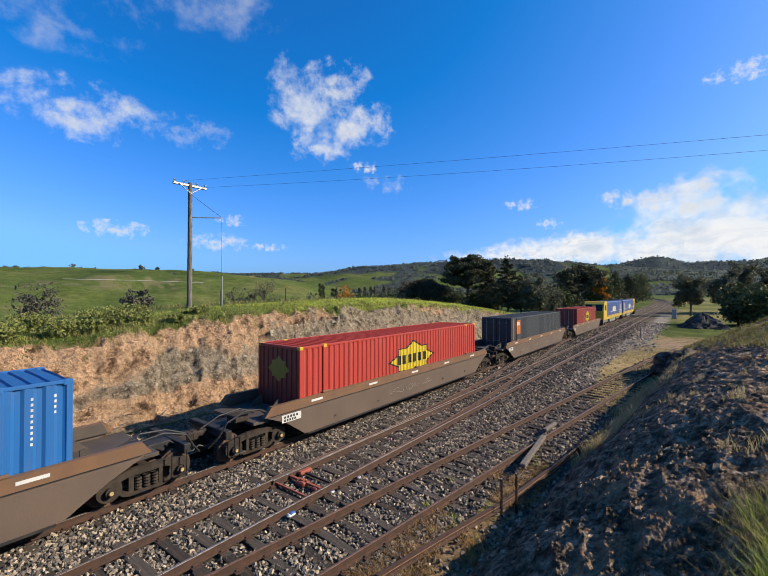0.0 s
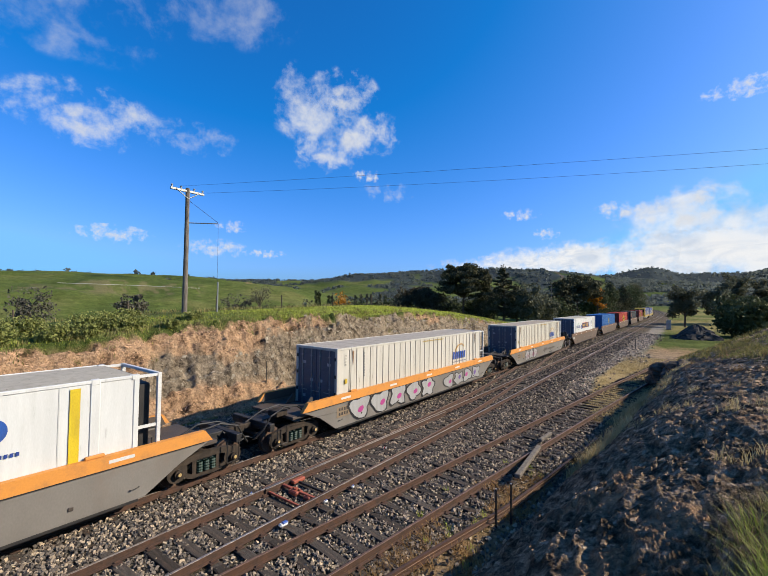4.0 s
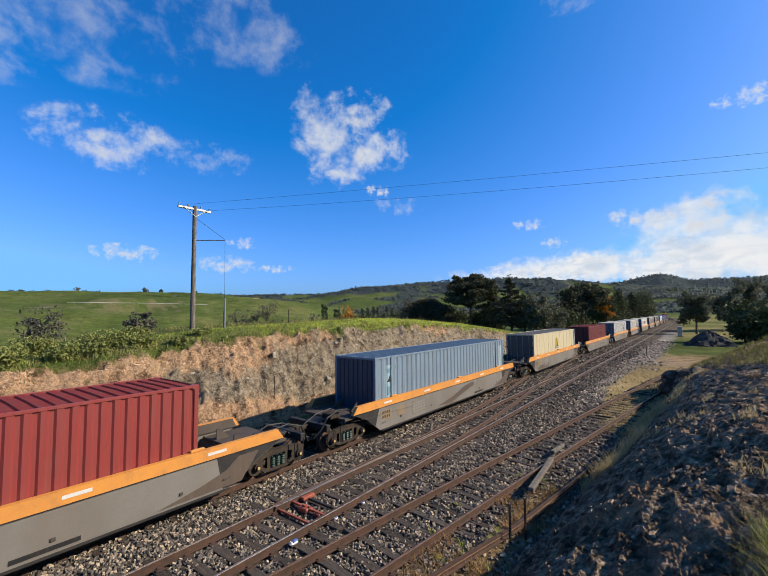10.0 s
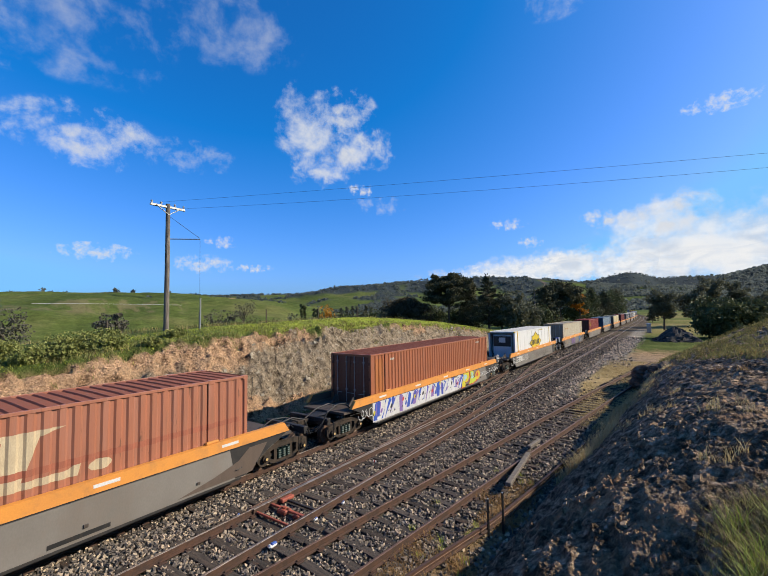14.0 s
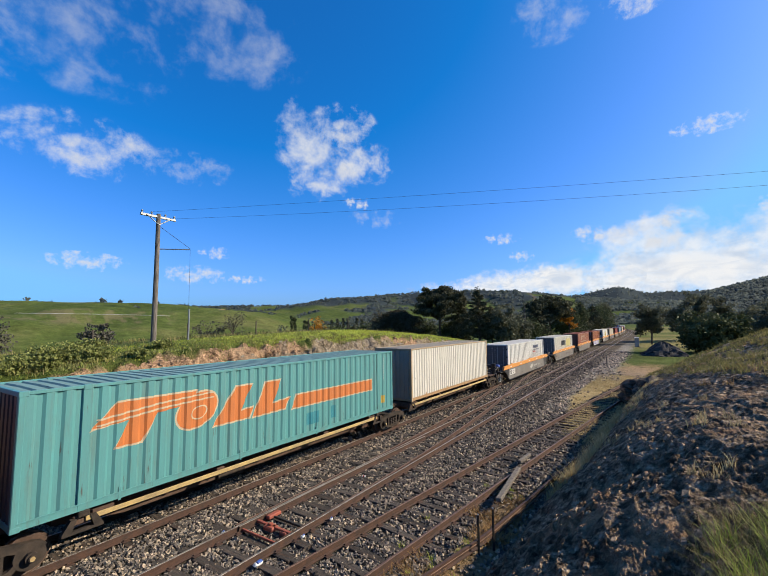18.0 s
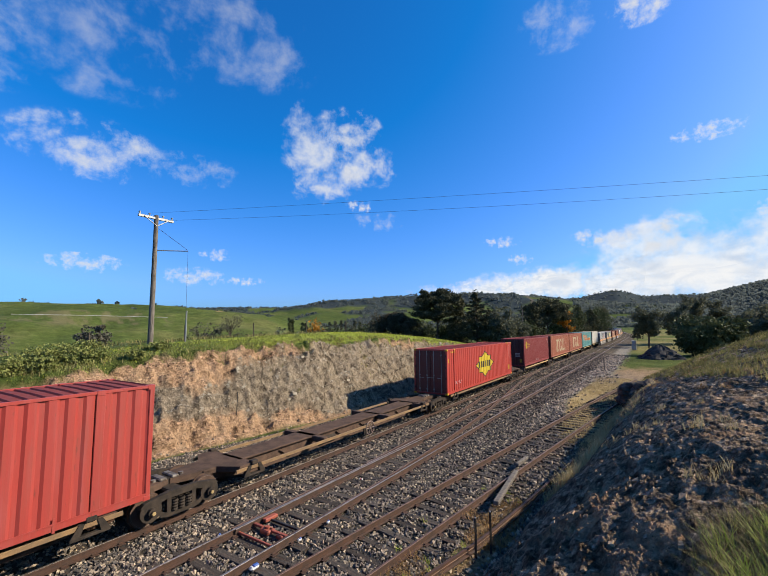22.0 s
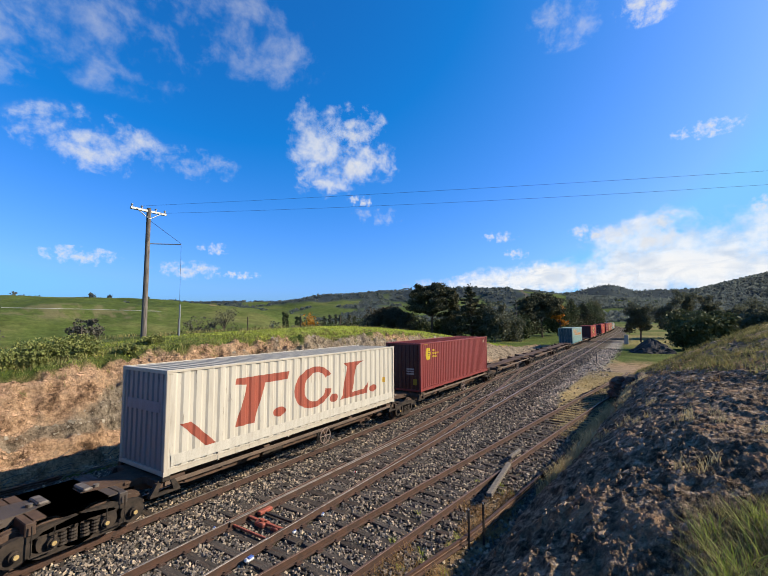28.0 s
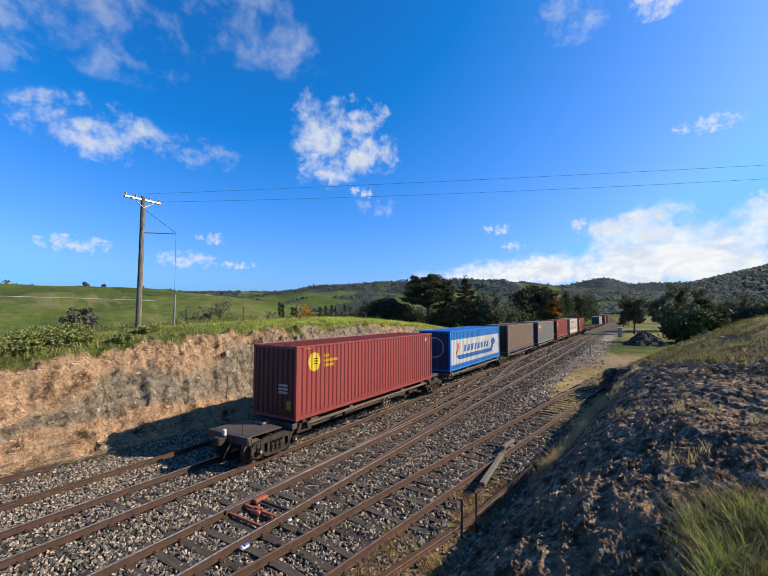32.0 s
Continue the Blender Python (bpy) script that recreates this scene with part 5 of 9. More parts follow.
def flat_wagon(s, half, label="", front_bogie=True, rear_bogie=False, front_end=False, wheel=False, edge=M_CREAMSTRIP, deck=1.0, spine_c=M_RUSTSTEEL):
    """A skeletal container platform: deep centre sill, cross beams, side strips; bogies shared between platforms."""
    th = thing("container_flat_wagon", label, "wagon", "flat wagons of the train")
    z = deck
    b = Bag().prism([(-half + 1.2, z - 0.02), (half - 1.2, z - 0.02), (half - 1.2, z - 0.35), (half - 2.8, z - 0.62), (-half + 2.8, z - 0.62), (-half + 1.2, z - 0.35)], "x", -0.36, 0.36)
    b.box(-0.5, 0.5, -half + 0.9, half - 0.9, z - 0.06, z, 0.01)
    part("centre_sill", b, spine_c, th)
    for k in (-6.05, -2.4, 2.4, 6.05):
        if abs(k) < half - 0.6:
            b = Bag().box(-1.15, 1.15, k - 0.14, k + 0.14, z - 0.22, z + 0.0, 0.02)
            part("cross_beam", b, spine_c, th)
    for sy in (-1, 1):
        b = Bag().prism([(-1.15, sy * (half - 2.2)), (1.15, sy * (half - 2.2)), (1.15, sy * (half - 1.75)), (0.50, sy * (half - 1.35)), (0.40, sy * (half - 0.45)), (0.26, sy * (half + 0.02)), (-0.26, sy * (half + 0.02)), (-0.40, sy * (half - 0.45)), (-0.50, sy * (half - 1.35)), (-1.15, sy * (half - 1.75))], "z", z - 0.16, z + 0.02)
        part("end_deck", b, spine_c, th)
        b = Bag().box(-0.30, 0.30, *sorted((sy * (half - 0.02), sy * (half - 0.24))), z + 0.0, z + 0.09, 0.03).cyl((0.16, sy * (half - 0.36), z + 0.05), "z", 0.07, 0.08, 10)
        part("joint_casting", b, M_WORNSTEEL, th, "worn bright steel casting of the joint")
        for sx in (-1, 1):
            yb = sy * min(6.0, half - 1.3)
            b = Bag()
            for y0, y1 in ((-0.42, -0.22), (0.42, 0.22)):
                b.prism([(yb + y0 * 0.6, z - 0.05), (yb + y1 * 0.6, z - 0.05), (yb + y1, z - 0.32), (yb + y0, z - 0.32)], "x", *sorted((sx * 1.10, sx * 1.22)))
            b.box(*sorted((sx * 1.10, sx * 1.22)), yb - 0.42, yb + 0.42, z - 0.38, z - 0.31, 0.01)
            part("corner_bracket", b, M_BOGIE, th)
            part("twist_lock", Bag().box(sx * 1.13 - 0.1, sx * 1.13 + 0.1, sy * min(6.0, half - 1.3) - 0.12, sy * min(6.0, half - 1.3) + 0.12, z - 0.05, z + 0.09, 0.02), M_BOGIE, th)
    for sx in (-1, 1):
        x = sx * 1.17
        part("side_strip", Bag().box(x - 0.025, x + 0.025, -half + 1.6, half - 1.6, z - 0.17, z - 0.06, 0.006), edge, th, "dirty yellow edge strip")
        for k in (-4.2, -0.9, 0.9, 4.2):
            part("gusset", Bag().prism([(k, z - 0.18), (k + 0.5, z - 0.5), (k + 0.62, z - 0.5), (k + 0.12, z - 0.18)], "x", sx * 0.36, sx * 0.44), spine_c, th)
    if wheel:
        hand_wheel(th, 1.22, 0.6, 0.62, 0.3, M_OLDWHEEL)
        part("brake_lever", Bag().box(1.1, 1.16, 0.2, 0.5, 0.4, 0.85), M_BOGIE, th)
    part("air_tank", Bag().cyl((0.3, -1.5, 0.45), "y", 0.17, 1.0, 12), M_BOGIE, th)
    part("brake_cylinder", Bag().box(-0.6, -0.2, 1.0, 2.2, 0.3, 0.6, 0.03), M_BOGIE, th)
    for on, sy in ((front_bogie, 1), (rear_bogie, -1)):
        if on:
            bogie(th, sy * half)
    for on, sy in ((front_end, 1), (rear_bogie, -1)):
        if on:
            b = Bag().box(-1.1, 1.1, *sorted((sy * (half + 1.15), sy * (half + 1.35))), 0.72, 1.0, 0.02).box(-0.4, 0.4, *sorted((sy * half, sy * (half + 1.2))), 0.7, 0.98, 0.02)
            b.box(-1.0, 1.0, *sorted((sy * (half - 0.3), sy * (half + 1.2))), 0.96, 1.0)
            part("head_stock", b, spine_c, th)
            b = Bag().box(-0.12, 0.12, *sorted((sy * (half + 1.35), sy * (half + 1.75))), 0.72, 0.92, 0.03).box(-0.17, 0.17, *sorted((sy * (half + 1.6), sy * (half + 1.82))), 0.68, 0.96, 0.04)
            part("coupler", b, M_BOGIE, th)
            for sx in (-1, 1):
                part("step_iron", Bag().tube([(sx * 1.18, sy * (half + 1.25), 0.95), (sx * 1.18, sy * (half + 1.25), 0.3), (sx * 1.18, sy * (half + 0.85), 0.3), (sx * 1.18, sy * (half + 0.85), 0.8)], 0.018, 5), M_BOGIE, th)
            part("brake_hose", Bag().tube([(0.4, sy * (half + 1.3), 0.95), (0.5, sy * (half + 1.7), 0.6), (0.45, sy * (half + 1.8), 0.35)], 0.025, 6), M_BLACK, th)
    return ride(th, s)

# ---- painted marks: plain shapes and bars in the colours of the real ones ----
FLAT = {}


def flat(c, rough=0.55):
    if c not in FLAT:
        FLAT[c] = surf("mark_paint", c, tuple(v * 0.85 for v in c), 2.5, rough, 0, 0.03, 40, (2, 2, 0.5), (0.12, 0.09, 0.06), 0.25, 2.0)
    return FLAT[c]


BLACKM, WHITEM, YEL, CREAM, BLUEM, REDM, ORANGEM = (0.015, 0.015, 0.015), (0.75, 0.74, 0.70), (0.75, 0.55, 0.02), (0.72, 0.62, 0.40), (0.02, 0.06, 0.30), (0.42, 0.05, 0.03), (0.72, 0.20, 0.03)


def mark(th, polys, c, x, name="painted_shape", label="", raw=False):
    ob = part(name, lay_on(th, polys, x, raw), flat(c), th, label)
    return tagged(ob, kind="stuff") if len(polys) > 1 else ob


def ring_mark(th, o, i, c, x, name, label, k0=0, k1=None):
    """A flat painted ring, or an arc of it, between two outlines."""
    n = len(o)
    m = n if k1 is None else k1 - k0
    if th.name in RELIEF and x > 0.5:
        quads = [[o[(k0 + k) % n], o[(k0 + k + 1) % n], i[(k0 + k + 1) % n], i[(k0 + k) % n]] for k in range(m)]
        return part(name, lay_on(th, quads, x), flat(c), th, label)
    vs = [(h, *q[(k0 + k) % n]) for k in range(m + (k1 is not None)) for q in (o, i) for h in (x, x + 0.003)]
    w = len(vs) // 4
    fs = []
    for k in range(m):
        a, b = 4 * k, 4 * ((k + 1) % w)
        fs += [(a, b, b + 1, a + 1), (a + 2, a + 3, b + 3, b + 2), (a, a + 2, b + 2, b), (a + 1, b + 1, b + 3, a + 3)]
    if k1 is not None:
        fs += [(0, 1, 3, 2), (4 * m, 4 * m + 2, 4 * m + 3, 4 * m + 1)]
    return part(name, Bag().add(vs, fs), flat(c), th, label)


def bars(y0, y1, z0, z1, n, lean=0.0, fill=0.62):
    """A row of n upright bars, as a word that is not spelt."""
    w = (y1 - y0) / n
    return [[(y0 + i * w, z0), (y0 + (i + fill) * w, z0), (y0 + (i + fill) * w + lean * (z1 - z0), z1), (y0 + i * w + lean * (z1 - z0), z1)] for i in range(n)]


def rect(y0, y1, z0, z1, lean=0.0):
    return [(y0, z0), (y1, z0), (y1 + lean * (z1 - z0), z1), (y0 + lean * (z1 - z0), z1)]


STAR = [(-1, -.03), (-.62, .3), (-.62, .62), (-.3, .62), (.02, 1), (.4, .62), (.66, .62), (.66, .3), (1, .02), (.66, -.35), (.66, -.62), (.35, -.62), (0, -1), (-.35, -.62), (-.62, -.62), (-.62, -.35)]


def star_sign(th, y, z, w, h, x, fill=YEL):
    mark(th, [[(y + w * a * 1.1, z + h * b * 1.1) for a, b in STAR]], BLACKM, x, "emblem_edge", "black edge of the star emblem")
    mark(th, [[(y + w * a, z + h * b) for a, b in STAR]], fill, x + 0.004, "emblem", "yellow star-shaped emblem")
    mark(th, bars(y - 0.72 * w, y + 0.72 * w, z - 0.26 * h, z + 0.26 * h, 6), BLACKM, x + 0.008, "lettering", "black bars for lettering")


def id_bars(th, y, z1, x, c=WHITEM, n=9):
    mark(th, [rect(y - 0.022, y + 0.022, z1 - 0.35 - 0.12 * i, z1 - 0.35 - 0.12 * i + 0.06) for i in range(n)], c, x, "number_panel", "small bars where the number stands")


def disc_mark(th, y, z, r, x, c=YEL, dark=BLACKM):
    mark(th, [ellipse(y, z, r, r)], c, x, "emblem", "yellow disc emblem")
    mark(th, [rect(y - r * 0.15, y + r * 0.5, z - r * 0.3 + k, z - r * 0.3 + k + 0.07 * r * 2, 0.25) for k in (0, r * 0.28, r * 0.56)], (0.10, 0.05, 0.03), x + 0.004, "emblem_stripe")


def slab_word(th, y0, y1, z0, z1, x, c):
    """A slanted upright slab, a wide ring and another slab, each with a dot."""
    w = (y1 - y0) / 3
    h = z1 - z0
    mark(th, [[(y0 + 0.12 * w, z0), (y0 + 0.40 * w, z0), (y0 + 0.56 * w, z0 + 0.82 * h), (y0 + 0.95 * w, z0 + 0.82 * h), (y0 + 0.98 * w, z1), (y0 + 0.12 * w, z1), (y0 + 0.10 * w, z0 + 0.88 * h), (y0 + 0.28 * w, z0 + 0.84 * h)]], c, x, "letter_shape", "large slanted painted shape")
    o, i_ = ellipse(y0 + 1.5 * w, z0 + h / 2, 0.42 * w, 0.52 * h, 24, 0.06), ellipse(y0 + 1.53 * w, z0 + h / 2, 0.24 * w, 0.37 * h, 24, 0.06)
    ring_mark(th, o, i_, c, x, "letter_shape", "large painted ring shape", 2, 23)
    mark(th, [[(y0 + 2.10 * w, z0), (y0 + 2.85 * w, z0), (y0 + 2.90 * w, z0 + 0.34 * h), (y0 + 2.78 * w, z0 + 0.15 * h), (y0 + 2.42 * w, z0 + 0.13 * h), (y0 + 2.55 * w, z0 + 0.88 * h), (y0 + 2.75 * w, z1), (y0 + 2.20 * w, z1), (y0 + 2.28 * w, z0 + 0.88 * h), (y0 + 2.18 * w, z0 + 0.13 * h)]], c, x, "letter_shape", "large slanted painted shape")
    for k in (0.82, 1.95, 3.05):
        mark(th, [ellipse(y0 + k * w, z0 + 0.10 * h, 0.11 * w, 0.11 * h, 16)], c, x, "dot", "painted round dot")


def words(txt, th, y, z, size, c, x, label):
    """Readable words on a near side."""
    cu = bpy.data.curves.new("writing", "FONT")
    cu.body, cu.size, cu.extrude = txt, size, 0.001
    tmp = bpy.data.objects.new("writing", cu)
    me = bpy.data.meshes.new_from_object(tmp)
    bpy.data.objects.remove(tmp)
    polys = [[(y + me.vertices[k].co.x, z + me.vertices[k].co.y) for k in f.vertices] for f in me.polygons if f.normal.z > 0.5]
    part("writing", lay_on(th, polys, x + 0.002), flat(c), th, label)


RNG = random.Random(11)


def tag_squiggle(th, y, z, w, h, c, x, n=7, r=0.014, rng=RNG):
    fine, m, size, ph = [], max(n - 4, 3), 1.0, rng.random() * 6
    for i in range(m * 14 + 1):
        t = i / (m * 14)
        if i % 14 == 0:
            goal, wide = rng.uniform(0.45, 1.0), rng.uniform(0.5, 1.3)
        size += (goal - size) * 0.18
        a = 2 * math.pi * m * t + ph + 1.6 * math.sin(9 * t + ph)
        fine.append(Vector((x, y + w * t + wide * 0.55 * w / m * math.cos(a), z + h / 2 + size * h / 2 * math.sin(a + 0.4 * math.sin(2.3 * a)))))
    b = Bag().tube([(p.x, p.y, p.z) for p in fine], r, 4)
    b.v = [(x + (v[0] - x) * 0.12, v[1], v[2]) for v in b.v]
    part("sprayed_scrawl", b, flat(c), th, "sprayed scrawl")


def bubble_row(th, y0, y1, z0, z1, n, fill, edge, x, rng=RNG, accents=()):
    """A row of fat rounded sprayed shapes with dark edges."""
    w = (y1 - y0) / n
    for i in range(n):
        cy, cz = y0 + (i + 0.5) * w, (z0 + z1) / 2 + rng.uniform(-0.05, 0.05)
        pts, e = [], []
        k = 22
        lobes = rng.choice((3, 4, 5))
        ph = rng.random() * 6
        for j in range(k):
            a = 2 * math.pi * j / k
            rr = 1 + 0.22 * math.sin(lobes * a + ph) + rng.uniform(-0.05, 0.05)
            sq = 1 / max(abs(math.cos(a)), abs(math.sin(a))) ** 0.6
            pts.append((cy + 0.44 * w * rr * math.cos(a) * sq * 0.9, max(z0, min(z1, cz + 0.42 * (z1 - z0) * rr * math.sin(a) * sq))))
            e.append((cy + 0.52 * w * rr * math.cos(a) * sq * 0.9, max(z0 - 0.03, min(z1 + 0.03, cz + 0.5 * (z1 - z0) * rr * math.sin(a) * sq))))
        lay = 0.0006 * (i % 3)
        mark(th, [e], edge, x + lay, "sprayed_outline")
        f = fill if not isinstance(fill[0], tuple) else fill[i % len(fill)]
        mark(th, [pts], f, x + 0.004 + lay, "sprayed_shape", "sprayed rounded shape")
        if accents:
            a = rng.random() * 6
            mark(th, [ellipse(cy + 0.15 * w * math.cos(a), cz + 0.1 * math.sin(a), 0.13 * w, 0.10 + 0.06 * rng.random(), 9, 0.4)], accents[i % len(accents)], x + 0.009 + lay, "sprayed_fill", "sprayed colour patch")


def wild_row(th, y0, y1, z0, z1, n, fill, edge, x, accents=()):
    """A sprayed piece of sharp interlocking shapes on a pale ground."""
    rng = random.Random(5)
    up = [(y0 + (y1 - y0) * i / 22, z1 - 0.22 * rng.random() - 0.18 * (i / 22)) for i in range(23)]
    mark(th, [up + [(y1 + 0.2, z0 + 0.3), (y1 - 0.6, z0), (y0, z0)]], edge, x, "sprayed_ground", "pale sprayed ground of the piece")
    w = (y1 - y0) / n
    for i in range(n):
        a = y0 + i * w
        for q in range(4):
            h0, h1 = z0 + 0.04 + 0.25 * rng.random(), z1 - 0.3 - 0.25 * rng.random() * (i / n)
            s0, s1 = a + w * rng.uniform(0.0, 0.5), a + w * rng.uniform(0.3, 0.95)
            t = w * rng.uniform(0.24, 0.5)
            pts = [(s0, h0), (s0 + t, h0 - 0.02), (s1 + t * 1.2, h1), (s1 + t * 0.4, h1 + 0.12), (s1, h1 - 0.02)]
            mark(th, [pts], fill[(i * 3 + q) % len(fill)], x + 0.004 + 0.0012 * q, "sprayed_shape", "sharp sprayed shape")
        c = accents[i % len(accents)]
        mark(th, [ellipse(a + w * rng.random(), z0 + (z1 - z0) * rng.uniform(0.3, 0.7), 0.13 * w, 0.11, 9, 0.4)], c, x + 0.010, "sprayed_fill", "sprayed colour patch")
        mark(th, [ellipse(a + w * rng.random(), z0 + (z1 - z0) * rng.uniform(0.2, 0.6), 0.04, 0.04, 8)], (0.02, 0.02, 0.02), x + 0.012, "sprayed_dot")


XW = 1.345        # face of a wagon side


def panel_marks(th, seed, style, x=XW + 0.002):
    """What is lettered on a wagon side: data panel, number plate, owner's name as bars, small fittings."""
    rng = random.Random(seed)
    tan, dk = (0.30, 0.22, 0.14), (0.06, 0.05, 0.045)
    if style == "dark":
        mark(th, [rect(-8.2, -7.35, 0.88, 1.14)], WHITEM, x + 0.004, "number_plate", "white number plate with dark bars")
        mark(th, bars(-8.1, -7.45, 1.02, 1.1, 5) + bars(-8.1, -7.55, 0.91, 0.99, 5), BLACKM, x + 0.008, "number_panel")
        for k in range(3):
            tag_squiggle(th, rng.uniform(-5.5, 4.5), 0.6, rng.uniform(0.7, 1.6), 0.3, (0.34, 0.29, 0.24), x + 0.006, 7, 0.007, rng)
        return
    mark(th, [rect(-4.6 + 0.22 * i, -4.6 + 0.22 * i + 0.17, 0.50 + 0.13 * j, 0.50 + 0.13 * j + 0.085) for i in range(5) for j in range(4)], (0.30, 0.27, 0.235), x + 0.004, "data_table", "faded table of small cells")
    mark(th, [rect(-4.66, -3.46, 0.44, 1.06)], (0.22, 0.195, 0.17), x, "data_panel", "dark faded data panel")
    if style == "plate":
        mark(th, [rect(-7.0, -5.3, 0.62, 1.08)], WHITEM, x + 0.004, "number_plate", "white number plate with dark bars")
        mark(th, bars(-6.9, -6.3, 0.86, 1.0, 4) + bars(-6.9, -6.25, 0.68, 0.82, 5) + bars(-6.05, -5.75, 0.9, 0.96, 6) + bars(-6.05, -5.8, 0.7, 0.76, 6), BLACKM, x + 0.008, "number_panel")
    else:
        mark(th, [rect(-7.1, -6.3, 0.66, 1.06)], tan, x + 0.004, "number_plate", "tan number plate with bars")
        mark(th, bars(-7.0, -6.4, 0.90, 1.02, 4) + bars(-7.0, -6.4, 0.72, 0.84, 4), dk, x + 0.008, "number_panel")
        mark(th, [rect(-5.9, -5.3, 0.62, 1.06)], tan, x + 0.004, "stencil_panel", "tan stencilled panel")
    if style == "name" or seed == 59:
        c = (0.11, 0.085, 0.07) if style == "name" else (0.60, 0.56, 0.50)
        mark(th, [[(0.3, 0.72), (0.75, 0.98), (1.15, 0.75), (0.7, 0.48)], [(0.95, 0.80), (1.2, 1.0), (1.5, 0.8), (1.25, 0.6)]], c, x, "emblem", "angular owner's emblem")
        mark(th, bars(1.8, 3.4, 0.66, 0.82, 12, 0, 0.5) + bars(3.65, 4.5, 0.66, 0.84, 6, 0, 0.5), c, x, "lettering", "bars for the owner's name")
    mark(th, [rect(2.2, 3.4, 0.34, 0.44)], (0.02, 0.02, 0.02), x, "black_slot", "black slot low in the side")
    for k in (-6.9, 6.9):
        b = Bag().tube([(x + 0.01, k - 0.1, 0.55), (x + 0.05, k - 0.1, 0.55), (x + 0.05, k + 0.1, 0.57), (x + 0.01, k + 0.1, 0.57)], 0.012, 5)
        part("grab_iron", b, M_BLACK, th)
    b = Bag().tube([(x + 0.012, -9.0, 1.0), (x + 0.012, -7.6, 0.93), (x + 0.012, -4.6, 0.84)], 0.005, 4)
    part("brake_cable", b, M_OLDWOOD, th)


# ---- the consist, front to rear ----
WELL = [742.2 - 21.27 * k for k in range(20)]
STYLE = ["dark", "dark", "dark", "dark", "dark", "name", "plain", "plain", "plain", "name", "name", "plain", "plain", "plain", "plain", "plate", "plain", "plain", "name", "plate"]
wagons = []
for i, s in enumerate(WELL):
    brown = i < 5
    w = well_wagon(s, M_BROWNSIDE if brown else M_GREYSIDE, M_BROWNSILL if brown else M_ORANGE,
                   "brown well wagon with a deep grimy side" if brown else "grey well wagon with a scuffed orange sill", dark=i > 9,
                   wheels=tuple(q for q, on in ((1, i in (10, 11, 15, 16)), (-1, i in (13, 14))) if on), tanks=tuple(q for q, on in ((1, i in (5, 10, 15)), (-1, i in (4, 9, 14, 19))) if on))
    wagons.append(w)
for i, w in enumerate(wagons):
    panel_marks(w, 40 + i, STYLE[i])
for i in (14, 19):
    part("valve", Bag().box(0.5, 0.9, -8.75, -8.35, 1.42, 1.66, 0.06), paint((0.03, 0.09, 0.40), 0.1), wagons[i], "blue brake valve")
XG = XW + 0.014
GREYG, PINK, PURPLE, WHT = (0.34, 0.34, 0.33), (0.50, 0.06, 0.28), (0.18, 0.10, 0.35), (0.70, 0.70, 0.68)
bubble_row(wagons[5], -5.2, -1.8, 0.34, 1.16, 3, (0.42, 0.41, 0.40), (0.03, 0.03, 0.03), XG)
for k in (-4.8, -3.4, -2.4):
    tag_squiggle(wagons[5], k, 0.5, 0.7, 0.45, (0.28, 0.04, 0.14), XG + 0.012)
bubble_row(wagons[6], -6.4, 0.6, 0.34, 1.3, 5, (0.44, 0.44, 0.43), (0.02, 0.02, 0.025), XG, accents=(PINK,))
bubble_row(wagons[6], 1.6, 6.6, 0.36, 1.1, 4, (0.40, 0.40, 0.39), (0.05, 0.05, 0.05), XG, accents=(PINK, PURPLE))
bubble_row(wagons[8], -1.4, 4.6, 0.36, 1.1, 6, (0.33, 0.33, 0.36), (0.06, 0.05, 0.16), XG)
for k in range(9):
    mark(wagons[8], [ellipse(-6.2 + 0.35 * k, 0.55 + 0.05 * (k % 3) * k / 3, 0.12, 0.12, 12)], (0.62, 0.42, 0.47), XG + 0.002, "sprayed_dot", "pale pink sprayed dot")
    mark(wagons[8], [ellipse(5.0 + 0.22 * k, 0.45 + 0.07 * (k % 5), 0.07, 0.07, 10)], (0.62, 0.45, 0.50), XG + 0.002, "sprayed_dot", "pale pink sprayed dot")
tag_squiggle(wagons[9], -8.0, 0.55, 1.4, 0.5, WHT, XG)
tag_squiggle(wagons[9], 5.6, 0.6, 1.6, 0.35, (0.6, 0.6, 0.6), XG, r=0.008)
mark(wagons[12], [[(-2.2, 0.40), (-0.6, 0.62), (0.9, 1.0), (2.0, 1.1), (2.2, 0.9), (0.6, 0.6), (-0.8, 0.32)]], (0.115, 0.085, 0.068), XG - 0.008, "repaint_patch", "brown patch of repainting")
mark(wagons[11], [[(-7.0, 0.32), (-5.8, 0.62), (-3.2, 0.70), (-3.4, 0.32)]], (0.115, 0.085, 0.068), XG - 0.009, "repaint_patch", "brown patch of repainting")
bubble_row(wagons[14], -2.6, 0.2, 0.34, 1.25, 2, (0.20, 0.11, 0.30), (0.04, 0.03, 0.07), XG)
tag_squiggle(wagons[14], -2.2, 0.55, 0.8, 0.35, (0.03, 0.02, 0.06), XG + 0.012)
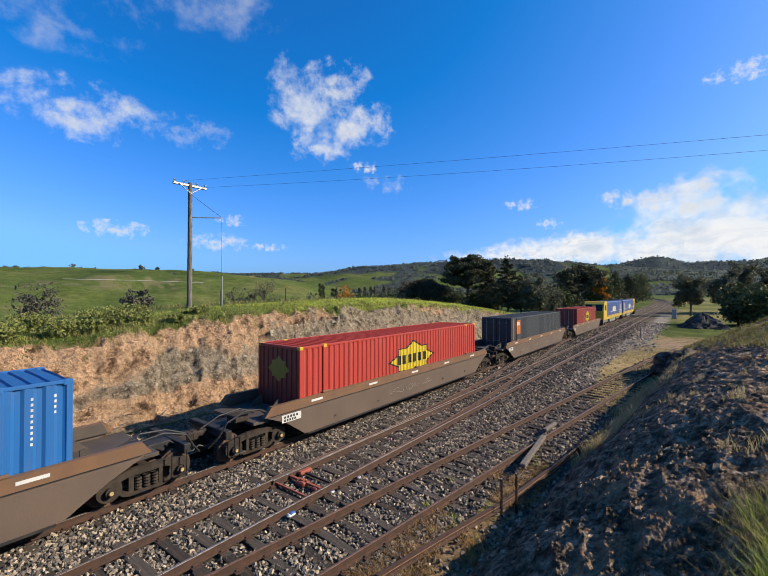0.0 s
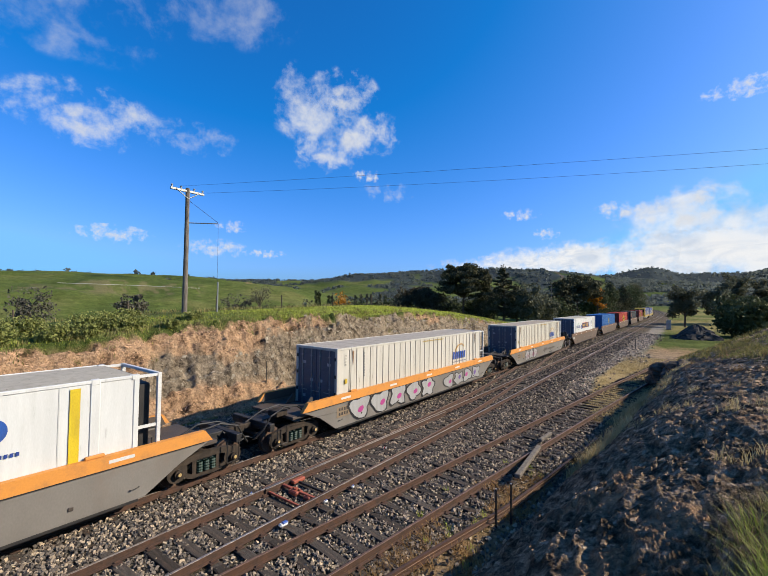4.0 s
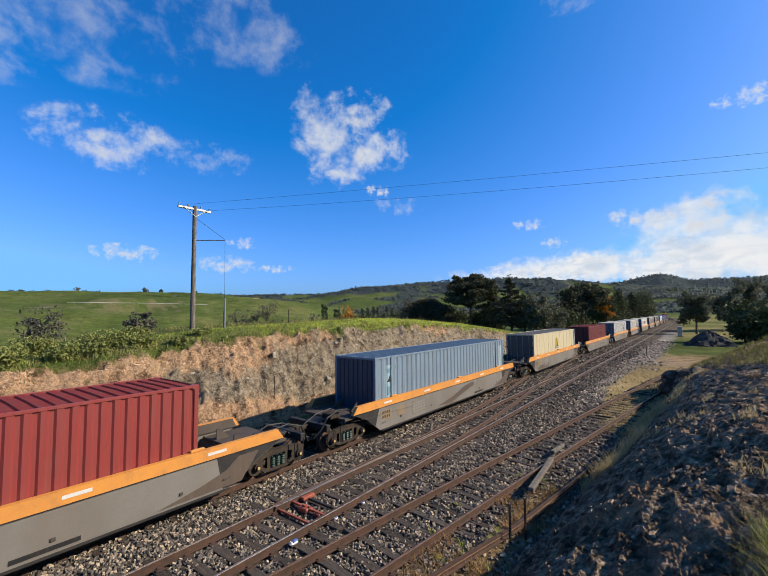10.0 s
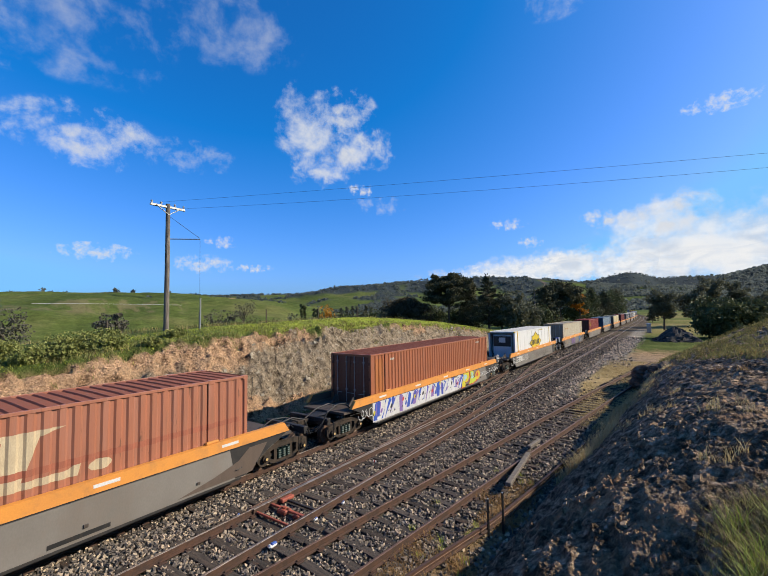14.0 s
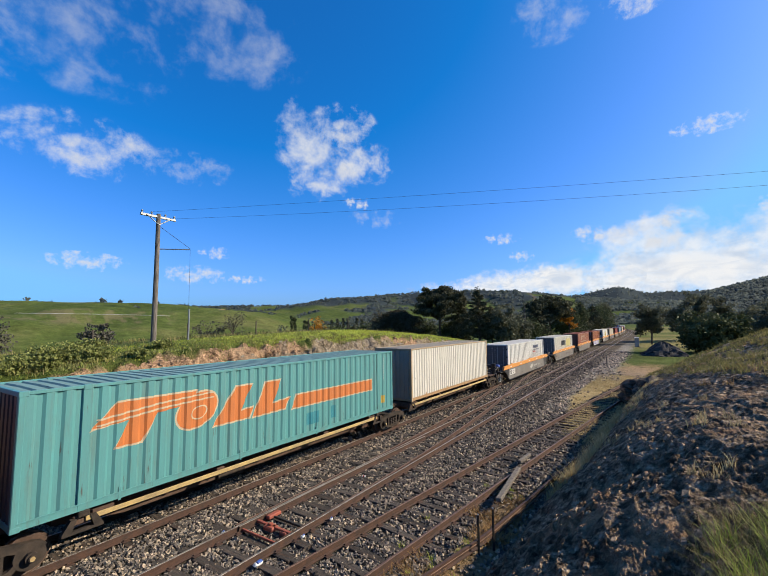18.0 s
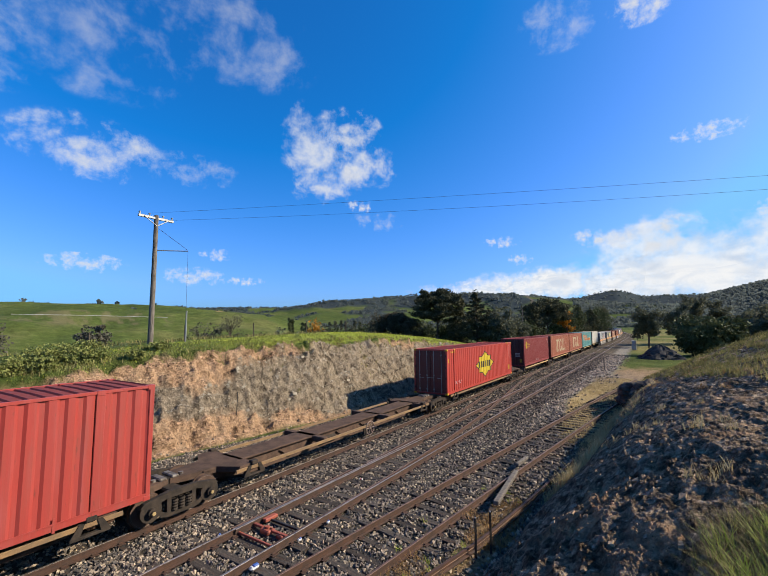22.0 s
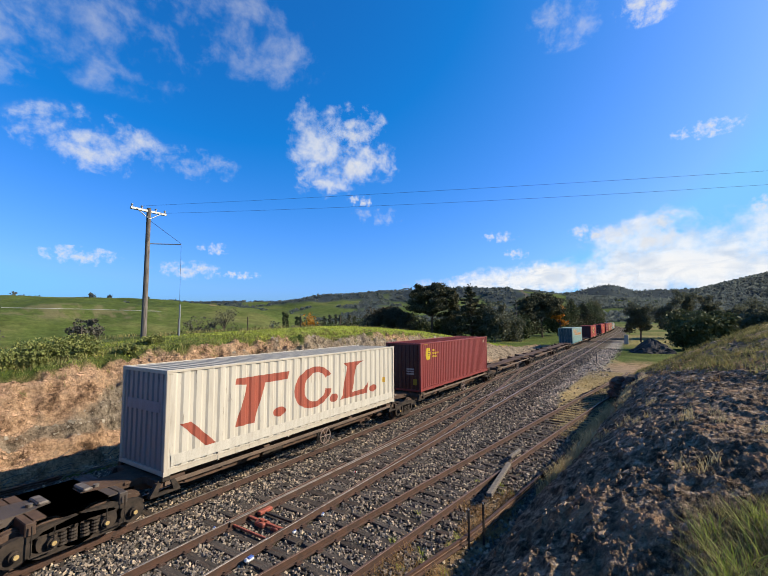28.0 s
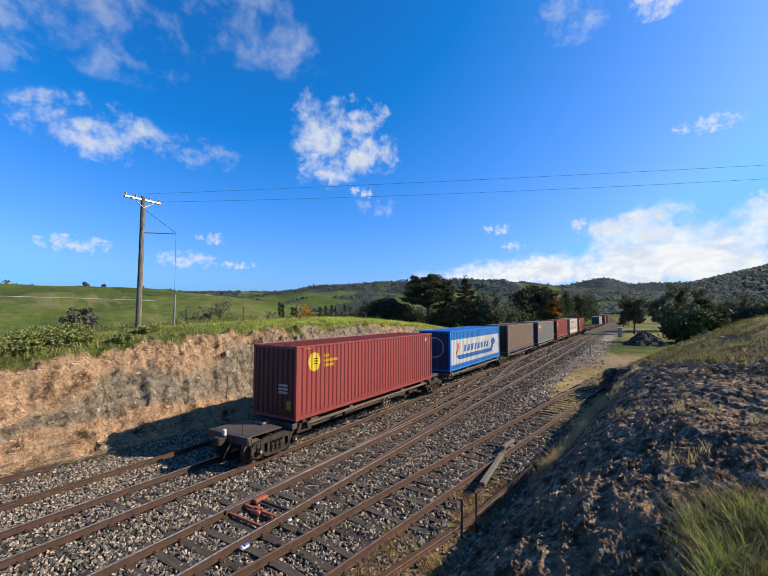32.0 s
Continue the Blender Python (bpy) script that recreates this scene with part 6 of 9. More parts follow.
FISH = [(3.25, 0.98), (3.45, 1.08), (3.62, 1.02), (3.75, 1.16), (4.05, 1.2), (4.0, 1.05), (4.2, 1.2), (4.58, 1.44), (4.42, 1.12), (4.65, 1.12), (4.5, 0.98), (4.72, 0.9), (4.48, 0.82), (4.6, 0.7), (4.35, 0.68), (4.38, 0.55), (4.1, 0.58), (3.95, 0.42), (3.6, 0.38), (3.5, 0.52), (3.6, 0.66), (3.36, 0.66), (3.22, 0.8)]
mark(wagons[14], [[(3.95 + (a - 3.95) * 1.07, 0.88 + (b_ - 0.88) * 1.09) for a, b_ in FISH]], (0.015, 0.02, 0.05), XG, "sprayed_outline")
mark(wagons[14], [FISH], (0.02, 0.20, 0.52), XG + 0.004, "sprayed_shape", "spiky blue sprayed shape")
mark(wagons[14], [ellipse(3.78, 0.82, 0.06, 0.22, 14, 0.1)], (0.01, 0.015, 0.04), XG + 0.008, "sprayed_dot")
ring_mark(wagons[14], ellipse(3.80, 0.84, 0.24, 0.28, 22), ellipse(3.80, 0.84, 0.215, 0.255, 22), (0.01, 0.015, 0.04), XG + 0.008, "sprayed_ring", "dark sprayed ring")
for k in (4.75, 5.0, 5.25, 5.5, 5.85):
    tag_squiggle(wagons[14], k, 0.75, 0.24, 0.32, (0.03, 0.03, 0.035), XG, 5, 0.012)
for k, w_ in ((-8.4, 1.2), (-6.2, 1.6), (-4.6, 1.2)):
    tag_squiggle(wagons[15], k, 0.5, w_, 0.75, WHT, XG, 8, 0.022)
for k in (-0.6, 0.4, 1.3, 2.2, 3.2, 4.1):
    tag_squiggle(wagons[15], k, 0.45, 1.0, 0.6, (0.07, 0.065, 0.06), XG, 7, 0.014)
tag_squiggle(wagons[15], 7.6, 0.75, 0.9, 0.4, (0.40, 0.30, 0.16), XG, 8, 0.016)
tag_squiggle(wagons[15], -2.2, 0.55, 1.6, 0.4, (0.30, 0.33, 0.30), XG, r=0.012)
wild_row(wagons[16], -7.4, 2.4, 0.33, 1.44, 15, ((0.03, 0.10, 0.50), (0.72, 0.72, 0.72), (0.26, 0.16, 0.44), (0.04, 0.09, 0.45), (0.70, 0.70, 0.70)), (0.70, 0.70, 0.69), XG, accents=((0.62, 0.55, 0.03), (0.26, 0.16, 0.44), (0.02, 0.02, 0.03), (0.62, 0.05, 0.03), (0.03, 0.10, 0.5)))
PIECE = ([(2.35, 0.33), (2.85, 0.33), (2.95, 0.58), (3.3, 0.62), (3.55, 0.86), (3.5, 1.14), (3.2, 1.32), (2.75, 1.34), (2.45, 1.2), (2.3, 0.8)],
         [(3.5, 0.40), (4.1, 0.36), (4.75, 0.48), (4.72, 0.74), (4.15, 0.68), (4.3, 1.02), (4.2, 1.32), (3.85, 1.40), (3.68, 1.16), (3.78, 0.84)],
         ellipse(5.0, 0.80, 0.44, 0.30, 18, 0.2))
for k, q in enumerate(PIECE):
    cy, cz = sum(p[0] for p in q) / len(q), sum(p[1] for p in q) / len(q)
    mark(wagons[16], [[(cy + (u - cy) * 1.16, max(0.29, cz + (v - cz) * 1.12)) for u, v in q]], (0.60, 0.05, 0.03), XG + 0.0008 * k, "sprayed_outline", "red sprayed outline")
    mark(wagons[16], [q], ((0.72, 0.62, 0.04), (0.55, 0.66, 0.06), (0.72, 0.50, 0.05))[k], XG + 0.004 + 0.0008 * k, "sprayed_shape", "fat yellow-green sprayed shape")
    mark(wagons[16], [[(cy + (u - cy) * 0.42 - 0.05, cz + (v - cz) * 0.42 + 0.06) for u, v in q]], ((0.38, 0.62, 0.66), (0.40, 0.64, 0.62), (0.62, 0.10, 0.04))[k], XG + 0.008 + 0.0008 * k, "sprayed_fill", "pale blue sprayed patch")
for k, w_, h_ in ((-8.3, 0.9, 0.5), (5.1, 0.6, 0.35), (5.7, 0.5, 0.3), (6.3, 0.6, 0.35), (7.0, 0.9, 0.5), (7.9, 0.9, 0.5), (8.5, 0.8, 0.6)):
    tag_squiggle(wagons[16], k, 0.6, w_, h_, WHT, XG, 7, 0.014)
for i in (9, 10, 11, 12, 13, 14, 17):
    mark(wagons[i], [[(5.0, 0.33), (7.4, 0.33), (8.0, 1.08), (7.3, 1.08), (6.9, 0.78), (6.1, 0.55)]], (0.125, 0.092, 0.072), XG - 0.010, "repaint_patch", "brown sweep of repainting at the end")
tag_squiggle(wagons[17], -6.6, 1.26, 1.4, 0.2, (0.08, 0.05, 0.03), XG + 0.03, r=0.02)
tag_squiggle(wagons[17], -3.8, 0.5, 1.4, 0.5, (0.06, 0.05, 0.04), XG, r=0.018)
tag_squiggle(wagons[2], -1.2, 0.55, 0.9, 0.3, (0.35, 0.32, 0.28), XG, r=0.008)

WB, WH = 0.45, 2.9
L48, L40 = 14.63, 12.19
RED, MAROON, RUSTOR, SLATE = (0.52, 0.046, 0.028), (0.30, 0.040, 0.034), (0.40, 0.125, 0.050), (0.062, 0.070, 0.080)
WHITEC, REEF, CREAMC, TEAL, BLUEC = (0.78, 0.79, 0.77), (0.80, 0.78, 0.72), (0.66, 0.57, 0.37), (0.11, 0.34, 0.33), (0.014, 0.15, 0.45)
FADEDORANGE = (0.42, 0.155, 0.085)
cast_y = {"castings": M_YELLOW}


def at_well(i):
    return WELL[i]


c = container(at_well(0), L40, WH, WB, (0.36, 0.045, 0.030), label="faded red corrugated container in a well wagon")
star_sign(c[0], 0.0, 2.2, 1.6, 0.8, c[1])
c = container(at_well(1), L48, WH, WB, SLATE, label="dark slate corrugated container with an orange emblem", end_c=(0.030, 0.034, 0.042), post_c=SLATE)
mark(c[0], [[(-6.2, 2.0), (-5.2, 2.0), (-5.2, 3.1), (-6.2, 3.1)]], ORANGEM, c[1], "emblem", "square orange emblem")
mark(c[0], bars(-6.1, -5.3, 2.7, 2.95, 3), WHITEM, c[1] + 0.004, "lettering")
mark(c[0], [rect(-6.9, -6.7, 1.6, 3.2)], (0.55, 0.17, 0.06), c[1], "painted_post", "orange painted post")
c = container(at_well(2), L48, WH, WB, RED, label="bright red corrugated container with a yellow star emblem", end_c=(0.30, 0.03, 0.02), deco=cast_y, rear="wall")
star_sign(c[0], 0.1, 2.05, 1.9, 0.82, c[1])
# End wall and its star are dimmer than the side's, shade put into the paint.
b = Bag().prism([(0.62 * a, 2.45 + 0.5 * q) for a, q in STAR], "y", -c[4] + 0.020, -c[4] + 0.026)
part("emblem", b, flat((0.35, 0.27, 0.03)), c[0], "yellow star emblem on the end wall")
c = container(at_well(3), L48, WH, WB, BLUEC, label="bright blue corrugated container with a yellow disc emblem", rear="wall", pitch=0.36)
mark(c[0], [ellipse(0.0, 2.32, 0.52, 0.50)], YEL, c[1], "emblem", "yellow disc emblem")
mark(c[0], [[(-0.12, 1.85), (0.36, 1.85), (0.34, 2.2), (0.12, 2.75), (-0.06, 2.75), (-0.04, 2.3)]], BLACKM, c[1] + 0.004, "emblem_shape", "black shape on the disc")
mark(c[0], [rect(-0.62, 0.62, 1.63, 1.86, 0)], WHITEM, c[1] + 0.004, "name_band", "white band with dark bars")
mark(c[0], bars(-0.56, 0.56, 1.67, 1.82, 9), BLUEM, c[1] + 0.008, "lettering")
id_bars(c[0], 6.6, c[3], c[1])
id_bars(c[0], 7.0, c[3], c[1], WHITEM, 4)


def ribbon_box(i, label, green=False):
    c = container(at_well(i), 14.0, WH, WB, WHITEC, "smooth", label=label, end_c=(0.10, 0.11, 0.17), roof_c=(0.50, 0.46, 0.38), deco={"nose": True}, wear=0.12)
    mark(c[0], [[(-2.85, 1.85), (-2.55, 2.1), (-2.8, 2.38), (-2.1, 2.4), (-2.1, 1.9)], [(2.0, 1.95), (2.85, 2.0), (2.6, 2.2), (2.82, 2.42), (2.0, 2.45)]], (0.03, 0.13, 0.50), c[1], "ribbon_end", "blue ribbon end")
    mark(c[0], [rect(-2.22, 2.25, 1.97, 2.68)], (0.72, 0.22, 0.03), c[1] + 0.004, "ribbon_edge", "orange ribbon edge")
    mark(c[0], [rect(-2.16, 2.19, 2.02, 2.63)], (0.025, 0.035, 0.12), c[1] + 0.008, "ribbon", "dark blue ribbon")
    mark(c[0], bars(-1.95, -0.2, 2.16, 2.5, 7) + bars(0.05, 2.0, 2.16, 2.5, 9), (0.72, 0.42, 0.10), c[1] + 0.012, "lettering", "yellow bars for lettering")
    o, q = ellipse(-4.6, 2.26, 0.46, 0.44), ellipse(-4.6, 2.26, 0.42, 0.40)
    ring_mark(c[0], o, q, (0.10, 0.42, 0.24), c[1], "emblem_ring", "green ring emblem")
    mark(c[0], [[(-5.6, 2.12), (-3.6, 2.12), (-3.5, 2.26), (-3.6, 2.4), (-5.6, 2.4)]], (0.03, 0.09, 0.30), c[1] + 0.004, "name_band", "blue band")
    mark(c[0], bars(-5.45, -3.75, 2.18, 2.34, 14), WHITEM, c[1] + 0.008, "lettering")
    mark(c[0], [ellipse(4.22, 2.55, 0.30, 0.28)], (0.02, 0.10, 0.42), c[1], "emblem", "blue round emblem")
    mark(c[0], [ellipse(4.22, 2.52, 0.14, 0.2)], (0.55, 0.58, 0.05), c[1] + 0.004, "emblem_leaf", "yellow-green leaf shape")
    mark(c[0], bars(3.75, 4.75, 1.98, 2.06, 11), BLUEM, c[1], "lettering")
    mark(c[0], [rect(5.55, 5.75, 1.5, 3.2)], YEL, c[1], "yellow_band", "yellow upright band")
    mark(c[0], bars(-0.8, 1.0, 3.12, 3.19, 30), (0.35, 0.28, 0.03), c[1], "notice_strip")
    return c


ribbon_box(4, "smooth white refrigerated container with a blue ribbon sign")


def reefer_box(i, label, c=REEF, roof=(0.50, 0.45, 0.38), faded=False):
    c = container(at_well(i), 14.0, WH, WB, c, "reefer", label=label, end_c=(0.10, 0.11, 0.15), roof_c=roof, deco={"nose": True}, wear=0.3)
    mark(c[0], bars(2.95, 4.7, 1.85, 2.28, 6, 0.16, 0.55), (0.03, 0.10, 0.42), c[1] + 0.02, "lettering", "blue bars for lettering")
    ring_mark(c[0], ellipse(3.9, 2.3, 0.62, 0.44, 26, 0.25), ellipse(3.93, 2.27, 0.56, 0.40, 26, 0.25), (0.62, 0.36, 0.10), c[1] + 0.016, "swoosh", "orange oval line behind the lettering", 2, 22)
    mark(c[0], bars(2.95, 4.75, 1.66, 1.73, 16), (0.25, 0.27, 0.33), c[1] + 0.02, "small_lettering")
    id_bars(c[0], -5.3, c[3], c[1] + 0.02, (0.10, 0.10, 0.12), 9)
    id_bars(c[0], -6.5, c[3], c[1] + 0.02, (0.10, 0.10, 0.12), 4)
    mark(c[0], bars(-0.5, 1.8, 3.14, 3.2, 30), (0.55, 0.38, 0.05), c[1] + 0.02, "notice_strip")
    mark(c[0], [rect(-6.55, -6.4, 1.9, 2.1)], (0.60, 0.42, 0.03), c[1] + 0.02, "yellow_label")
    for k in (-6.05, 6.05):
        mark(c[0], [[(k - 0.05, 3.2), (k + 0.06, 3.2), (k + 0.03, 2.75), (k, 2.6), (k - 0.03, 2.9)]], (0.30, 0.17, 0.09), c[1] + 0.018, "rust_stain", "rust stain under a lifting point")
    for z, x_ in ((1.2, -0.7), (1.9, -0.25), (1.9, 0.3), (2.6, 0.75), (2.6, -0.7)):
        part("door_notice", Bag().box(x_ - 0.09, x_ + 0.09, -c[4] + 0.018, -c[4] + 0.026, z, z + 0.12), flat((0.50, 0.50, 0.50)), c[0])
    return c


reefer_box(5, "cream ribbed refrigerated container with blue lettering", (0.68, 0.64, 0.54), (0.46, 0.39, 0.31))
reefer_box(6, "cream ribbed refrigerated container with rust streaks", (0.70, 0.66, 0.57))
ribbon_box(7, "smooth white refrigerated container with an orange-edged sign")
reefer_box(8, "white ribbed refrigerated container, stained roof")
reefer_box(9, "white ribbed refrigerated container, rusty lifting points", (0.70, 0.69, 0.65))
c = container(at_well(10), L40, WH, WB, (0.20, 0.028, 0.030), label="dark maroon corrugated container in a well wagon", end_c=(0.09, 0.012, 0.012), rear="wall")
mark(c[0], [rect(-4.75, -4.65, 1.8, 1.98)], (0.6, 0.45, 0.05), c[1], "yellow_label")
mark(c[0], bars(-5.1, -4.6, 3.2, 3.26, 4), (0.65, 0.42, 0.03), c[1], "hazard_stripe")
c = container(at_well(11), 14.0, WH, WB, CREAMC, "smooth", label="cream panelled container with a dark grey roof", end_c=(0.11, 0.10, 0.09), roof_c=(0.10, 0.10, 0.105), deco={"nose": True})
mark(c[0], [ellipse(0.07, 2.28, 0.52, 0.48)], YEL, c[1], "emblem", "yellow disc emblem")
mark(c[0], [[(-0.1, 1.85), (0.4, 1.85), (0.38, 2.25), (0.16, 2.72), (0.0, 2.72), (0.02, 2.3)]], BLACKM, c[1] + 0.004, "emblem_shape", "black shape on the disc")
mark(c[0], [rect(-0.52, 0.66, 1.72, 1.93)], (0.10, 0.12, 0.16), c[1] + 0.006, "name_band", "dark band with pale bars")
mark(c[0], bars(-0.46, 0.6, 1.76, 1.89, 9), WHITEM, c[1] + 0.010, "lettering")
c = container(at_well(12), L48, WH, WB, (0.21, 0.29, 0.37), label="weathered blue-grey corrugated container", end_c=(0.03, 0.06, 0.10), roof_c=(0.10, 0.17, 0.26), wear=0.5, pitch=0.40, rear="wall")
mark(c[0], [rect(-6.5, -6.1, 1.5, 2.95)], (0.40, 0.55, 0.60), c[1], "notice", "pale blue notice panel")
mark(c[0], [[(-6.45, 2.2), (-6.15, 2.2), (-6.25, 2.5)]], BLACKM, c[1] + 0.004, "notice_shape")
mark(c[0], bars(-6.45, -6.15, 1.6, 2.0, 4) + bars(-6.45, -6.15, 2.6, 2.8, 4), (0.15, 0.3, 0.4), c[1] + 0.004, "notice_strip")
mark(c[0], [rect(6.5, 6.9, 1.5, 2.95)], (0.45, 0.56, 0.60), c[1], "notice", "pale blue notice panel")
id_bars(c[0], 5.6, c[3], c[1], (0.55, 0.6, 0.62), 7)
c = container(at_well(13), L40, WH, WB, MAROON, label="maroon corrugated container with a yellow disc emblem", end_c=(0.09, 0.013, 0.012), rear="wall")
disc_mark(c[0], -5.0, 2.55, 0.38, c[1])
mark(c[0], bars(-4.4, -4.05, 2.7, 2.82, 4) + bars(-4.4, -3.5, 2.5, 2.62, 10) + bars(-4.4, -3.75, 2.3, 2.42, 7), YEL, c[1], "lettering", "yellow bars for lettering")
mark(c[0], bars(-5.6, -5.0, 3.18, 3.24, 4), YEL, c[1], "hazard_stripe")
c = container(at_well(14), L48, WH, WB, (0.62, 0.55, 0.41), label="cream corrugated container with a faded name", end_c=(0.33, 0.28, 0.20), post_c=(0.55, 0.40, 0.24), roof_c=(0.50, 0.43, 0.32), pitch=0.42, wear=0.35)
mark(c[0], bars(-5.8, -5.2, 2.85, 3.02, 4) + bars(-5.8, -4.0, 2.55, 2.75, 10), (0.55, 0.32, 0.14), c[1], "lettering", "faded orange bars for lettering")
c = container(at_well(15), 14.0, WH, WB, (0.78, 0.79, 0.78), "smooth", label="smooth white refrigerated container with a yellow star", end_c=(0.60, 0.62, 0.63), roof_c=(0.62, 0.60, 0.56), deco={"band": (0.72, 0.48, 0.02), "castings": M_YELLOW}, rear="unit", wear=0.08)
star_sign(c[0], 0.0, 2.0, 2.08, 0.98, c[1])
mark(c[0], bars(1.4, 3.1, 3.12, 3.19, 24), (0.60, 0.45, 0.03), c[1], "notice_strip")
mark(c[0], [[(-6.15, 2.75), (-5.95, 2.75), (-6.05, 2.95)]], (0.6, 0.05, 0.03), c[1] + 0.006, "warning_sign")
c = container(at_well(16), L48, WH, WB, RUSTOR, label="rusty orange corrugated container with dark dents", end_c=(0.17, 0.045, 0.02), roof_c=(0.27, 0.085, 0.05), wear=0.35)
mark(c[0], [rect(-6.95, -6.3, 1.45, 3.1)], (0.45, 0.15, 0.04), c[1] + 0.002, "repaired_panel", "plain repaired panel")
mark(c[0], [rect(-5.7, -5.3, 2.95, 3.05), rect(5.2, 5.8, 3.0, 3.1)], (0.55, 0.5, 0.42), c[1], "number_panel")
c = container(at_well(17), L48, WH, WB, FADEDORANGE, label="faded orange container with cream lettering shapes", end_c=(0.17, 0.05, 0.03), roof_c=(0.33, 0.11, 0.065), wear=0.4, rear="wall")
slab_word(c[0], -3.8, 3.1, 1.7, 2.88, c[1], (0.62, 0.50, 0.32))
mark(c[0], [rect(-7.0, 7.0, 1.95, 2.10)], (0.40, 0.13, 0.075), c[1] + 0.004, "side_rail", "faded orange rail along the side")
id_bars(c[0], -6.55, c[3] - 0.1, c[1], CREAM, 8)
c = container(at_well(18), 14.0, WH, WB, (0.70, 0.67, 0.57), "reefer", label="cream ribbed refrigerated container with black lettering", end_c=(0.12, 0.12, 0.13), roof_c=(0.55, 0.52, 0.46), deco={"nose": True})
mark(c[0], bars(-2.2, 1.2, 2.05, 2.75, 7, 0.1), (0.03, 0.03, 0.035), c[1] + 0.02, "lettering", "black bars for lettering")
mark(c[0], [rect(1.6, 5.2, 1.8, 2.9)], (0.62, 0.52, 0.20), c[1] + 0.019, "yellow_block", "faded yellow block")
c = container(at_well(19), 14.0, WH, WB, (0.72, 0.71, 0.66), "reefer", label="white ribbed refrigerated container with a red swoosh", end_c=(0.12, 0.12, 0.13), roof_c=(0.62, 0.60, 0.55), deco={"nose": True})
mark(c[0], bars(2.4, 4.7, 2.55, 2.88, 6, 0.15), (0.13, 0.15, 0.24), c[1] + 0.02, "lettering", "dark bars for lettering")
mark(c[0], bars(2.4, 5.2, 2.33, 2.46, 18, 0.1), (0.2, 0.2, 0.25), c[1] + 0.02, "small_lettering")
mark(c[0], [[(2.0, 2.4), (2.2, 2.16), (3.6, 2.14), (3.6, 2.2), (2.4, 2.26)]], (0.5, 0.06, 0.05), c[1] + 0.02, "swoosh", "red swoosh")

# flat wagons
M_DULLEDGE = surf("dull_brown_edge_paint", (0.20, 0.13, 0.085), (0.13, 0.09, 0.062), 3, 0.7, 0, 0.1, 40, (1, 1, 1), (0.05, 0.04, 0.03), 0.5, 2.0)
FB, FH = 1.075, 2.88
for s, half, fe, rb, wl in ((319.35, 7.55, True, False, False), (304.0, 7.55, False, False, False), (288.7, 7.55, False, False, False), (273.6, 7.6, False, False, False), (258.5, 7.5, False, True, False)):
    flat_wagon(s, half, "rusty skeletal container wagon with a yellow edge", True, rb, fe, wl, edge=M_CREAMSTRIP)
for k, s in enumerate((240.2, 223.6, 206.9, 190.3, 173.7)):
    flat_wagon(s, 8.3, "brown skeletal container wagon with long side strips" if k in (0, 2, 4) else "empty brown skeletal container wagon", True, k == 4, k == 0, k in (1, 3), edge=M_OCHRESTRIP, deck=0.85)
for k, s in enumerate((155.6, 140.3, 125.1, 109.85, 94.6)):
    flat_wagon(s, 7.62, "empty brown skeletal container wagon" if k < 3 else "brown skeletal container wagon", True, k == 4, k == 0, True, edge=M_DULLEDGE)
for k, s in enumerate((78.7, 63.4, 48.15, 32.9, 17.65)):
    flat_wagon(s, 7.63 if k < 4 else 6.9, "brown skeletal container wagon with a pale edge strip", True, k == 4, k == 0, k in (0, 2, 4), edge=M_DULLEDGE, spine_c=M_DARKEND)

c = container(319.35, L40, FH, FB, (0.82, 0.77, 0.65), label="dirty white corrugated container with rusty rails", end_c=(0.42, 0.37, 0.29), post_c=(0.50, 0.36, 0.20), roof_c=(0.50, 0.43, 0.32), rail_c=(0.50, 0.30, 0.14), wear=0.45, rear="wall", pitch=0.30)
c = container(304.0, L48, FH, FB, TEAL, label="scratched teal corrugated container with an orange sign", end_c=(0.03, 0.05, 0.07), roof_c=(0.22, 0.38, 0.37), wear=0.45, rear="wall", pitch=0.36)


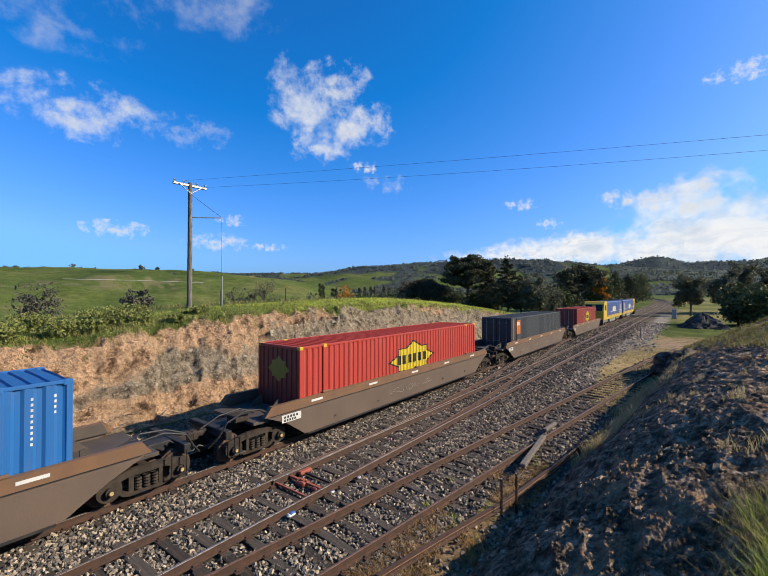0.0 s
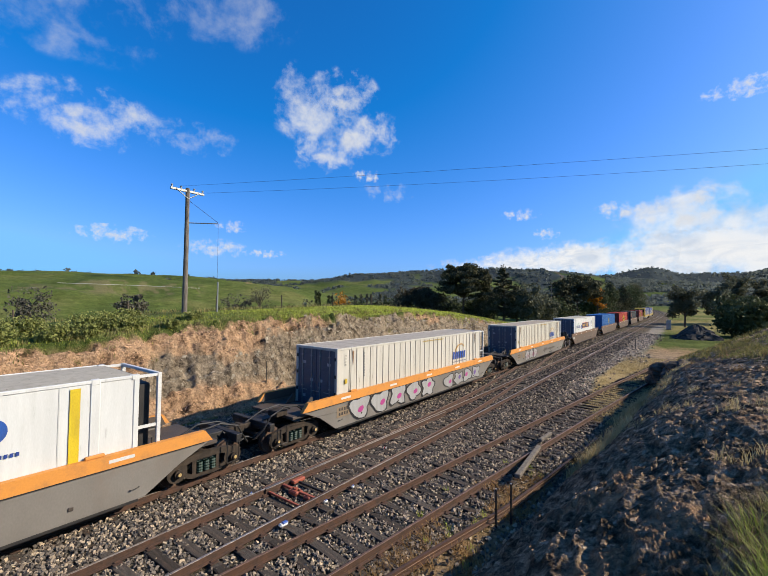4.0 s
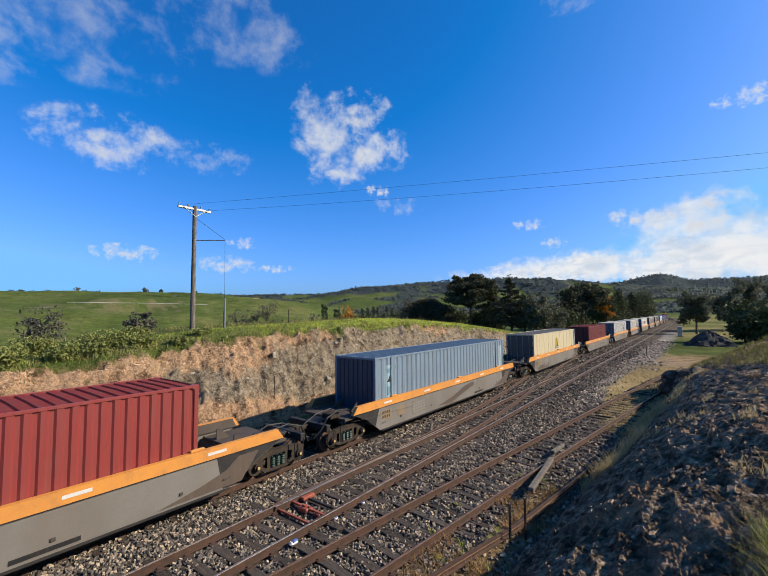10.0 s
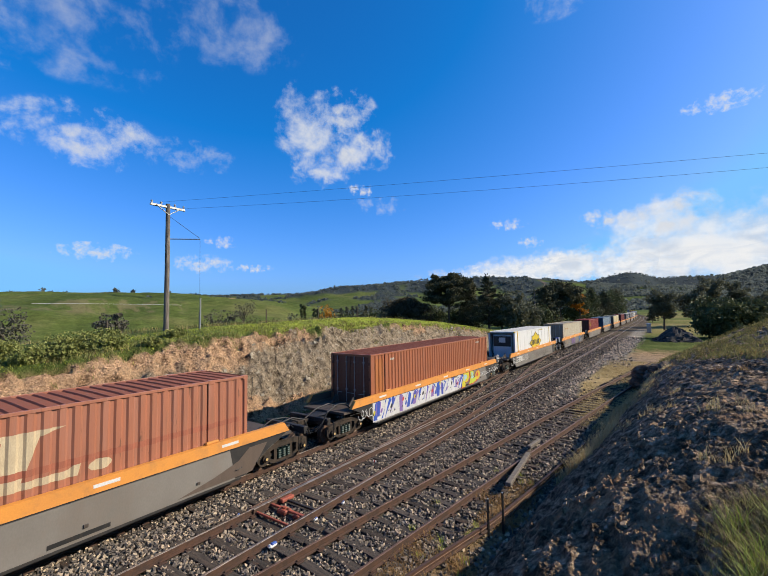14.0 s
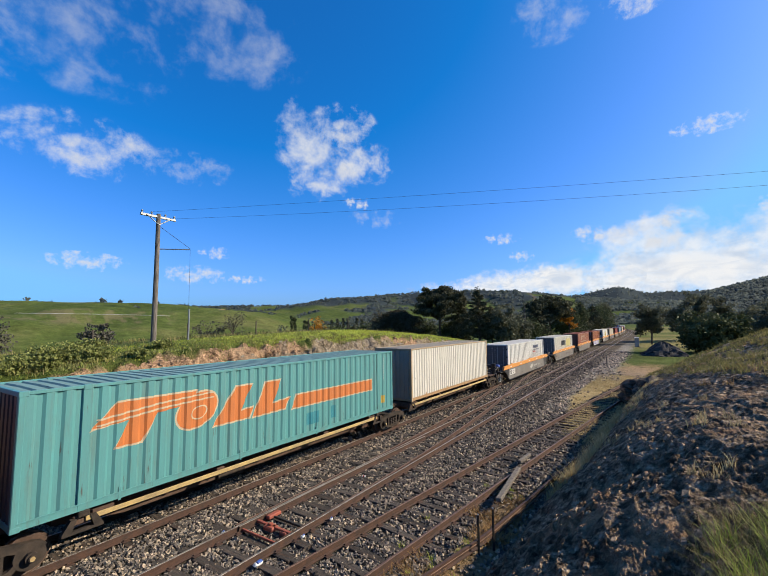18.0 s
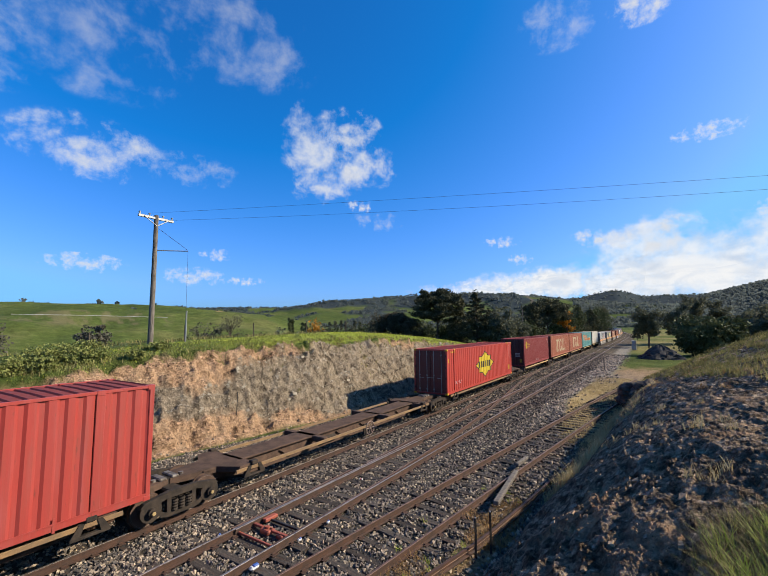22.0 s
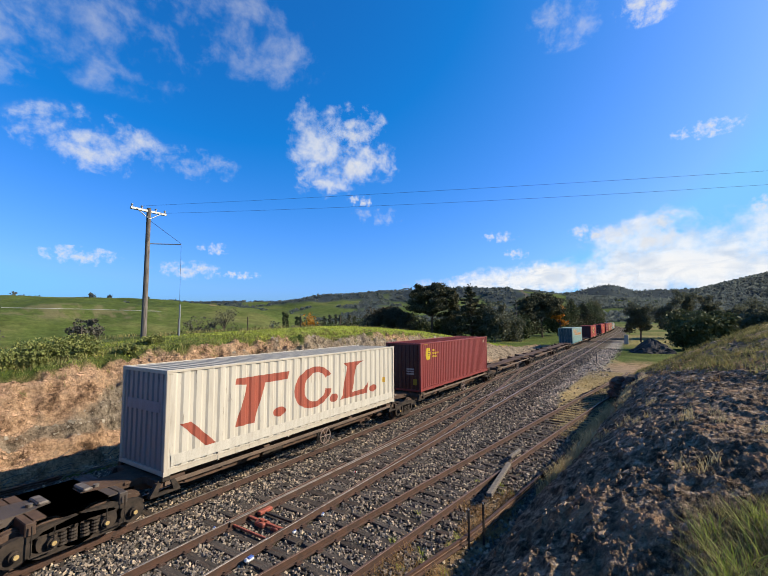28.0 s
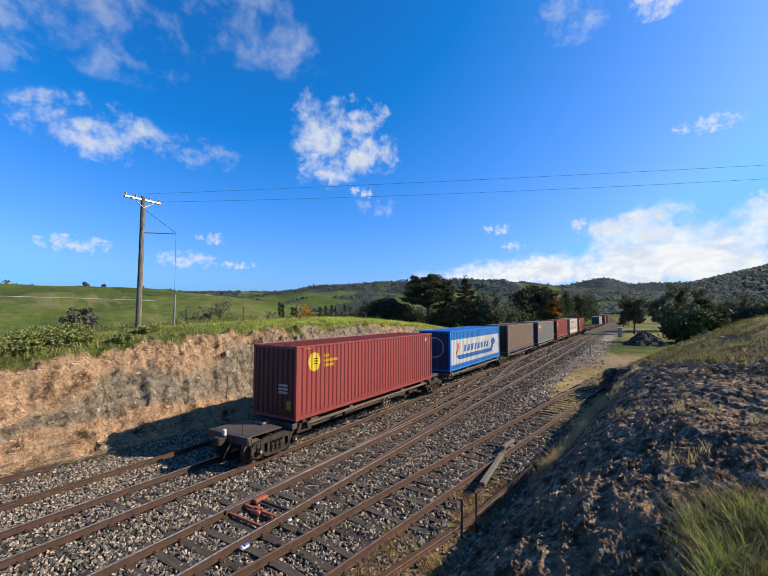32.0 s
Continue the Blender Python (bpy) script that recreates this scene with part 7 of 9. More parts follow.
def slant_sign(c, edge=(0.65, 0.52, 0.34), fill=(0.66, 0.20, 0.05)):
    for nm, col, g, x in (("sign_edge", edge, 0.05, c[1]), ("sign", fill, 0.0, c[1] + 0.004)):
        mark(c[0], [[(-5.95 - g, 2.88 - g), (-5.4, 3.42 + g), (-3.3 + g, 3.42 + g), (-3.4, 3.1), (-4.4, 3.0), (-4.8 + g, 2.35 - g), (-5.4 - g, 2.35 - g), (-5.1, 2.95)]], col, x, nm, "slanted orange sign shape")
        mark(c[0], [ellipse(-3.25, 2.88, 0.62 + g, 0.50 + g, 22, 0.3)], col, x + 0.0005, nm, "oval orange sign shape")
        mark(c[0], [[(-2.75 - g, 2.3 - g), (-1.45 + g, 2.32 - g), (-1.28 + g, 2.62 + g), (-1.78, 2.58 + g), (-1.35 + g, 3.36 + g), (-1.95 - g, 3.36 + g)]], col, x, nm, "slanted orange sign shape")
        mark(c[0], [[(-1.30 - g, 2.3 - g), (0.1 + g, 2.34 - g), (0.34 + g, 2.68 + g), (-0.45, 2.60 + g), (-0.1 + g, 3.36 + g), (-0.75 - g, 3.36 + g)]], col, x + 0.0005, nm, "slanted orange sign shape")
        mark(c[0], [[(0.45 - g, 2.27 - g), (5.5 + g, 2.27 - g), (5.5 + g, 2.72 + g), (0.7 - g, 2.72 + g)]], col, x, nm, "long orange sign bar")
    for k in (0.0, 0.14):
        mark(c[0], [[(-5.85, 2.95 + k), (-5.8, 2.91 + k), (-4.3, 3.08 + k), (-2.75, 3.16 + k), (-2.75, 3.20 + k), (-4.3, 3.13 + k)]], edge, c[1] + 0.008, "sign_line", "thin pale line across the sign")
    ring_mark(c[0], ellipse(-3.2, 2.80, 0.26, 0.20, 18, 0.3), ellipse(-3.2, 2.80, 0.22, 0.16, 18, 0.3), edge, c[1] + 0.008, "sign_ring", "thin pale ring in the sign")


slant_sign(c)
mark(c[0], [rect(1.2, 1.9, 1.5, 1.95), rect(2.6, 2.9, 1.5, 2.0)], (0.03, 0.25, 0.30), c[1], "overpaint", "darker overpainted patch")
id_bars(c[0], 6.5, c[3], c[1], (0.55, 0.62, 0.6), 9)
mark(c[0], [rect(6.3, 6.6, 1.5, 1.85)], (0.55, 0.36, 0.05), c[1], "yellow_label")
for s, lab in ((288.7, "orange corrugated container with large cream shapes"), (273.6, "orange corrugated container with large cream shapes, plain end")):
    c = container(s, L48, FH, FB, (0.43, 0.125, 0.062), label=lab, end_c=(0.16, 0.035, 0.02), roof_c=(0.28, 0.075, 0.05), wear=0.3, rear="wall" if s < 280 else "door", pitch=0.33)
    slab_word(c[0], -3.75, 3.15, 1.65, 3.36, c[1], (0.66, 0.55, 0.34))
    id_bars(c[0], 6.9, c[3], c[1], CREAM, 6)


def disc_box(s, shade, lab, rear="wall", lift=True):
    # End paint is cut to about a quarter, to deepen the shade on the ends.
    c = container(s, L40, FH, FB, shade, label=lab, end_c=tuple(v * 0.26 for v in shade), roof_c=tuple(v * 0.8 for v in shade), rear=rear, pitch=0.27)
    disc_mark(c[0], -5.03, 3.27, 0.38, c[1])
    mark(c[0], bars(-4.42, -4.07, 3.4, 3.52, 4) + bars(-4.42, -3.5, 3.2, 3.32, 10) + bars(-4.42, -3.77, 3.0, 3.12, 7), YEL, c[1], "lettering", "yellow bars for lettering")
    mark(c[0], bars(-5.6, -5.1, 3.82, 3.87, 4), YEL, c[1], "hazard_stripe")
    mark(c[0], [rect(5.55, 5.65, 3.0, 3.12)], YEL, c[1], "yellow_label")
    id_bars(c[0], 5.75, c[3], c[1], WHITEM, 5)
    mark(c[0], [ellipse(5.3, 3.6, 0.16, 0.14)], (0.6, 0.45, 0.3), c[1], "small_emblem")
    for k in range(3):
        part("door_notice", Bag().box(0.25, 0.75, -c[4] + 0.015, -c[4] + 0.021, c[2] + 1.0 + 0.14 * k, c[2] + 1.09 + 0.14 * k), flat((0.45, 0.42, 0.40)), c[0])
    part("yellow_label", Bag().box(0.7, 0.95, -c[4] + 0.015, -c[4] + 0.021, c[2] + 0.4, c[2] + 0.75), flat((0.45, 0.30, 0.02)), c[0])
    if lift:
        words("EMPTY LIFT ONLY", c[0], -0.9, c[2] + 0.32, 0.17, WHITEM, c[1], "white words low on the side")
    part("base_rail", Bag().box(c[1] - 0.002, c[1] + 0.01, -c[4] + 0.1, c[4] - 0.1, c[2] + 0.24, c[2] + 0.27), paint(shade, 0.25), c[0])
    return c


disc_box(258.5, (0.31, 0.040, 0.038), "maroon corrugated container with a yellow disc emblem")
c = container(240.2, L48, 2.95, 0.85, RED, label="bright red corrugated container with yellow corner castings", end_c=(0.16, 0.02, 0.015), roof_c=(0.30, 0.05, 0.045), deco=cast_y, rear="door", wear=0.12, pitch=0.36)
star_sign(c[0], 0.02, 2.33, 1.98, 0.94, c[1])
words("48' x 9'10\"", c[0], -6.0, 1.42, 0.25, WHITEM, c[1], "white words for the size")
mark(c[0], bars(-7.1, -6.9, 2.9, 3.2, 2, 0.1), YEL, c[1] + 0.006, "hazard_stripe")
mark(c[0], bars(-6.7, -5.9, 3.55, 3.62, 5), YEL, c[1], "hazard_stripe")
id_bars(c[0], 6.6, c[3], c[1], WHITEM, 9)
mark(c[0], [rect(6.25, 6.75, 1.35, 1.75)], (0.65, 0.45, 0.03), c[1], "yellow_label")
c = container(206.9, L48, 2.95, 0.85, (0.46, 0.055, 0.040), label="scratched red corrugated container with a faded star", end_c=(0.15, 0.02, 0.015), roof_c=(0.28, 0.055, 0.05), rear="wall", wear=0.3, pitch=0.36)
star_sign(c[0], 0.03, 2.5, 2.1, 1.03, c[1], (0.52, 0.38, 0.08))
c = container(173.7, L48, 2.95, 0.85, (0.27, 0.42, 0.38), label="faded pale teal container with an orange sign", end_c=(0.03, 0.09, 0.10), roof_c=(0.35, 0.45, 0.41), rear="door", rail_c=(0.02, 0.24, 0.28), wear=0.35, pitch=0.36)
slant_sign(c, (0.66, 0.60, 0.48), (0.64, 0.27, 0.06))
mark(c[0], [rect(-0.6, -0.5, 1.3, 1.6), rect(-1.4, -1.3, 1.35, 1.7), rect(0.3, 0.38, 1.35, 1.65)], (0.03, 0.30, 0.36), c[1], "overpaint", "darker overpainted streak")
disc_box(109.85, (0.28, 0.040, 0.034), "dull maroon container with a yellow disc emblem", lift=False)
c = container(94.6, L40, FH, FB, (0.68, 0.62, 0.50), label="cream corrugated container with large red shapes", end_c=(0.36, 0.32, 0.30), post_c=(0.62, 0.55, 0.43), roof_c=(0.55, 0.50, 0.40), wear=0.28, rear="wall", pitch=0.40)
slab_word(c[0], -4.1, 4.0, 1.9, 3.45, c[1], (0.40, 0.09, 0.05))
mark(c[0], [[(-4.75, 1.55), (-4.4, 1.55), (-5.3, 2.4), (-5.65, 2.4)]], (0.40, 0.09, 0.05), c[1], "stroke", "red slanted stroke")
mark(c[0], [rect(-5.9, 5.9, 1.32, 1.62)], (0.68, 0.63, 0.52), c[1] + 0.004, "base_panel", "cream base panel", True)
b = Bag().box(-0.9, 0.9, -c[4] + 0.012, -c[4] + 0.02, 2.75, 3.05)
part("end_band", b, flat((0.30, 0.30, 0.33)), c[0], "grey band on the end wall")
mark(c[0], [rect(5.0, 5.2, 2.2, 2.45)], (0.60, 0.36, 0.03), c[1], "yellow_label")
disc_box(78.7, (0.31, 0.045, 0.038), "maroon corrugated container with white words on its base")
c = container(63.4, L40, FH, FB, (0.215, 0.22, 0.222), label="slate grey corrugated container with an orange emblem", end_c=(0.035, 0.038, 0.042), roof_c=(0.24, 0.23, 0.21), rear="wall", wear=0.45, pitch=0.29)
mark(c[0], [[(-5.1, 2.62), (-3.85, 2.7), (-3.84, 3.43), (-4.2, 3.66), (-5.56, 3.66), (-5.55, 3.0)]], (0.68, 0.15, 0.03), c[1], "emblem", "orange six-sided emblem")
mark(c[0], bars(-5.45, -4.2, 3.15, 3.5, 3), WHITEM, c[1] + 0.004, "lettering", "white bars for lettering")
mark(c[0], [rect(1.5, 1.72, 2.0, 2.25)], WHITEM, c[1], "white_label")
mark(c[0], [rect(5.1, 5.5, 1.75, 2.2)], YEL, c[1], "yellow_label")
mark(c[0], [[(4.75, 2.95), (5.05, 2.95), (4.9, 3.2)], rect(5.5, 5.62, 2.9, 3.1)], YEL, c[1], "warning_sign", "small yellow warning signs")
id_bars(c[0], 5.4, c[3] - 0.1, c[1], (0.62, 0.62, 0.60), 9)
c = container(48.15, L40, FH, FB, (0.265, 0.182, 0.125), label="brown corrugated container with a blue base rail", end_c=(0.04, 0.030, 0.025), roof_c=(0.15, 0.10, 0.07), rail_c=(0.025, 0.055, 0.13), rear="wall", wear=0.5, pitch=0.27)
mark(c[0], [rect(5.55, 5.72, 2.2, 3.0), rect(-5.3, -5.15, 2.2, 3.6)], (0.28, 0.42, 0.58), c[1], "old_paint", "remains of pale blue paint")
# Near-black blue end paint holds the shade of the rear face.
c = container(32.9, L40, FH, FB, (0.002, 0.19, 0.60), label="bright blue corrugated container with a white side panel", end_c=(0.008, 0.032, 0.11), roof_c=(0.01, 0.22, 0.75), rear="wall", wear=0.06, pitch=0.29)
mark(c[0], [rect(-5.85, 5.88, 1.5, 3.3)], (0.66, 0.66, 0.63), c[1], "white_panel", "white side panel")
mark(c[0], [[(-4.4, 1.8), (3.7, 1.8), (4.1, 2.35), (4.8, 2.6), (4.25, 3.02), (3.4, 2.85), (3.6, 2.6), (3.3, 2.12), (-4.9, 2.12)]], (0.02, 0.14, 0.48), c[1] + 0.004, "arrow", "long blue arrow shape")
mark(c[0], bars(-3.4, 2.9, 2.3, 2.8, 8, 0.3), (0.03, 0.16, 0.46), c[1] + 0.004, "lettering", "blue bars for lettering")
mark(c[0], [[(-4.95, 2.2), (-4.65, 2.2), (-4.3, 3.0), (-4.6, 3.0)]], (0.6, 0.06, 0.05), c[1] + 0.004, "red_stroke", "red slanted stroke")
part("base_rail", Bag().box(c[1] - 0.002, c[1] + 0.02, -c[4] + 0.1, c[4] - 0.1, 1.35, 1.45), paint((0.016, 0.13, 0.50), 0.12), c[0])
o, q = [(0.75 * math.cos(k * math.pi / 14), 2.75 + 0.75 * math.sin(k * math.pi / 14)) for k in range(28)], [(0.64 * math.cos(k * math.pi / 14), 2.75 + 0.64 * math.sin(k * math.pi / 14)) for k in range(28)]
rg = ring_mark(c[0], o, q, (0.32, 0.34, 0.38), 0.0, "end_emblem", "grey ring emblem on the end wall")
for v in rg.data.vertices:
    v.co = (v.co.y, -c[4] + 0.012 + v.co.x, v.co.z)
disc_box(17.65, (0.32, 0.046, 0.042), "maroon corrugated container at the tail of the train", lift=False)
tail = thing("end_of_train_marker", "small white marker lamp and flag on the last coupler", "train marker")
part("lamp_box", Bag().box(-0.07, 0.07, -0.06, 0.06, 0.95, 1.17, 0.02), M_WHITE, tail)
part("stem", Bag().cyl((0, 0, 0.85), "z", 0.02, 0.25, 8), M_BLACK, tail)
part("aerial", Bag().tube([(0.6, 0.3, 1.0), (0.6, 0.3, 1.7)], 0.012, 5), M_BLACK, tail)
ride(tail, 17.65 - 8.35)


# locomotives
def locomotive(s, facing, label):
    th = thing("diesel_locomotive", label, "locomotive", "locomotives of the train")
    f = facing
    BL, YE, GR = paint((0.025, 0.07, 0.27), 0.15), paint((0.70, 0.46, 0.03), 0.15), paint((0.30, 0.31, 0.32), 0.3)

    def ys(a, b):
        return sorted((f * a, f * b))
    part("underframe", Bag().box(-1.42, 1.42, -10.6, 10.6, 1.05, 1.35, 0.03), YE, th, "yellow underframe edge")
    part("engine_hood", Bag().box(-1.40, 1.40, *ys(-10.2, 7.2), 1.35, 3.85, 0.12), BL, th, "deep blue engine hood")
    for k, (a, b_) in enumerate(((-9.5, -6.8), (-6.3, -2.6), (-2.0, 2.0), (2.6, 6.4))):
        for sx in (-1, 1):
            part("hood_grille" if k % 2 == 0 else "hood_door", Bag().box(*sorted((sx * 1.395, sx * 1.42)), *ys(a, b_), 1.7, 3.5 if k % 2 else 3.3, 0.01), GR if k == 0 else BL, th)
    for sx in (-1, 1):
        part("side_stripe", Bag().box(*sorted((sx * 1.42, sx * 1.432)), *ys(-10.0, 7.0), 1.42, 1.62), YE, th, "yellow side stripe")
        part("emblem_panel", Bag().box(*sorted((sx * 1.425, sx * 1.437)), *ys(-1.8, 1.8), 2.2, 3.0), flat((0.66, 0.62, 0.5)), th, "pale panel for the owner's name")
        b = Bag()
        b.tube([(sx * 1.47, f * -10.2, 2.2), (sx * 1.47, f * 7.0, 2.2)], 0.025, 5)
        part("handrail", b, M_WHITE, th)
        for k in (-9, -6, -3, 0, 3, 6):
            part("stanchion", Bag().tube([(sx * 1.47, f * k, 1.3), (sx * 1.47, f * k, 2.2)], 0.02, 5), M_WHITE, th)
    cab = part("cab", Bag().prism([(f * 7.2, 1.35), (f * 10.5, 1.35), (f * 10.6, 2.4), (f * 10.0, 3.6), (f * 9.5, 4.0), (f * 7.2, 4.0)], "x", -1.42, 1.42), YE, th, "yellow driver's cab")
    for sx in (-0.72, 0.72):
        part("windscreen", Bag().prism([(f * 10.58, 2.55), (f * 10.63, 2.55), (f * 10.10, 3.5), (f * 10.05, 3.5)], "x", sx - 0.5, sx + 0.5), M_GLASS, cab)
    for sx in (-1, 1):
        part("side_window", Bag().box(*sorted((sx * 1.415, sx * 1.43)), *ys(8.0, 9.4), 2.55, 3.4, 0.01), M_GLASS, cab)
        part("headlight", Bag().cyl((sx * 0.3, f * 10.62, 2.2), "y", 0.11, 0.06, 12), M_WHITE, cab)
    part("fuel_tank", Bag().box(-1.2, 1.2, -3.2, 3.2, 0.35, 1.05, 0.15), GR, th, "grey fuel tank")
    for sy in (-1, 1):
        b = Bag().box(-1.12, 1.12, sy * 6.9 - 2.4, sy * 6.9 + 2.4, 0.55, 0.95, 0.05)
        part("bogie_frame", b, paint((0.25, 0.25, 0.25), 0.5), th)
        for k in (-1.8, 0, 1.8):
            wheelset(th, sy * 6.9 + k, 0.5)
        part("pilot", Bag().box(-1.35, 1.35, sy * 10.55 - 0.1, sy * 10.55 + 0.1, 0.3, 1.1, 0.03), M_BLACK, th)
        part("coupler", Bag().box(-0.15, 0.15, *sorted((sy * 10.6, sy * 11.0)), 0.7, 0.95, 0.03), M_BOGIE, th)
    for k in (-8.5, -6.0, -3.0, 0.5, 3.5):
        part("roof_fan", Bag().cyl((0, f * k, 3.92), "z", 0.62, 0.16, 18), paint((0.03, 0.05, 0.12), 0.4), th)
    part("exhaust", Bag().box(-0.3, 0.3, *ys(5.0, 6.0), 3.85, 4.12, 0.04), M_BLACK, th)
    return ride(th, s)


locomotive(764.0, -1, "blue and yellow diesel locomotive with its cab to the train")
locomotive(786.2, 1, "blue and yellow diesel locomotive leading the train")

# ---- clouds: one drifting layer of separate cumulus sheets ----
def cloud_material(lift=0.85, rag=3.4, mid=0.56, most=0.9, soft_edge=1.25, grey=(0.80, 0.82, 0.86), billow=False):
    m = bpy.data.materials.new("cloud")
    m.use_nodes = True
    n, link = links_of(m)
    n.remove(n["Principled BSDF"])
    tc, oi = n.new("ShaderNodeTexCoord"), n.new("ShaderNodeObjectInfo")
    sc = n.new("ShaderNodeVectorMath")
    sc.operation = "MULTIPLY_ADD"
    sc.inputs[1].default_value = (2, 2, 2)
    sc.inputs[2].default_value = (-1, -1, 0)
    link(tc.outputs["Generated"], sc.inputs[0])
    flat_ = n.new("ShaderNodeVectorMath")
    flat_.operation = "MULTIPLY"
    flat_.inputs[1].default_value = (1, 1, 0)
    link(sc.outputs[0], flat_.inputs[0])
    ln = n.new("ShaderNodeVectorMath")
    ln.operation = "LENGTH"
    link(flat_.outputs[0], ln.inputs[0])
    off = n.new("ShaderNodeVectorMath")
    off.operation = "MULTIPLY_ADD"
    off.inputs[1].default_value = (331, 173, 97)
    link(oi.outputs["Random"], off.inputs[0])
    link(tc.outputs["Object"], off.inputs[2])
    nz = n.new("ShaderNodeTexNoise")
    nz.inputs["Scale"].default_value, nz.inputs["Detail"].default_value, nz.inputs["Roughness"].default_value = 0.024, 10, 0.60
    nz.inputs["Distortion"].default_value = 0.12
    link(off.outputs[0], nz.inputs["Vector"])

    def ma(op, a, b):
        x = n.new("ShaderNodeMath")
        x.operation = op
        for i, q in enumerate((a, b)):
            if isinstance(q, (int, float)):
                x.inputs[i].default_value = q
            else:
                link(q, x.inputs[i])
        return x.outputs[0]
    fall = ma("SUBTRACT", 1.0, ma("POWER", ln.outputs["Value"], 1.6))
    dens = ma("ADD", ma("MULTIPLY", fall, lift), ma("MULTIPLY", ma("SUBTRACT", nz.outputs["Fac"], mid), rag))
    rg = n.new("ShaderNodeMapRange")
    rg.interpolation_type = "SMOOTHSTEP"
    rg.inputs[1].default_value, rg.inputs[2].default_value, rg.inputs[4].default_value = 0.0, soft_edge, most
    link(ma("MULTIPLY", dens, ma("MINIMUM", ma("MULTIPLY", ma("MAXIMUM", fall, 0.0), 5.0), 1.0)), rg.inputs[0])
    em, tr, mx = n.new("ShaderNodeEmission"), n.new("ShaderNodeBsdfTransparent"), n.new("ShaderNodeMixShader")
    shade = n.new("ShaderNodeValToRGB")
    e = shade.color_ramp.elements
    e[0].position, e[0].color, e[1].position, e[1].color = 0.25, (0.86, 0.91, 1.0, 1), 0.95, (*grey, 1)
    if billow:
        n2 = n.new("ShaderNodeTexNoise")
        n2.inputs["Scale"].default_value, n2.inputs["Detail"].default_value, n2.inputs["Distortion"].default_value = 0.034, 7, 0.6
        st = n.new("ShaderNodeVectorMath")
        st.operation = "MULTIPLY"
        st.inputs[1].default_value = (0.55, 1.7, 1.0)
        link(off.outputs[0], st.inputs[0])
        link(st.outputs[0], n2.inputs["Vector"])
        link(n2.outputs["Fac"], shade.inputs[0])
        e[0].position, e[0].color = 0.46, (1.0, 1.0, 1.0, 1)
        e[1].position = 0.68
    else:
        link(dens, shade.inputs[0])
    link(shade.outputs[0], em.inputs[0])
    em.inputs[1].default_value = CLOUD_GLOW
    link(rg.outputs[0], mx.inputs[0])
    link(tr.outputs[0], mx.inputs[1])
    link(em.outputs[0], mx.inputs[2])
    link(mx.outputs[0], n["Material Output"].inputs[0])
    return m


CLOUD_GLOW = 0.53
M_CLOUD = cloud_material()
M_BANK = cloud_material(2.0, 5.4, 0.535, 0.86, 2.1, (0.70, 0.77, 0.88), True)
M_WISP = cloud_material(0.7, 3.6, 0.54, 0.42, 1.5)
CLOUDS = []
PUFFS = ((-631, 527, 109, 106), (-535, 554, 106, 67), (-677, 668, 184, 106), (-612, 734, 133, 76), (-807, 769, 151, 76),
         (-1068, 291, 235, 105), (-999, 488, 190, 62), (-886, 1175, 171, 56), (-827, 981, 89, 30))
PUFFS_LOW = ((-2900, 988, 368, 92), (-3004, 1746, 412, 117), (-2020, 1260, 145, 54), (-2980, 2195, 316, 60), (-611, 1824, 140, 43), (-232, 1956, 169, 65), (-656, 2422, 149, 50),
             (-380, 4150, 2500, 300), (203, 2854, 1000, 360), (-1214, 4410, 2000, 190), (433, 4600, 1800, 430), (43, 1963, 240, 130), (-36, 2160, 320, 130), (-690, 3500, 600, 120))
PUFFS_HIGH = ((84, 960, 110, 30), (-680, 135, 230, 105), (-505, 250, 200, 90), (-123, 472, 80, 50), (-30, 500, 60, 32), (321, 1750, 80, 45), (-800, 60, 120, 90))
PUFFS_WISP = ((-680, 135), (-505, 250), (-800, 60), (-999, 488), (-123, 472), (-886, 1175))
for x, y, w, h in PUFFS + PUFFS_LOW + PUFFS_HIGH:
    z, x0, y0 = 405.0, x, y
    k = 4600 / math.hypot(x, y) if math.hypot(x, y) > 2400 else 1.0
    x, y, z, w, h = x * k, y * k, 5.3 + 400 * k, w * k * 1.12, h * k * 1.22
    nx, ny = 17, 9
    S = h / 90.0
    w0, h = w, 90.0
    w = w / S
    vs = [((i / (nx - 1) - 0.5) * 1.25 * w, (j / (ny - 1) - 0.5) * 1.25 * h, 0.16 * h * (1 - (2 * i / (nx - 1) - 1) ** 2) * (1 - (2 * j / (ny - 1) - 1) ** 2)) for j in range(ny) for i in range(nx)]
    fs = [(j * nx + i, j * nx + i + 1, (j + 1) * nx + i + 1, (j + 1) * nx + i) for j in range(ny - 1) for i in range(nx - 1)]
    ob = new("cloud", Bag().add(vs, fs).mesh("cloud"))
    ob.data.materials.append(M_BANK if w0 > 700 else M_WISP if (x0, y0) in PUFFS_WISP else M_CLOUD)
    tagged(ob, "small white fair-weather cloud drifting in the sky" if w0 < 700 else "broad white cloud bank low over the hills", "cloud", "clouds", "stuff")
    m = Matrix.Translation((x, y, z)) @ Matrix.Rotation(math.atan2(-x, y), 4, "Z") @ Matrix.Rotation(radians(90) + math.atan2(z, math.hypot(x, y)), 4, "X")
    ob.matrix_basis = m @ Matrix.Scale(S, 4)
    CLOUDS.append((ob, m))

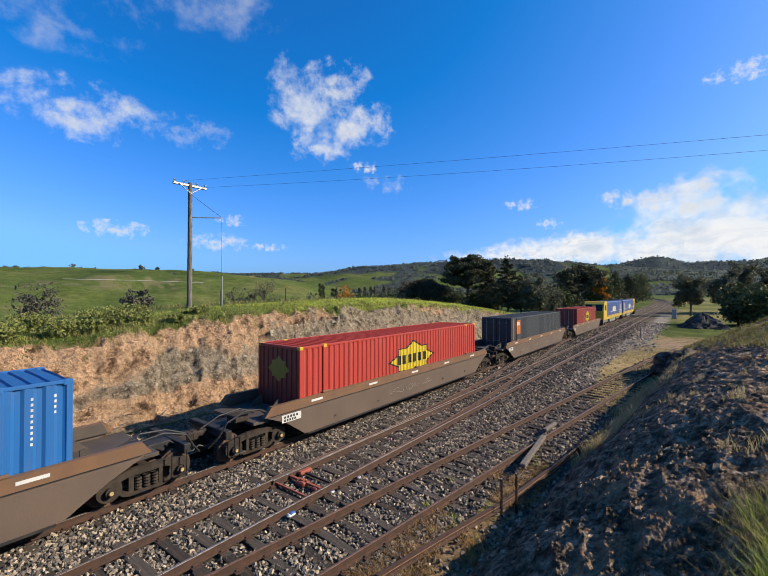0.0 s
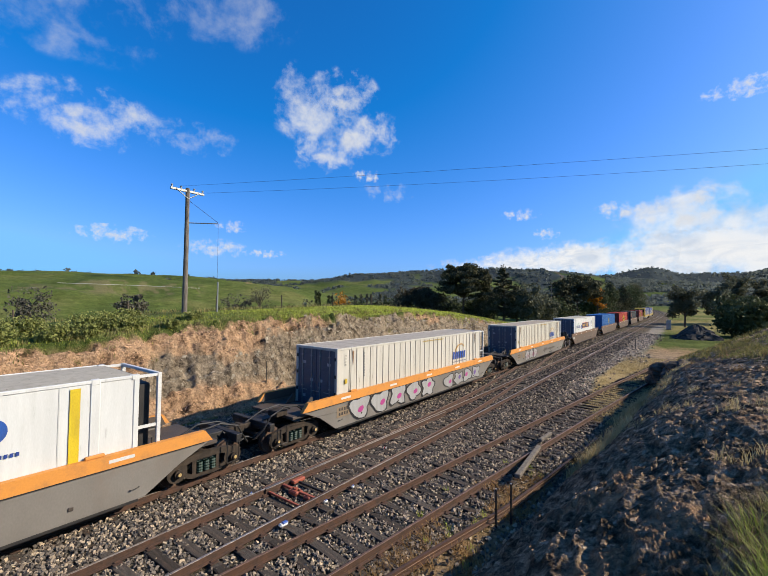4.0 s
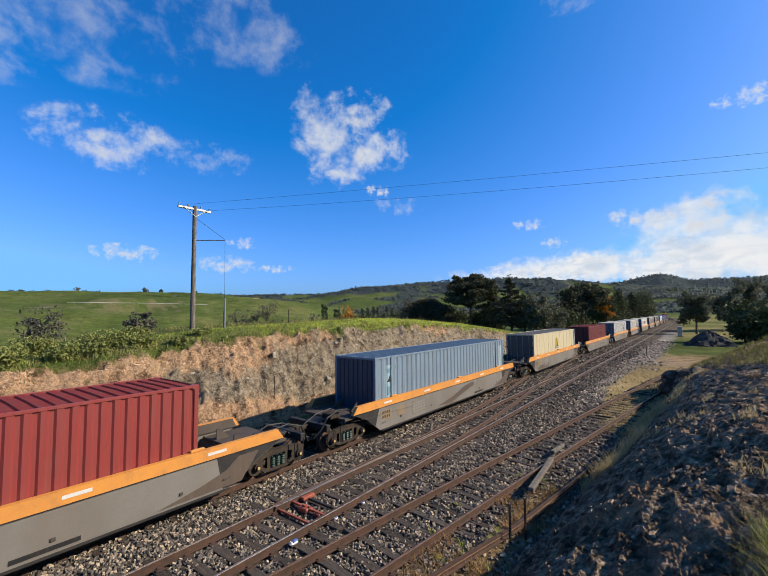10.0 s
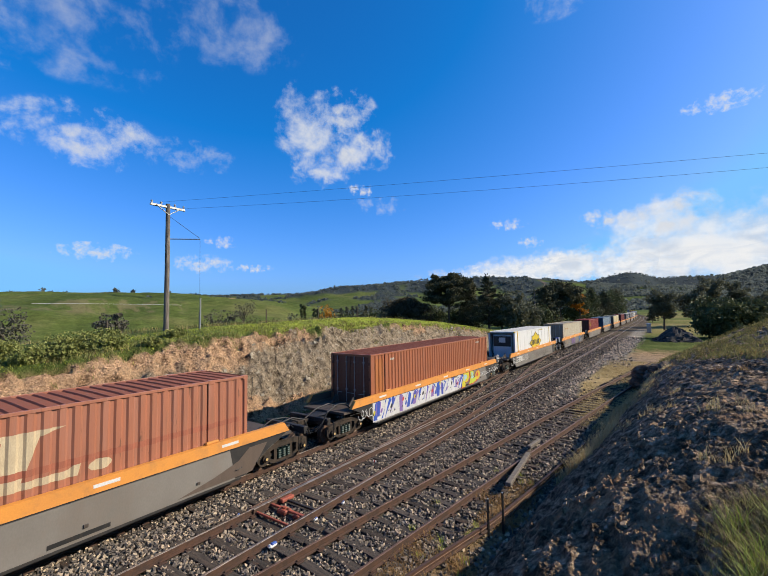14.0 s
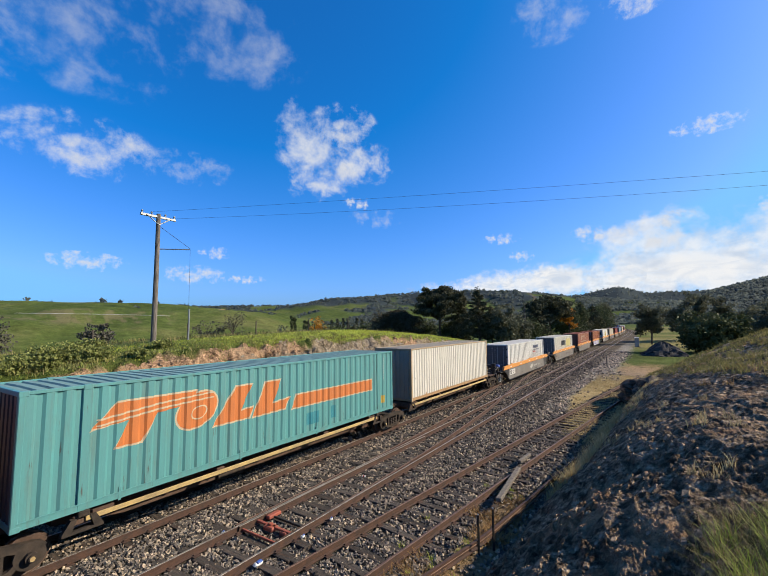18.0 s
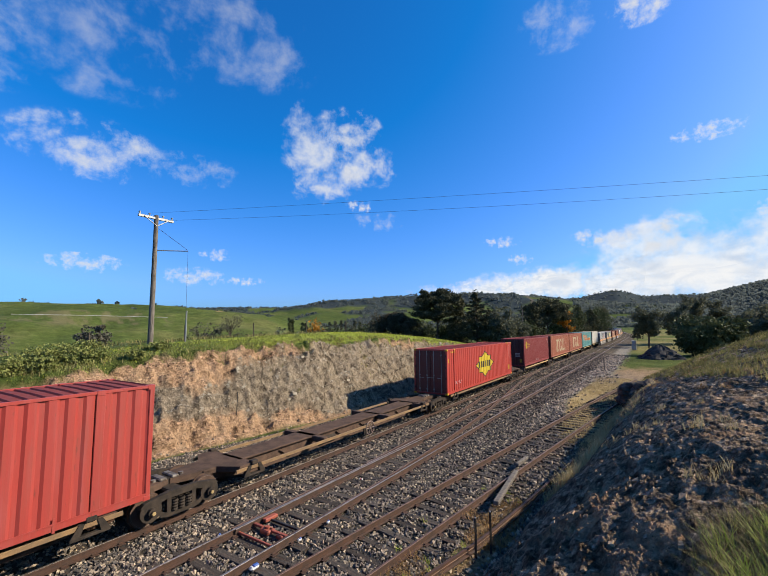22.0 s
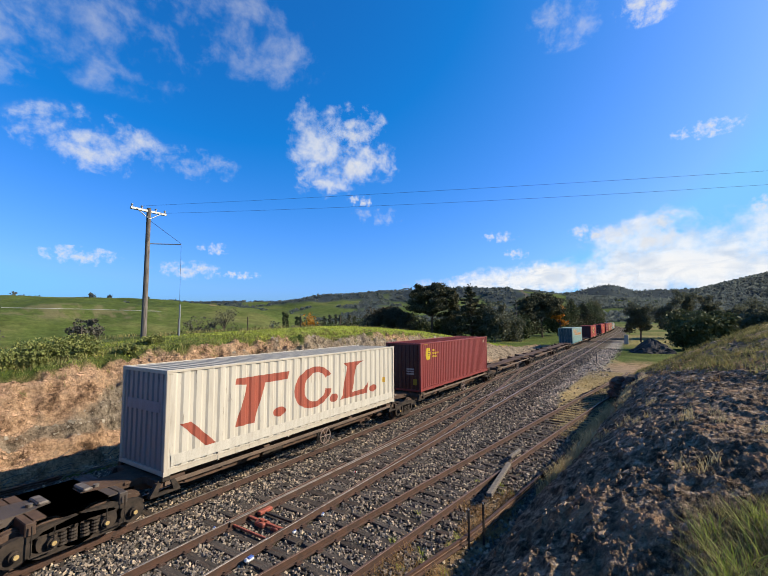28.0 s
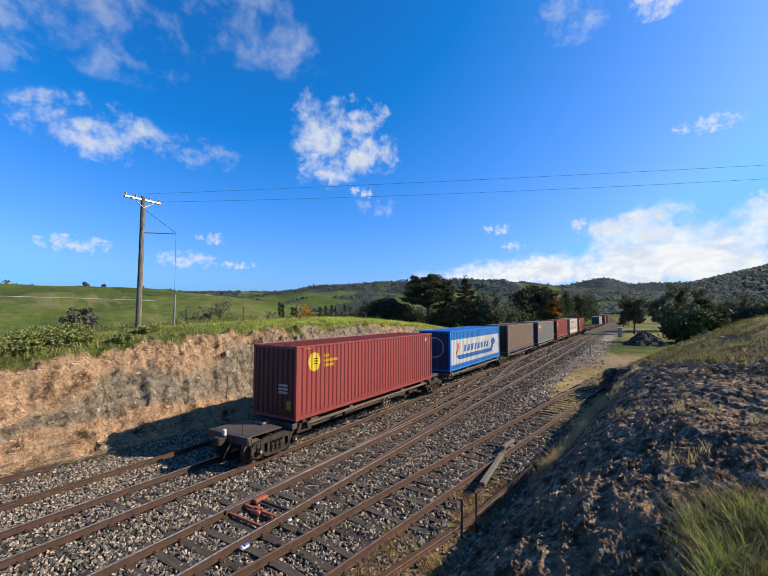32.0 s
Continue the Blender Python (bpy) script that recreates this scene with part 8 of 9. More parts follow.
# ---- trees, bushes and woods ----
def leaf_quads(centres, size, rng, long_=1.6, droop=0.0):
    """Leaf-clump blades: one lozenge for each centre, turned at random."""
    n = len(centres)
    d = rng.normal(size=(n, 3))
    d[:, 2] -= droop
    d /= np.linalg.norm(d, axis=1, keepdims=True)
    s = np.cross(d, rng.normal(size=(n, 3)))
    s /= np.linalg.norm(s, axis=1, keepdims=True) + 1e-9
    L = (size * rng.uniform(0.6, 1.3, n))[:, None]
    c = np.asarray(centres)
    v = np.stack([c - d * L * long_ / 2, c + s * L * 0.5 + d * L * 0.1, c + d * L * long_ / 2, c - s * L * 0.5 - d * L * 0.1], 1).reshape(-1, 3)
    return v, np.arange(4 * n).reshape(-1, 4)


def tree(x, y, top, width, style, label, material, seed, name="tree", base=None, leaf=0.42, n=2600, bare=0.0, trunk_share=0.35):
    """A tapered trunk, limbs and a ragged crown of many leaf clumps."""
    rng = np.random.default_rng(seed)
    z0 = height(x, y) - 0.15 if base is None else base
    H = top - z0
    th = thing(name, label, "tree" if name != "bush" else "bush", at=pose(x, y, z0))
    r0 = max(0.04, H * 0.022)
    ends, limbs = [], []
    lean = rng.normal(size=2) * 0.03 * H
    trunk_top = H * (0.93 if style == "cone" else 0.72)
    tp = [(lean[0] * t + 0.012 * H * math.sin(5 * t + seed), lean[1] * t, trunk_top * t) for t in np.linspace(0, 1, 7)]
    part("trunk", Bag().tube(tp, r0, 9, r0 * 0.25), M_BARK, th)
    k = {"cone": 58, "spread": 26, "dome": 22, "round": 16, "tall": 16, "bush": 9, "poplar": 10}[style]
    for i in range(k):
        a = i * 2.4 + rng.uniform(-0.4, 0.4)
        q = (i + 0.5) / k
        if style == "cone":
            h0 = H * (0.10 + 0.84 * q)
            reach = width / 2 * (1.04 - q) ** 0.8 * rng.uniform(0.62, 1.12)
            up = 0.16 * reach
        elif style == "dome":
            h0 = H * (0.34 + 0.36 * q)
            reach = width / 2 * rng.uniform(0.35, 0.95)
            up = H * rng.uniform(0.10, 0.24)
        elif style == "spread":
            h0 = H * (trunk_share + (0.70 - trunk_share) * q)
            reach = width / 2 * rng.uniform(0.30, 0.92) * (1.0 - 0.30 * q)
            up = H * rng.uniform(0.10, 0.30) * (0.5 + q)
        elif style == "poplar":
            h0, reach, up = H * (0.1 + 0.75 * q), width / 2 * (1 - 0.75 * q) * rng.uniform(0.5, 1), H * 0.14
        else:
            h0 = H * (trunk_share * 0.6 + (0.62 - trunk_share * 0.6) * q)
            reach = width / 2 * rng.uniform(0.45, 0.98)
            up = H * rng.uniform(0.05, 0.34) * (0.4 + 0.8 * q)
        t = min(h0 / trunk_top, 1)
        p0 = np.array([lean[0] * t, lean[1] * t, h0])
        p2 = p0 + [reach * math.cos(a), reach * math.sin(a), up]
        p1 = (p0 + p2) / 2 + [0, 0, up * 0.25]
        limbs.append((p0, p1, p2))
        ends.append((p1, p2, reach))
    for p0, p1, p2 in limbs:
        part("limb", Bag().tube([p0, p1, p2], r0 * 0.42, 5, r0 * 0.08), M_BARK, th)
    cs = []
    per = int(n * (1 - bare) / k)
    for p1, p2, reach in ends:
        rr = {"cone": 0.20, "spread": 0.44, "dome": 0.16, "round": 0.46, "tall": 0.46, "bush": 0.42, "poplar": 0.85}[style] * max(reach, width * (0.24 if style != "cone" else 0.16))
        tt = rng.uniform(0.15, 1.08, per)[:, None] ** 0.8
        g = rng.normal(size=(per, 3))
        g /= np.linalg.norm(g, axis=1, keepdims=True)
        g *= (rng.uniform(0, 1, per) ** 0.36)[:, None]
        g[:, 2] *= {"cone": 0.55, "spread": 0.62}.get(style, 0.8)
        cs.append(p1 + (p2 - p1) * (2 * tt - 1).clip(-0.6, 1.1) + g * rr)
    if style in ("round", "bush"):
        g = rng.normal(size=(n // 3, 3))
        g /= np.linalg.norm(g, axis=1, keepdims=True)
        lump = 1 + 0.22 * np.sin(g[:, :1] * 5 + seed) * np.cos(g[:, 1:2] * 6) + 0.1 * np.sin(g[:, 2:] * 9)
        cs.append(np.array([lean[0], lean[1], H * 0.52]) + g * lump * [width * 0.46, width * 0.46, H * 0.44])
    if style == "dome":
        m_ = 74
        u, a_ = np.sqrt(rng.uniform(0, 1, m_)), rng.uniform(0, 2 * math.pi, m_)
        low = rng.uniform(0, 1, m_) ** 1.6
        cc = np.stack([width * 0.43 * u * np.cos(a_) + lean[0], width * 0.43 * u * np.sin(a_) + lean[1], H * (0.95 - 0.24 * u ** 2 - 0.26 * low)], 1)
        for q_ in cc:
            g = rng.normal(size=(n // m_, 3))
            g /= np.linalg.norm(g, axis=1, keepdims=True)
            cs.append(q_ + g * (rng.uniform(0.2, 1, n // m_) ** 0.4)[:, None] * rng.uniform(0.07, 0.12) * width * np.array([1, 1, 0.55]))
    if style == "cone":
        cs.append(np.array([lean[0], lean[1], H * 0.93]) + rng.normal(size=(90, 3)) * [width * 0.03, width * 0.03, H * 0.04])
    c = np.concatenate(cs)
    c[:, 2] = np.maximum(c[:, 2], 0.15)
    v, f = leaf_quads(c, leaf, rng)
    part("crown", fast_mesh("crown", v, f, material), material, th)
    return th


def polar(az, r):
    return r * math.sin(radians(az)), r * math.cos(radians(az))


def el_top(el, r):
    return 5.31 + r * math.tan(radians(el))


x, y = polar(-25.7, 112)
tree(x, y, el_top(5.5, 112), 15.0, "dome", "tall dark pine with a broad domed crown beside the paddock", M_PINE, 3, n=14000, leaf=0.30, trunk_share=0.22)
x, y = polar(-31.5, 116)
tree(x, y, el_top(2.1, 116), 12.0, "dome", "dark spreading pine with a low brownish crown", M_BROWNPINE, 4, n=8000, leaf=0.30)
for i, (az, r, el, w, mt) in enumerate(((-33.4, 118, 1.5, 9, M_BROWNPINE), (-30.0, 112, 1.3, 9, M_BROWNPINE), (-28.2, 120, 0.7, 9, M_HEDGE), (-24.6, 116, 0.3, 8, M_HEDGE), (-22.6, 112, 1.6, 7, M_PINE), (-15.2, 112, 1.1, 7, M_GUM), (-13.9, 120, 0.7, 7, M_HEDGE))):
    x, y = polar(az, r)
    tree(x, y, el_top(el, r), w, "round", "low brownish tree at the foot of the pines" if mt is M_BROWNPINE else "low dark tree at the foot of the pines", mt, 32 + i, n=2600, leaf=0.34, trunk_share=0.06)
x, y = polar(-20.2, 104)
tree(x, y, el_top(5.0, 104), 11.5, "cone", "dark conical pine with layered boughs", M_PINE, 5, n=14000, leaf=0.28)
x, y = polar(-17.2, 102)
tree(x, y, el_top(2.4, 102), 7.0, "round", "olive green tree beside the dark pine", M_GUM, 6, n=2400, leaf=0.45)
x, y = polar(-18.6, 110)
tree(x, y, el_top(2.4, 110), 9.0, "cone", "low dark conifer beside the pine", M_PINE, 31, n=5000, leaf=0.3)
for i, (az, r, el, w, st, mt, lb) in enumerate((
        (-12.9, 132, 3.0, 10, "cone", M_PINE, "dark pine in the row beside the line"), (-11.1, 140, 3.75, 14, "dome", M_PINE, "tall dark pine with an uneven crown"),
        (-9.2, 158, 2.7, 12, "round", M_HEDGE, "dark dense tree in the row"), (-7.6, 190, 2.6, 13, "cone", M_PINE, "dark pine in the row beside the line"),
        (-6.4, 235, 2.2, 13, "cone", M_PINE, "dark pine behind the train"), (-5.4, 280, 2.0, 14, "round", M_HEDGE, "dark dense tree at the bend"),
        (-4.75, 330, 2.4, 15, "spread", M_GUM, "tall gum tree at the bend of the line"))):
    x, y = polar(az, r)
    tree(x, y, el_top(el, r), w * 1.15, st, lb, mt, 40 + i, n=7000, leaf=0.38, trunk_share=0.2)
x, y = polar(-9.0, 146)
tree(x, y, el_top(2.95, 146), 4.4, "tall", "small orange autumn tree among dark pines", M_AUTUMN, 50, n=700, leaf=0.5, trunk_share=0.5)
for i, (az, r, el, w, st, mt, lb) in enumerate((
        (4.9, 92, 0.95, 7.8, "round", M_HEDGE, "large dark rounded tree beside the paddock"), (6.9, 96, 0.8, 6.5, "round", M_HEDGE, "dark rounded tree beside the paddock"),
        (-0.1, 122, 2.6, 6.5, "tall", M_GUM, "slender gum tree with an open crown"), (2.6, 140, 2.7, 9.0, "tall", M_GUM, "tall gum tree with an open crown"),
        (4.4, 150, 2.9, 10.0, "spread", M_GUM, "tall spreading gum tree beside the paddock"), (8.4, 118, 1.9, 8.0, "tall", M_GUM, "pale green gum tree behind the bank"), (10.2, 112, 1.6, 7.0, "round", M_GUM, "pale olive gum tree behind the bank"),
        (12.2, 104, 2.2, 8.5, "tall", M_GUM, "gum tree behind the grassy bank"), (14.5, 110, 2.5, 9.0, "spread", M_GUM, "spreading gum tree behind the bank"),
        (6.3, 160, 2.2, 10, "spread", M_GUM, "distant olive gum tree by the paddock"), (9.6, 150, 2.3, 9, "tall", M_GUM, "distant slender gum tree by the paddock"))):
    x, y = polar(az, r)
    tree(x, y, el_top(el, r), w, st, lb, mt, 60 + i, n=5200, leaf=0.34, trunk_share=0.12 if st == "round" else 0.38)
x, y = polar(-1.25, 185)
tree(x, y, el_top(0.05, 185), 4.0, "cone", "small dark conical tree in the paddock", M_PINE, 75, n=800, leaf=0.4)
x, y = polar(-78.1, 66)
tree(x, y, el_top(0.9, 66), 5.6, "bush", "sparse greyish tree with bare twigs", M_GREYBUSH, 80, n=1300, leaf=0.2, trunk_share=0.2)
x, y = polar(-68.8, 46)
tree(x, y, el_top(0.25, 46), 2.7, "bush", "dense greyish bush behind the fence", M_GREYBUSH, 81, n=1500, leaf=0.16, trunk_share=0.1)
x, y = polar(-54.2, 78)
tree(x, y, el_top(2.3, 78), 6.2, "tall", "bare grey tree with fine twigs", M_GREYBUSH, 82, n=1700, leaf=0.14, trunk_share=0.2)
for i, (az, r, el, w) in enumerate(((-57.6, 78, 0.4, 4.4), (-56.3, 80, 0.6, 4.6), (-51.5, 88, -1.0, 2.6), (-49.8, 92, -0.7, 3.6), (-63.9, 40, -1.75, 1.2), (-48.0, 96, -0.9, 4.0), (-45.5, 100, -0.9, 4.5))):
    x, y = polar(az, r)
    tree(x, y, el_top(el, r), w, "bush", "dark grey-green scrub bush", M_GREYBUSH if i < 2 else M_HEDGE, 90 + i, "bush", n=900, leaf=0.2, trunk_share=0.05)
for i, (az, r, el, w) in enumerate(((-46.3, 260, 1.45, 3.8), (-45.7, 262, 1.3, 3.6), (-44.9, 262, 0.75, 4.0), (-44.2, 264, 0.6, 4.0), (-41.0, 300, 0.75, 4.5), (-40.2, 300, 0.95, 4.2), (-39.4, 305, 1.0, 4.4), (-38.6, 300, 0.9, 4.2), (-37.6, 300, 1.0, 4.4), (-36.8, 305, 0.8, 4.6))):
    x, y = polar(az, r)
    tree(x, y, el_top(el, r), w, "poplar", "tall narrow poplar in the valley", M_HEDGE if i < 4 else M_GUM, 100 + i, n=1100, leaf=0.7)
x, y = polar(-42.9, 255)
tree(x, y, el_top(1.0, 255), 11.0, "round", "golden autumn tree in the valley", M_AUTUMN, 120, n=1100, leaf=0.7, trunk_share=0.15)
for i, (az, r, el, w) in enumerate(((-47.5, 240, -0.1, 12), (-44.0, 246, 0.0, 11), (-42.0, 262, 0.2, 10), (-40.5, 270, 0.2, 13), (-38.0, 280, 0.3, 13), (-36.0, 270, 0.4, 14), (-34.4, 230, 0.8, 12), (-29.0, 180, 0.9, 9), (-27.5, 260, 0.4, 12), (-23.0, 240, 0.5, 12), (-15.0, 190, 1.2, 9))):
    x, y = polar(az, r)
    tree(x, y, el_top(el, r), w, "round", "dark rounded tree in the valley", M_HEDGE if i % 2 else M_GUM, 130 + i, n=900, leaf=0.8, trunk_share=0.1)
# green bushes on the rim of the cutting
for i, (x, y, w, h) in enumerate(((-22.4, 5.6, 1.7, 0.7), (-23.2, 7.2, 2.2, 0.95), (-22.3, 8.4, 1.5, 0.7), (-23.8, 8.8, 2.0, 0.85), (-24.8, 5.0, 1.8, 0.9), (-22.0, 3.4, 1.6, 0.9), (-21.9, 6.6, 1.0, 0.6), (-21.6, 10.2, 0.8, 0.4), (-23.2, 12.2, 1.2, 0.4))):
    z = height(x, y)
    tree(x, y, z + h, w, "bush", "leafy green bush on the rim of the cutting", M_BUSH, 150 + i, "bush", n=2400, leaf=0.075, trunk_share=0.05)


def far_woods():
    """Woods on the distant hills, and the trees along the pasture's skyline."""
    rng = np.random.default_rng(5)
    az, r = rng.uniform(-86, 20, 30000), 420 * (3700 / 420) ** rng.uniform(0, 1, 30000)
    x, y = r * np.sin(np.radians(az)), r * np.cos(np.radians(az))
    z, _, _, _, forest, dry, dark, _ = land(x, y)
    keep = (rng.uniform(0, 1, len(x)) < np.where(forest > 0.5, 0.8, np.where((r < 820) & (az > -52), 0.010, 0.003))) & (np.abs(x - bend(y) + 10.5) > 40)
    pts = np.stack([x, y, z], 1)[keep]
    a3, r3 = rng.uniform(-8, 19, 8000), rng.uniform(1350, 2650, 8000)
    x3, y3 = r3 * np.sin(np.radians(a3)), r3 * np.cos(np.radians(a3))
    pts = np.concatenate([pts, np.stack([x3, y3, land(x3, y3)[0]], 1)])
    a2, r2 = rng.choice([-80, -78, -76.5, -74, -69, -63, -61, -59.5, -58, -56, -54.5, -53, -52, -51, -50, -49], 150) + rng.normal(size=150) * 0.5, 840 + rng.normal(size=150) * 14
    x2, y2 = r2 * np.sin(np.radians(a2)), r2 * np.cos(np.radians(a2))
    sky_ = np.stack([x2, y2, land(x2, y2)[0]], 1)
    hs_ = rng.uniform(3.0, 6.5, len(sky_))
    g = rng.normal(size=(len(sky_), 40, 3))
    g /= np.linalg.norm(g, axis=2, keepdims=True)
    cs_ = sky_[:, None, :] + g * rng.uniform(0.3, 1, (len(sky_), 40, 1)) * hs_[:, None, None] * [0.8, 0.8, 0.5] + np.array([0, 0, 0.55]) * hs_[:, None, None]
    vv, ff = leaf_quads(cs_.reshape(-1, 3), np.repeat(hs_, 40) * 0.28, rng, 1.2)
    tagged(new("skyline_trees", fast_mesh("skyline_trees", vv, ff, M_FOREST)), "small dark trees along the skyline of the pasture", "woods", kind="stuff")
    n = len(pts)
    size = rng.uniform(4.0, 8.5, n) * (0.55 + 0.45 * np.clip(np.hypot(pts[:, 0], pts[:, 1]) / 1500, 0, 1.6))
    k = 9
    g = rng.normal(size=(n, k, 3))
    g /= np.linalg.norm(g, axis=2, keepdims=True)
    c = pts[:, None, :] + g * size[:, None, None] * [0.62, 0.62, 0.42] + np.array([0, 0, 0.5]) * size[:, None, None]
    c = c.reshape(-1, 3)
    vv, ff = leaf_quads(c, np.repeat(size, k) * 0.8, rng, 1.2)
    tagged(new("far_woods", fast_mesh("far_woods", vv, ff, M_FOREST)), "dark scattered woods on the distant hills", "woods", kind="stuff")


far_woods()


# ---- grasses ----
def blades(name, x, y, length, width, material, label, lean=0.45, seed=1, droop=0.5, segs=3, clump=0.0):
    rng = np.random.default_rng(seed)
    n = len(x)
    z = land(x, y)[0] - 0.02
    a = rng.uniform(0, 2 * math.pi, n)
    L = length * rng.uniform(0.5, 1.25, n)
    out = lean * rng.uniform(0.2, 1.3, n) * L
    w = width * rng.uniform(0.7, 1.3, n)
    vs = []
    for s in range(segs + 1):
        t = s / segs
        px = x + np.cos(a) * out * t ** 1.7
        py = y + np.sin(a) * out * t ** 1.7
        pz = z + L * (t - droop * 0.35 * t * t * lean)
        ww = w * (1 - t) ** 0.7 / 2 + 0.0004
        vs.append(np.stack([px - np.sin(a) * ww, py + np.cos(a) * ww, pz], 1))
        vs.append(np.stack([px + np.sin(a) * ww, py - np.cos(a) * ww, pz], 1))
    v = np.stack(vs, 1).reshape(-1, 3)
    k = 2 * (segs + 1)
    q = np.concatenate([np.arange(n)[:, None] * k + [2 * s, 2 * s + 1, 2 * s + 3, 2 * s + 2] for s in range(segs)])
    tagged(new(name, fast_mesh(name, v, q, material)), label, "grass", kind="stuff")


def tufts(n, x0, x1, y0, y1, seed, spread=0.1, per=12, keep=None):
    rng = np.random.default_rng(seed)
    cx, cy = rng.uniform(x0, x1, n // per), rng.uniform(y0, y1, n // per)
    if keep is not None:
        k = keep(cx, cy)
        cx, cy = cx[k], cy[k]
    m = len(cx) * per
    return np.repeat(cx, per) + rng.normal(size=m) * spread, np.repeat(cy, per) + rng.normal(size=m) * spread


def rim_grass(u0, u1):
    def keep(x, y):
        foot = -17.5 + 1.2 * smooth((y - 8) / 12)
        d = foot - x
        return (d > u0 + 0.5 * fbm(x, y, 3, 87)) & (d < u1)
    return keep


x, y = tufts(32000, -27, -19, 2, 75, 201, 0.14, 10, rim_grass(3.5, 9))
blades("rim_grass", x, y, 0.12, 0.028, M_GRASS, "bright green grass along the rim of the cutting", 0.6, 301, segs=2)
x, y = tufts(11000, -26, -18.5, 0, 26, 213, 0.13, 12, rim_grass(3.3, 7.5))
blades("rim_tall_grass", x, y, 0.24, 0.022, M_BUSH, "tall pale green weeds along the rim", 0.7, 313, segs=2)
x, y = tufts(30000, -27, -18, 16, 66, 218, 0.14, 10, rim_grass(3.3, 10))
blades("rim_lush_grass", x, y, 0.11, 0.045, M_LUSH, "short lime green grass on the crest of the cutting", 0.7, 318, segs=2)
x, y = tufts(9000, -24, -18.5, 2, 60, 202, 0.12, 10, rim_grass(2.9, 5))
blades("rim_dry_grass", x, y, 0.32, 0.03, M_MIXGRASS, "half-dry grass hanging over the cut edge", 0.8, 302, segs=2)
x, y = tufts(8000, -60, -23, -4, 60, 203, 0.3, 10)
blades("paddock_grass", x, y, 0.32, 0.06, M_MIXGRASS, "rough grass behind the rim", 0.6, 303, segs=2)


x, y = tufts(5200, -20.4, -17.6, 2, 40, 212, 0.07, 26, lambda x, y: fbm(x * 0.5, y * 0.35, 3, 43) > 0.22)
blades("face_wiry_grass", x, y, 0.30, 0.014, M_MIXGRASS, "wiry half-dry tufts on the cut earth face", 1.0, 312, segs=3)


def fore_bank(seed, near=0.25):
    def keep(x, y):
        return (x > near + 0.10 * (y - 4.5) + 0.3 * fbm(x * 2, y * 2, 2, seed)) & (np.hypot(x, y) > 4.2)
    return keep


x, y = tufts(3600, -0.3, 3.4, 4.2, 6.6, 204, 0.04, 24, fore_bank(23, 0.34))
blades("bank_grass", x, y, 0.34, 0.014, M_BANKGRASS, "long green grass on the bank in the foreground", 0.75, 304, segs=4)
x, y = tufts(4200, -0.4, 3.6, 4.2, 6.9, 205, 0.10, 18, fore_bank(27))
blades("bank_dry_grass", x, y, 0.26, 0.009, M_MIXGRASS, "dry tangled grass on the bank in the foreground", 1.4, 305, segs=4)
x, y = tufts(3000, -0.4, 3.6, 4.2, 6.9, 214, 0.14, 18, fore_bank(25))
blades("bank_stems", x, y, 0.34, 0.006, M_STEMS, "dark wiry stems among the foreground grass", 1.2, 314, segs=4)
x, y = tufts(5000, -0.4, 3.6, 4.2, 6.9, 215, 0.06, 26, fore_bank(29, 0.4))
blades("bank_olive_tufts", x, y, 0.20, 0.016, M_OLIVEGRASS, "olive tufts in the foreground grass", 1.0, 315, segs=3)
GRASS_EDGE = ([11, 16, 20, 26, 30, 40], [5.4, 3.8, 2.7, 1.4, 0.5, -1.0])
x, y = tufts(26000, -1.5, 12, 11, 46, 216, 0.14, 14, lambda x, y: (x > np.interp(y, *GRASS_EDGE) + 0.9 * fbm(x * 0.7, y * 0.7, 3, 30)) & (fbm(x * 0.5, y * 0.5, 3, 31) > -0.2))
blades("bank_olive_grass", x, y, 0.30, 0.024, M_OLIVEGRASS, "dark olive grass over the top of the bank", 0.9, 316, segs=2)
x, y = tufts(26000, -1.5, 12, 12, 46, 206, 0.10, 16, lambda x, y: (x > np.interp(y, *GRASS_EDGE) - 0.1 + 0.9 * fbm(x * 0.7, y * 0.7, 3, 30)) & (fbm(x * 0.8, y * 0.8, 3, 29) > -0.02))
blades("bank_top_grass", x, y, 0.34, 0.020, M_MIXGRASS, "rough half-dry grass over the top of the bank", 0.8, 306, segs=3)
x, y = tufts(3400, -1.0, 7, 10, 34, 217, 0.09, 26, lambda x, y: (x > np.interp(y, *GRASS_EDGE) - 1.6) & (fbm(x * 0.7, y * 0.7, 3, 47) > 0.12))
blades("bank_brown_tufts", x, y, 0.30, 0.012, M_BROWNGRASS, "rusty brown tufts on the rock shelf", 0.9, 317, segs=3)
x, y = tufts(2600, -2.2, 2.4, 8, 26, 211, 0.08, 26, lambda x, y: fbm(x * 0.9, y * 0.7, 3, 41) > 0.18)
blades("bank_straw_tufts", x, y, 0.26, 0.012, M_DRYGRASS, "straw tufts in the cracks of the rock bank", 0.8, 311, segs=3)
x, y = tufts(8500, -3.1, -1.7, 13.5, 30, 207, 0.10, 26, lambda x, y: np.abs(x - np.interp(y, [13, 17, 24, 32], [-2.7, -2.45, -2.0, -1.5])) < 0.35)
blades("foot_dry_grass", x, y, 0.42, 0.020, M_DRYGRASS, "pale dry grass at the foot of the rock bank", 0.6, 307, segs=3)
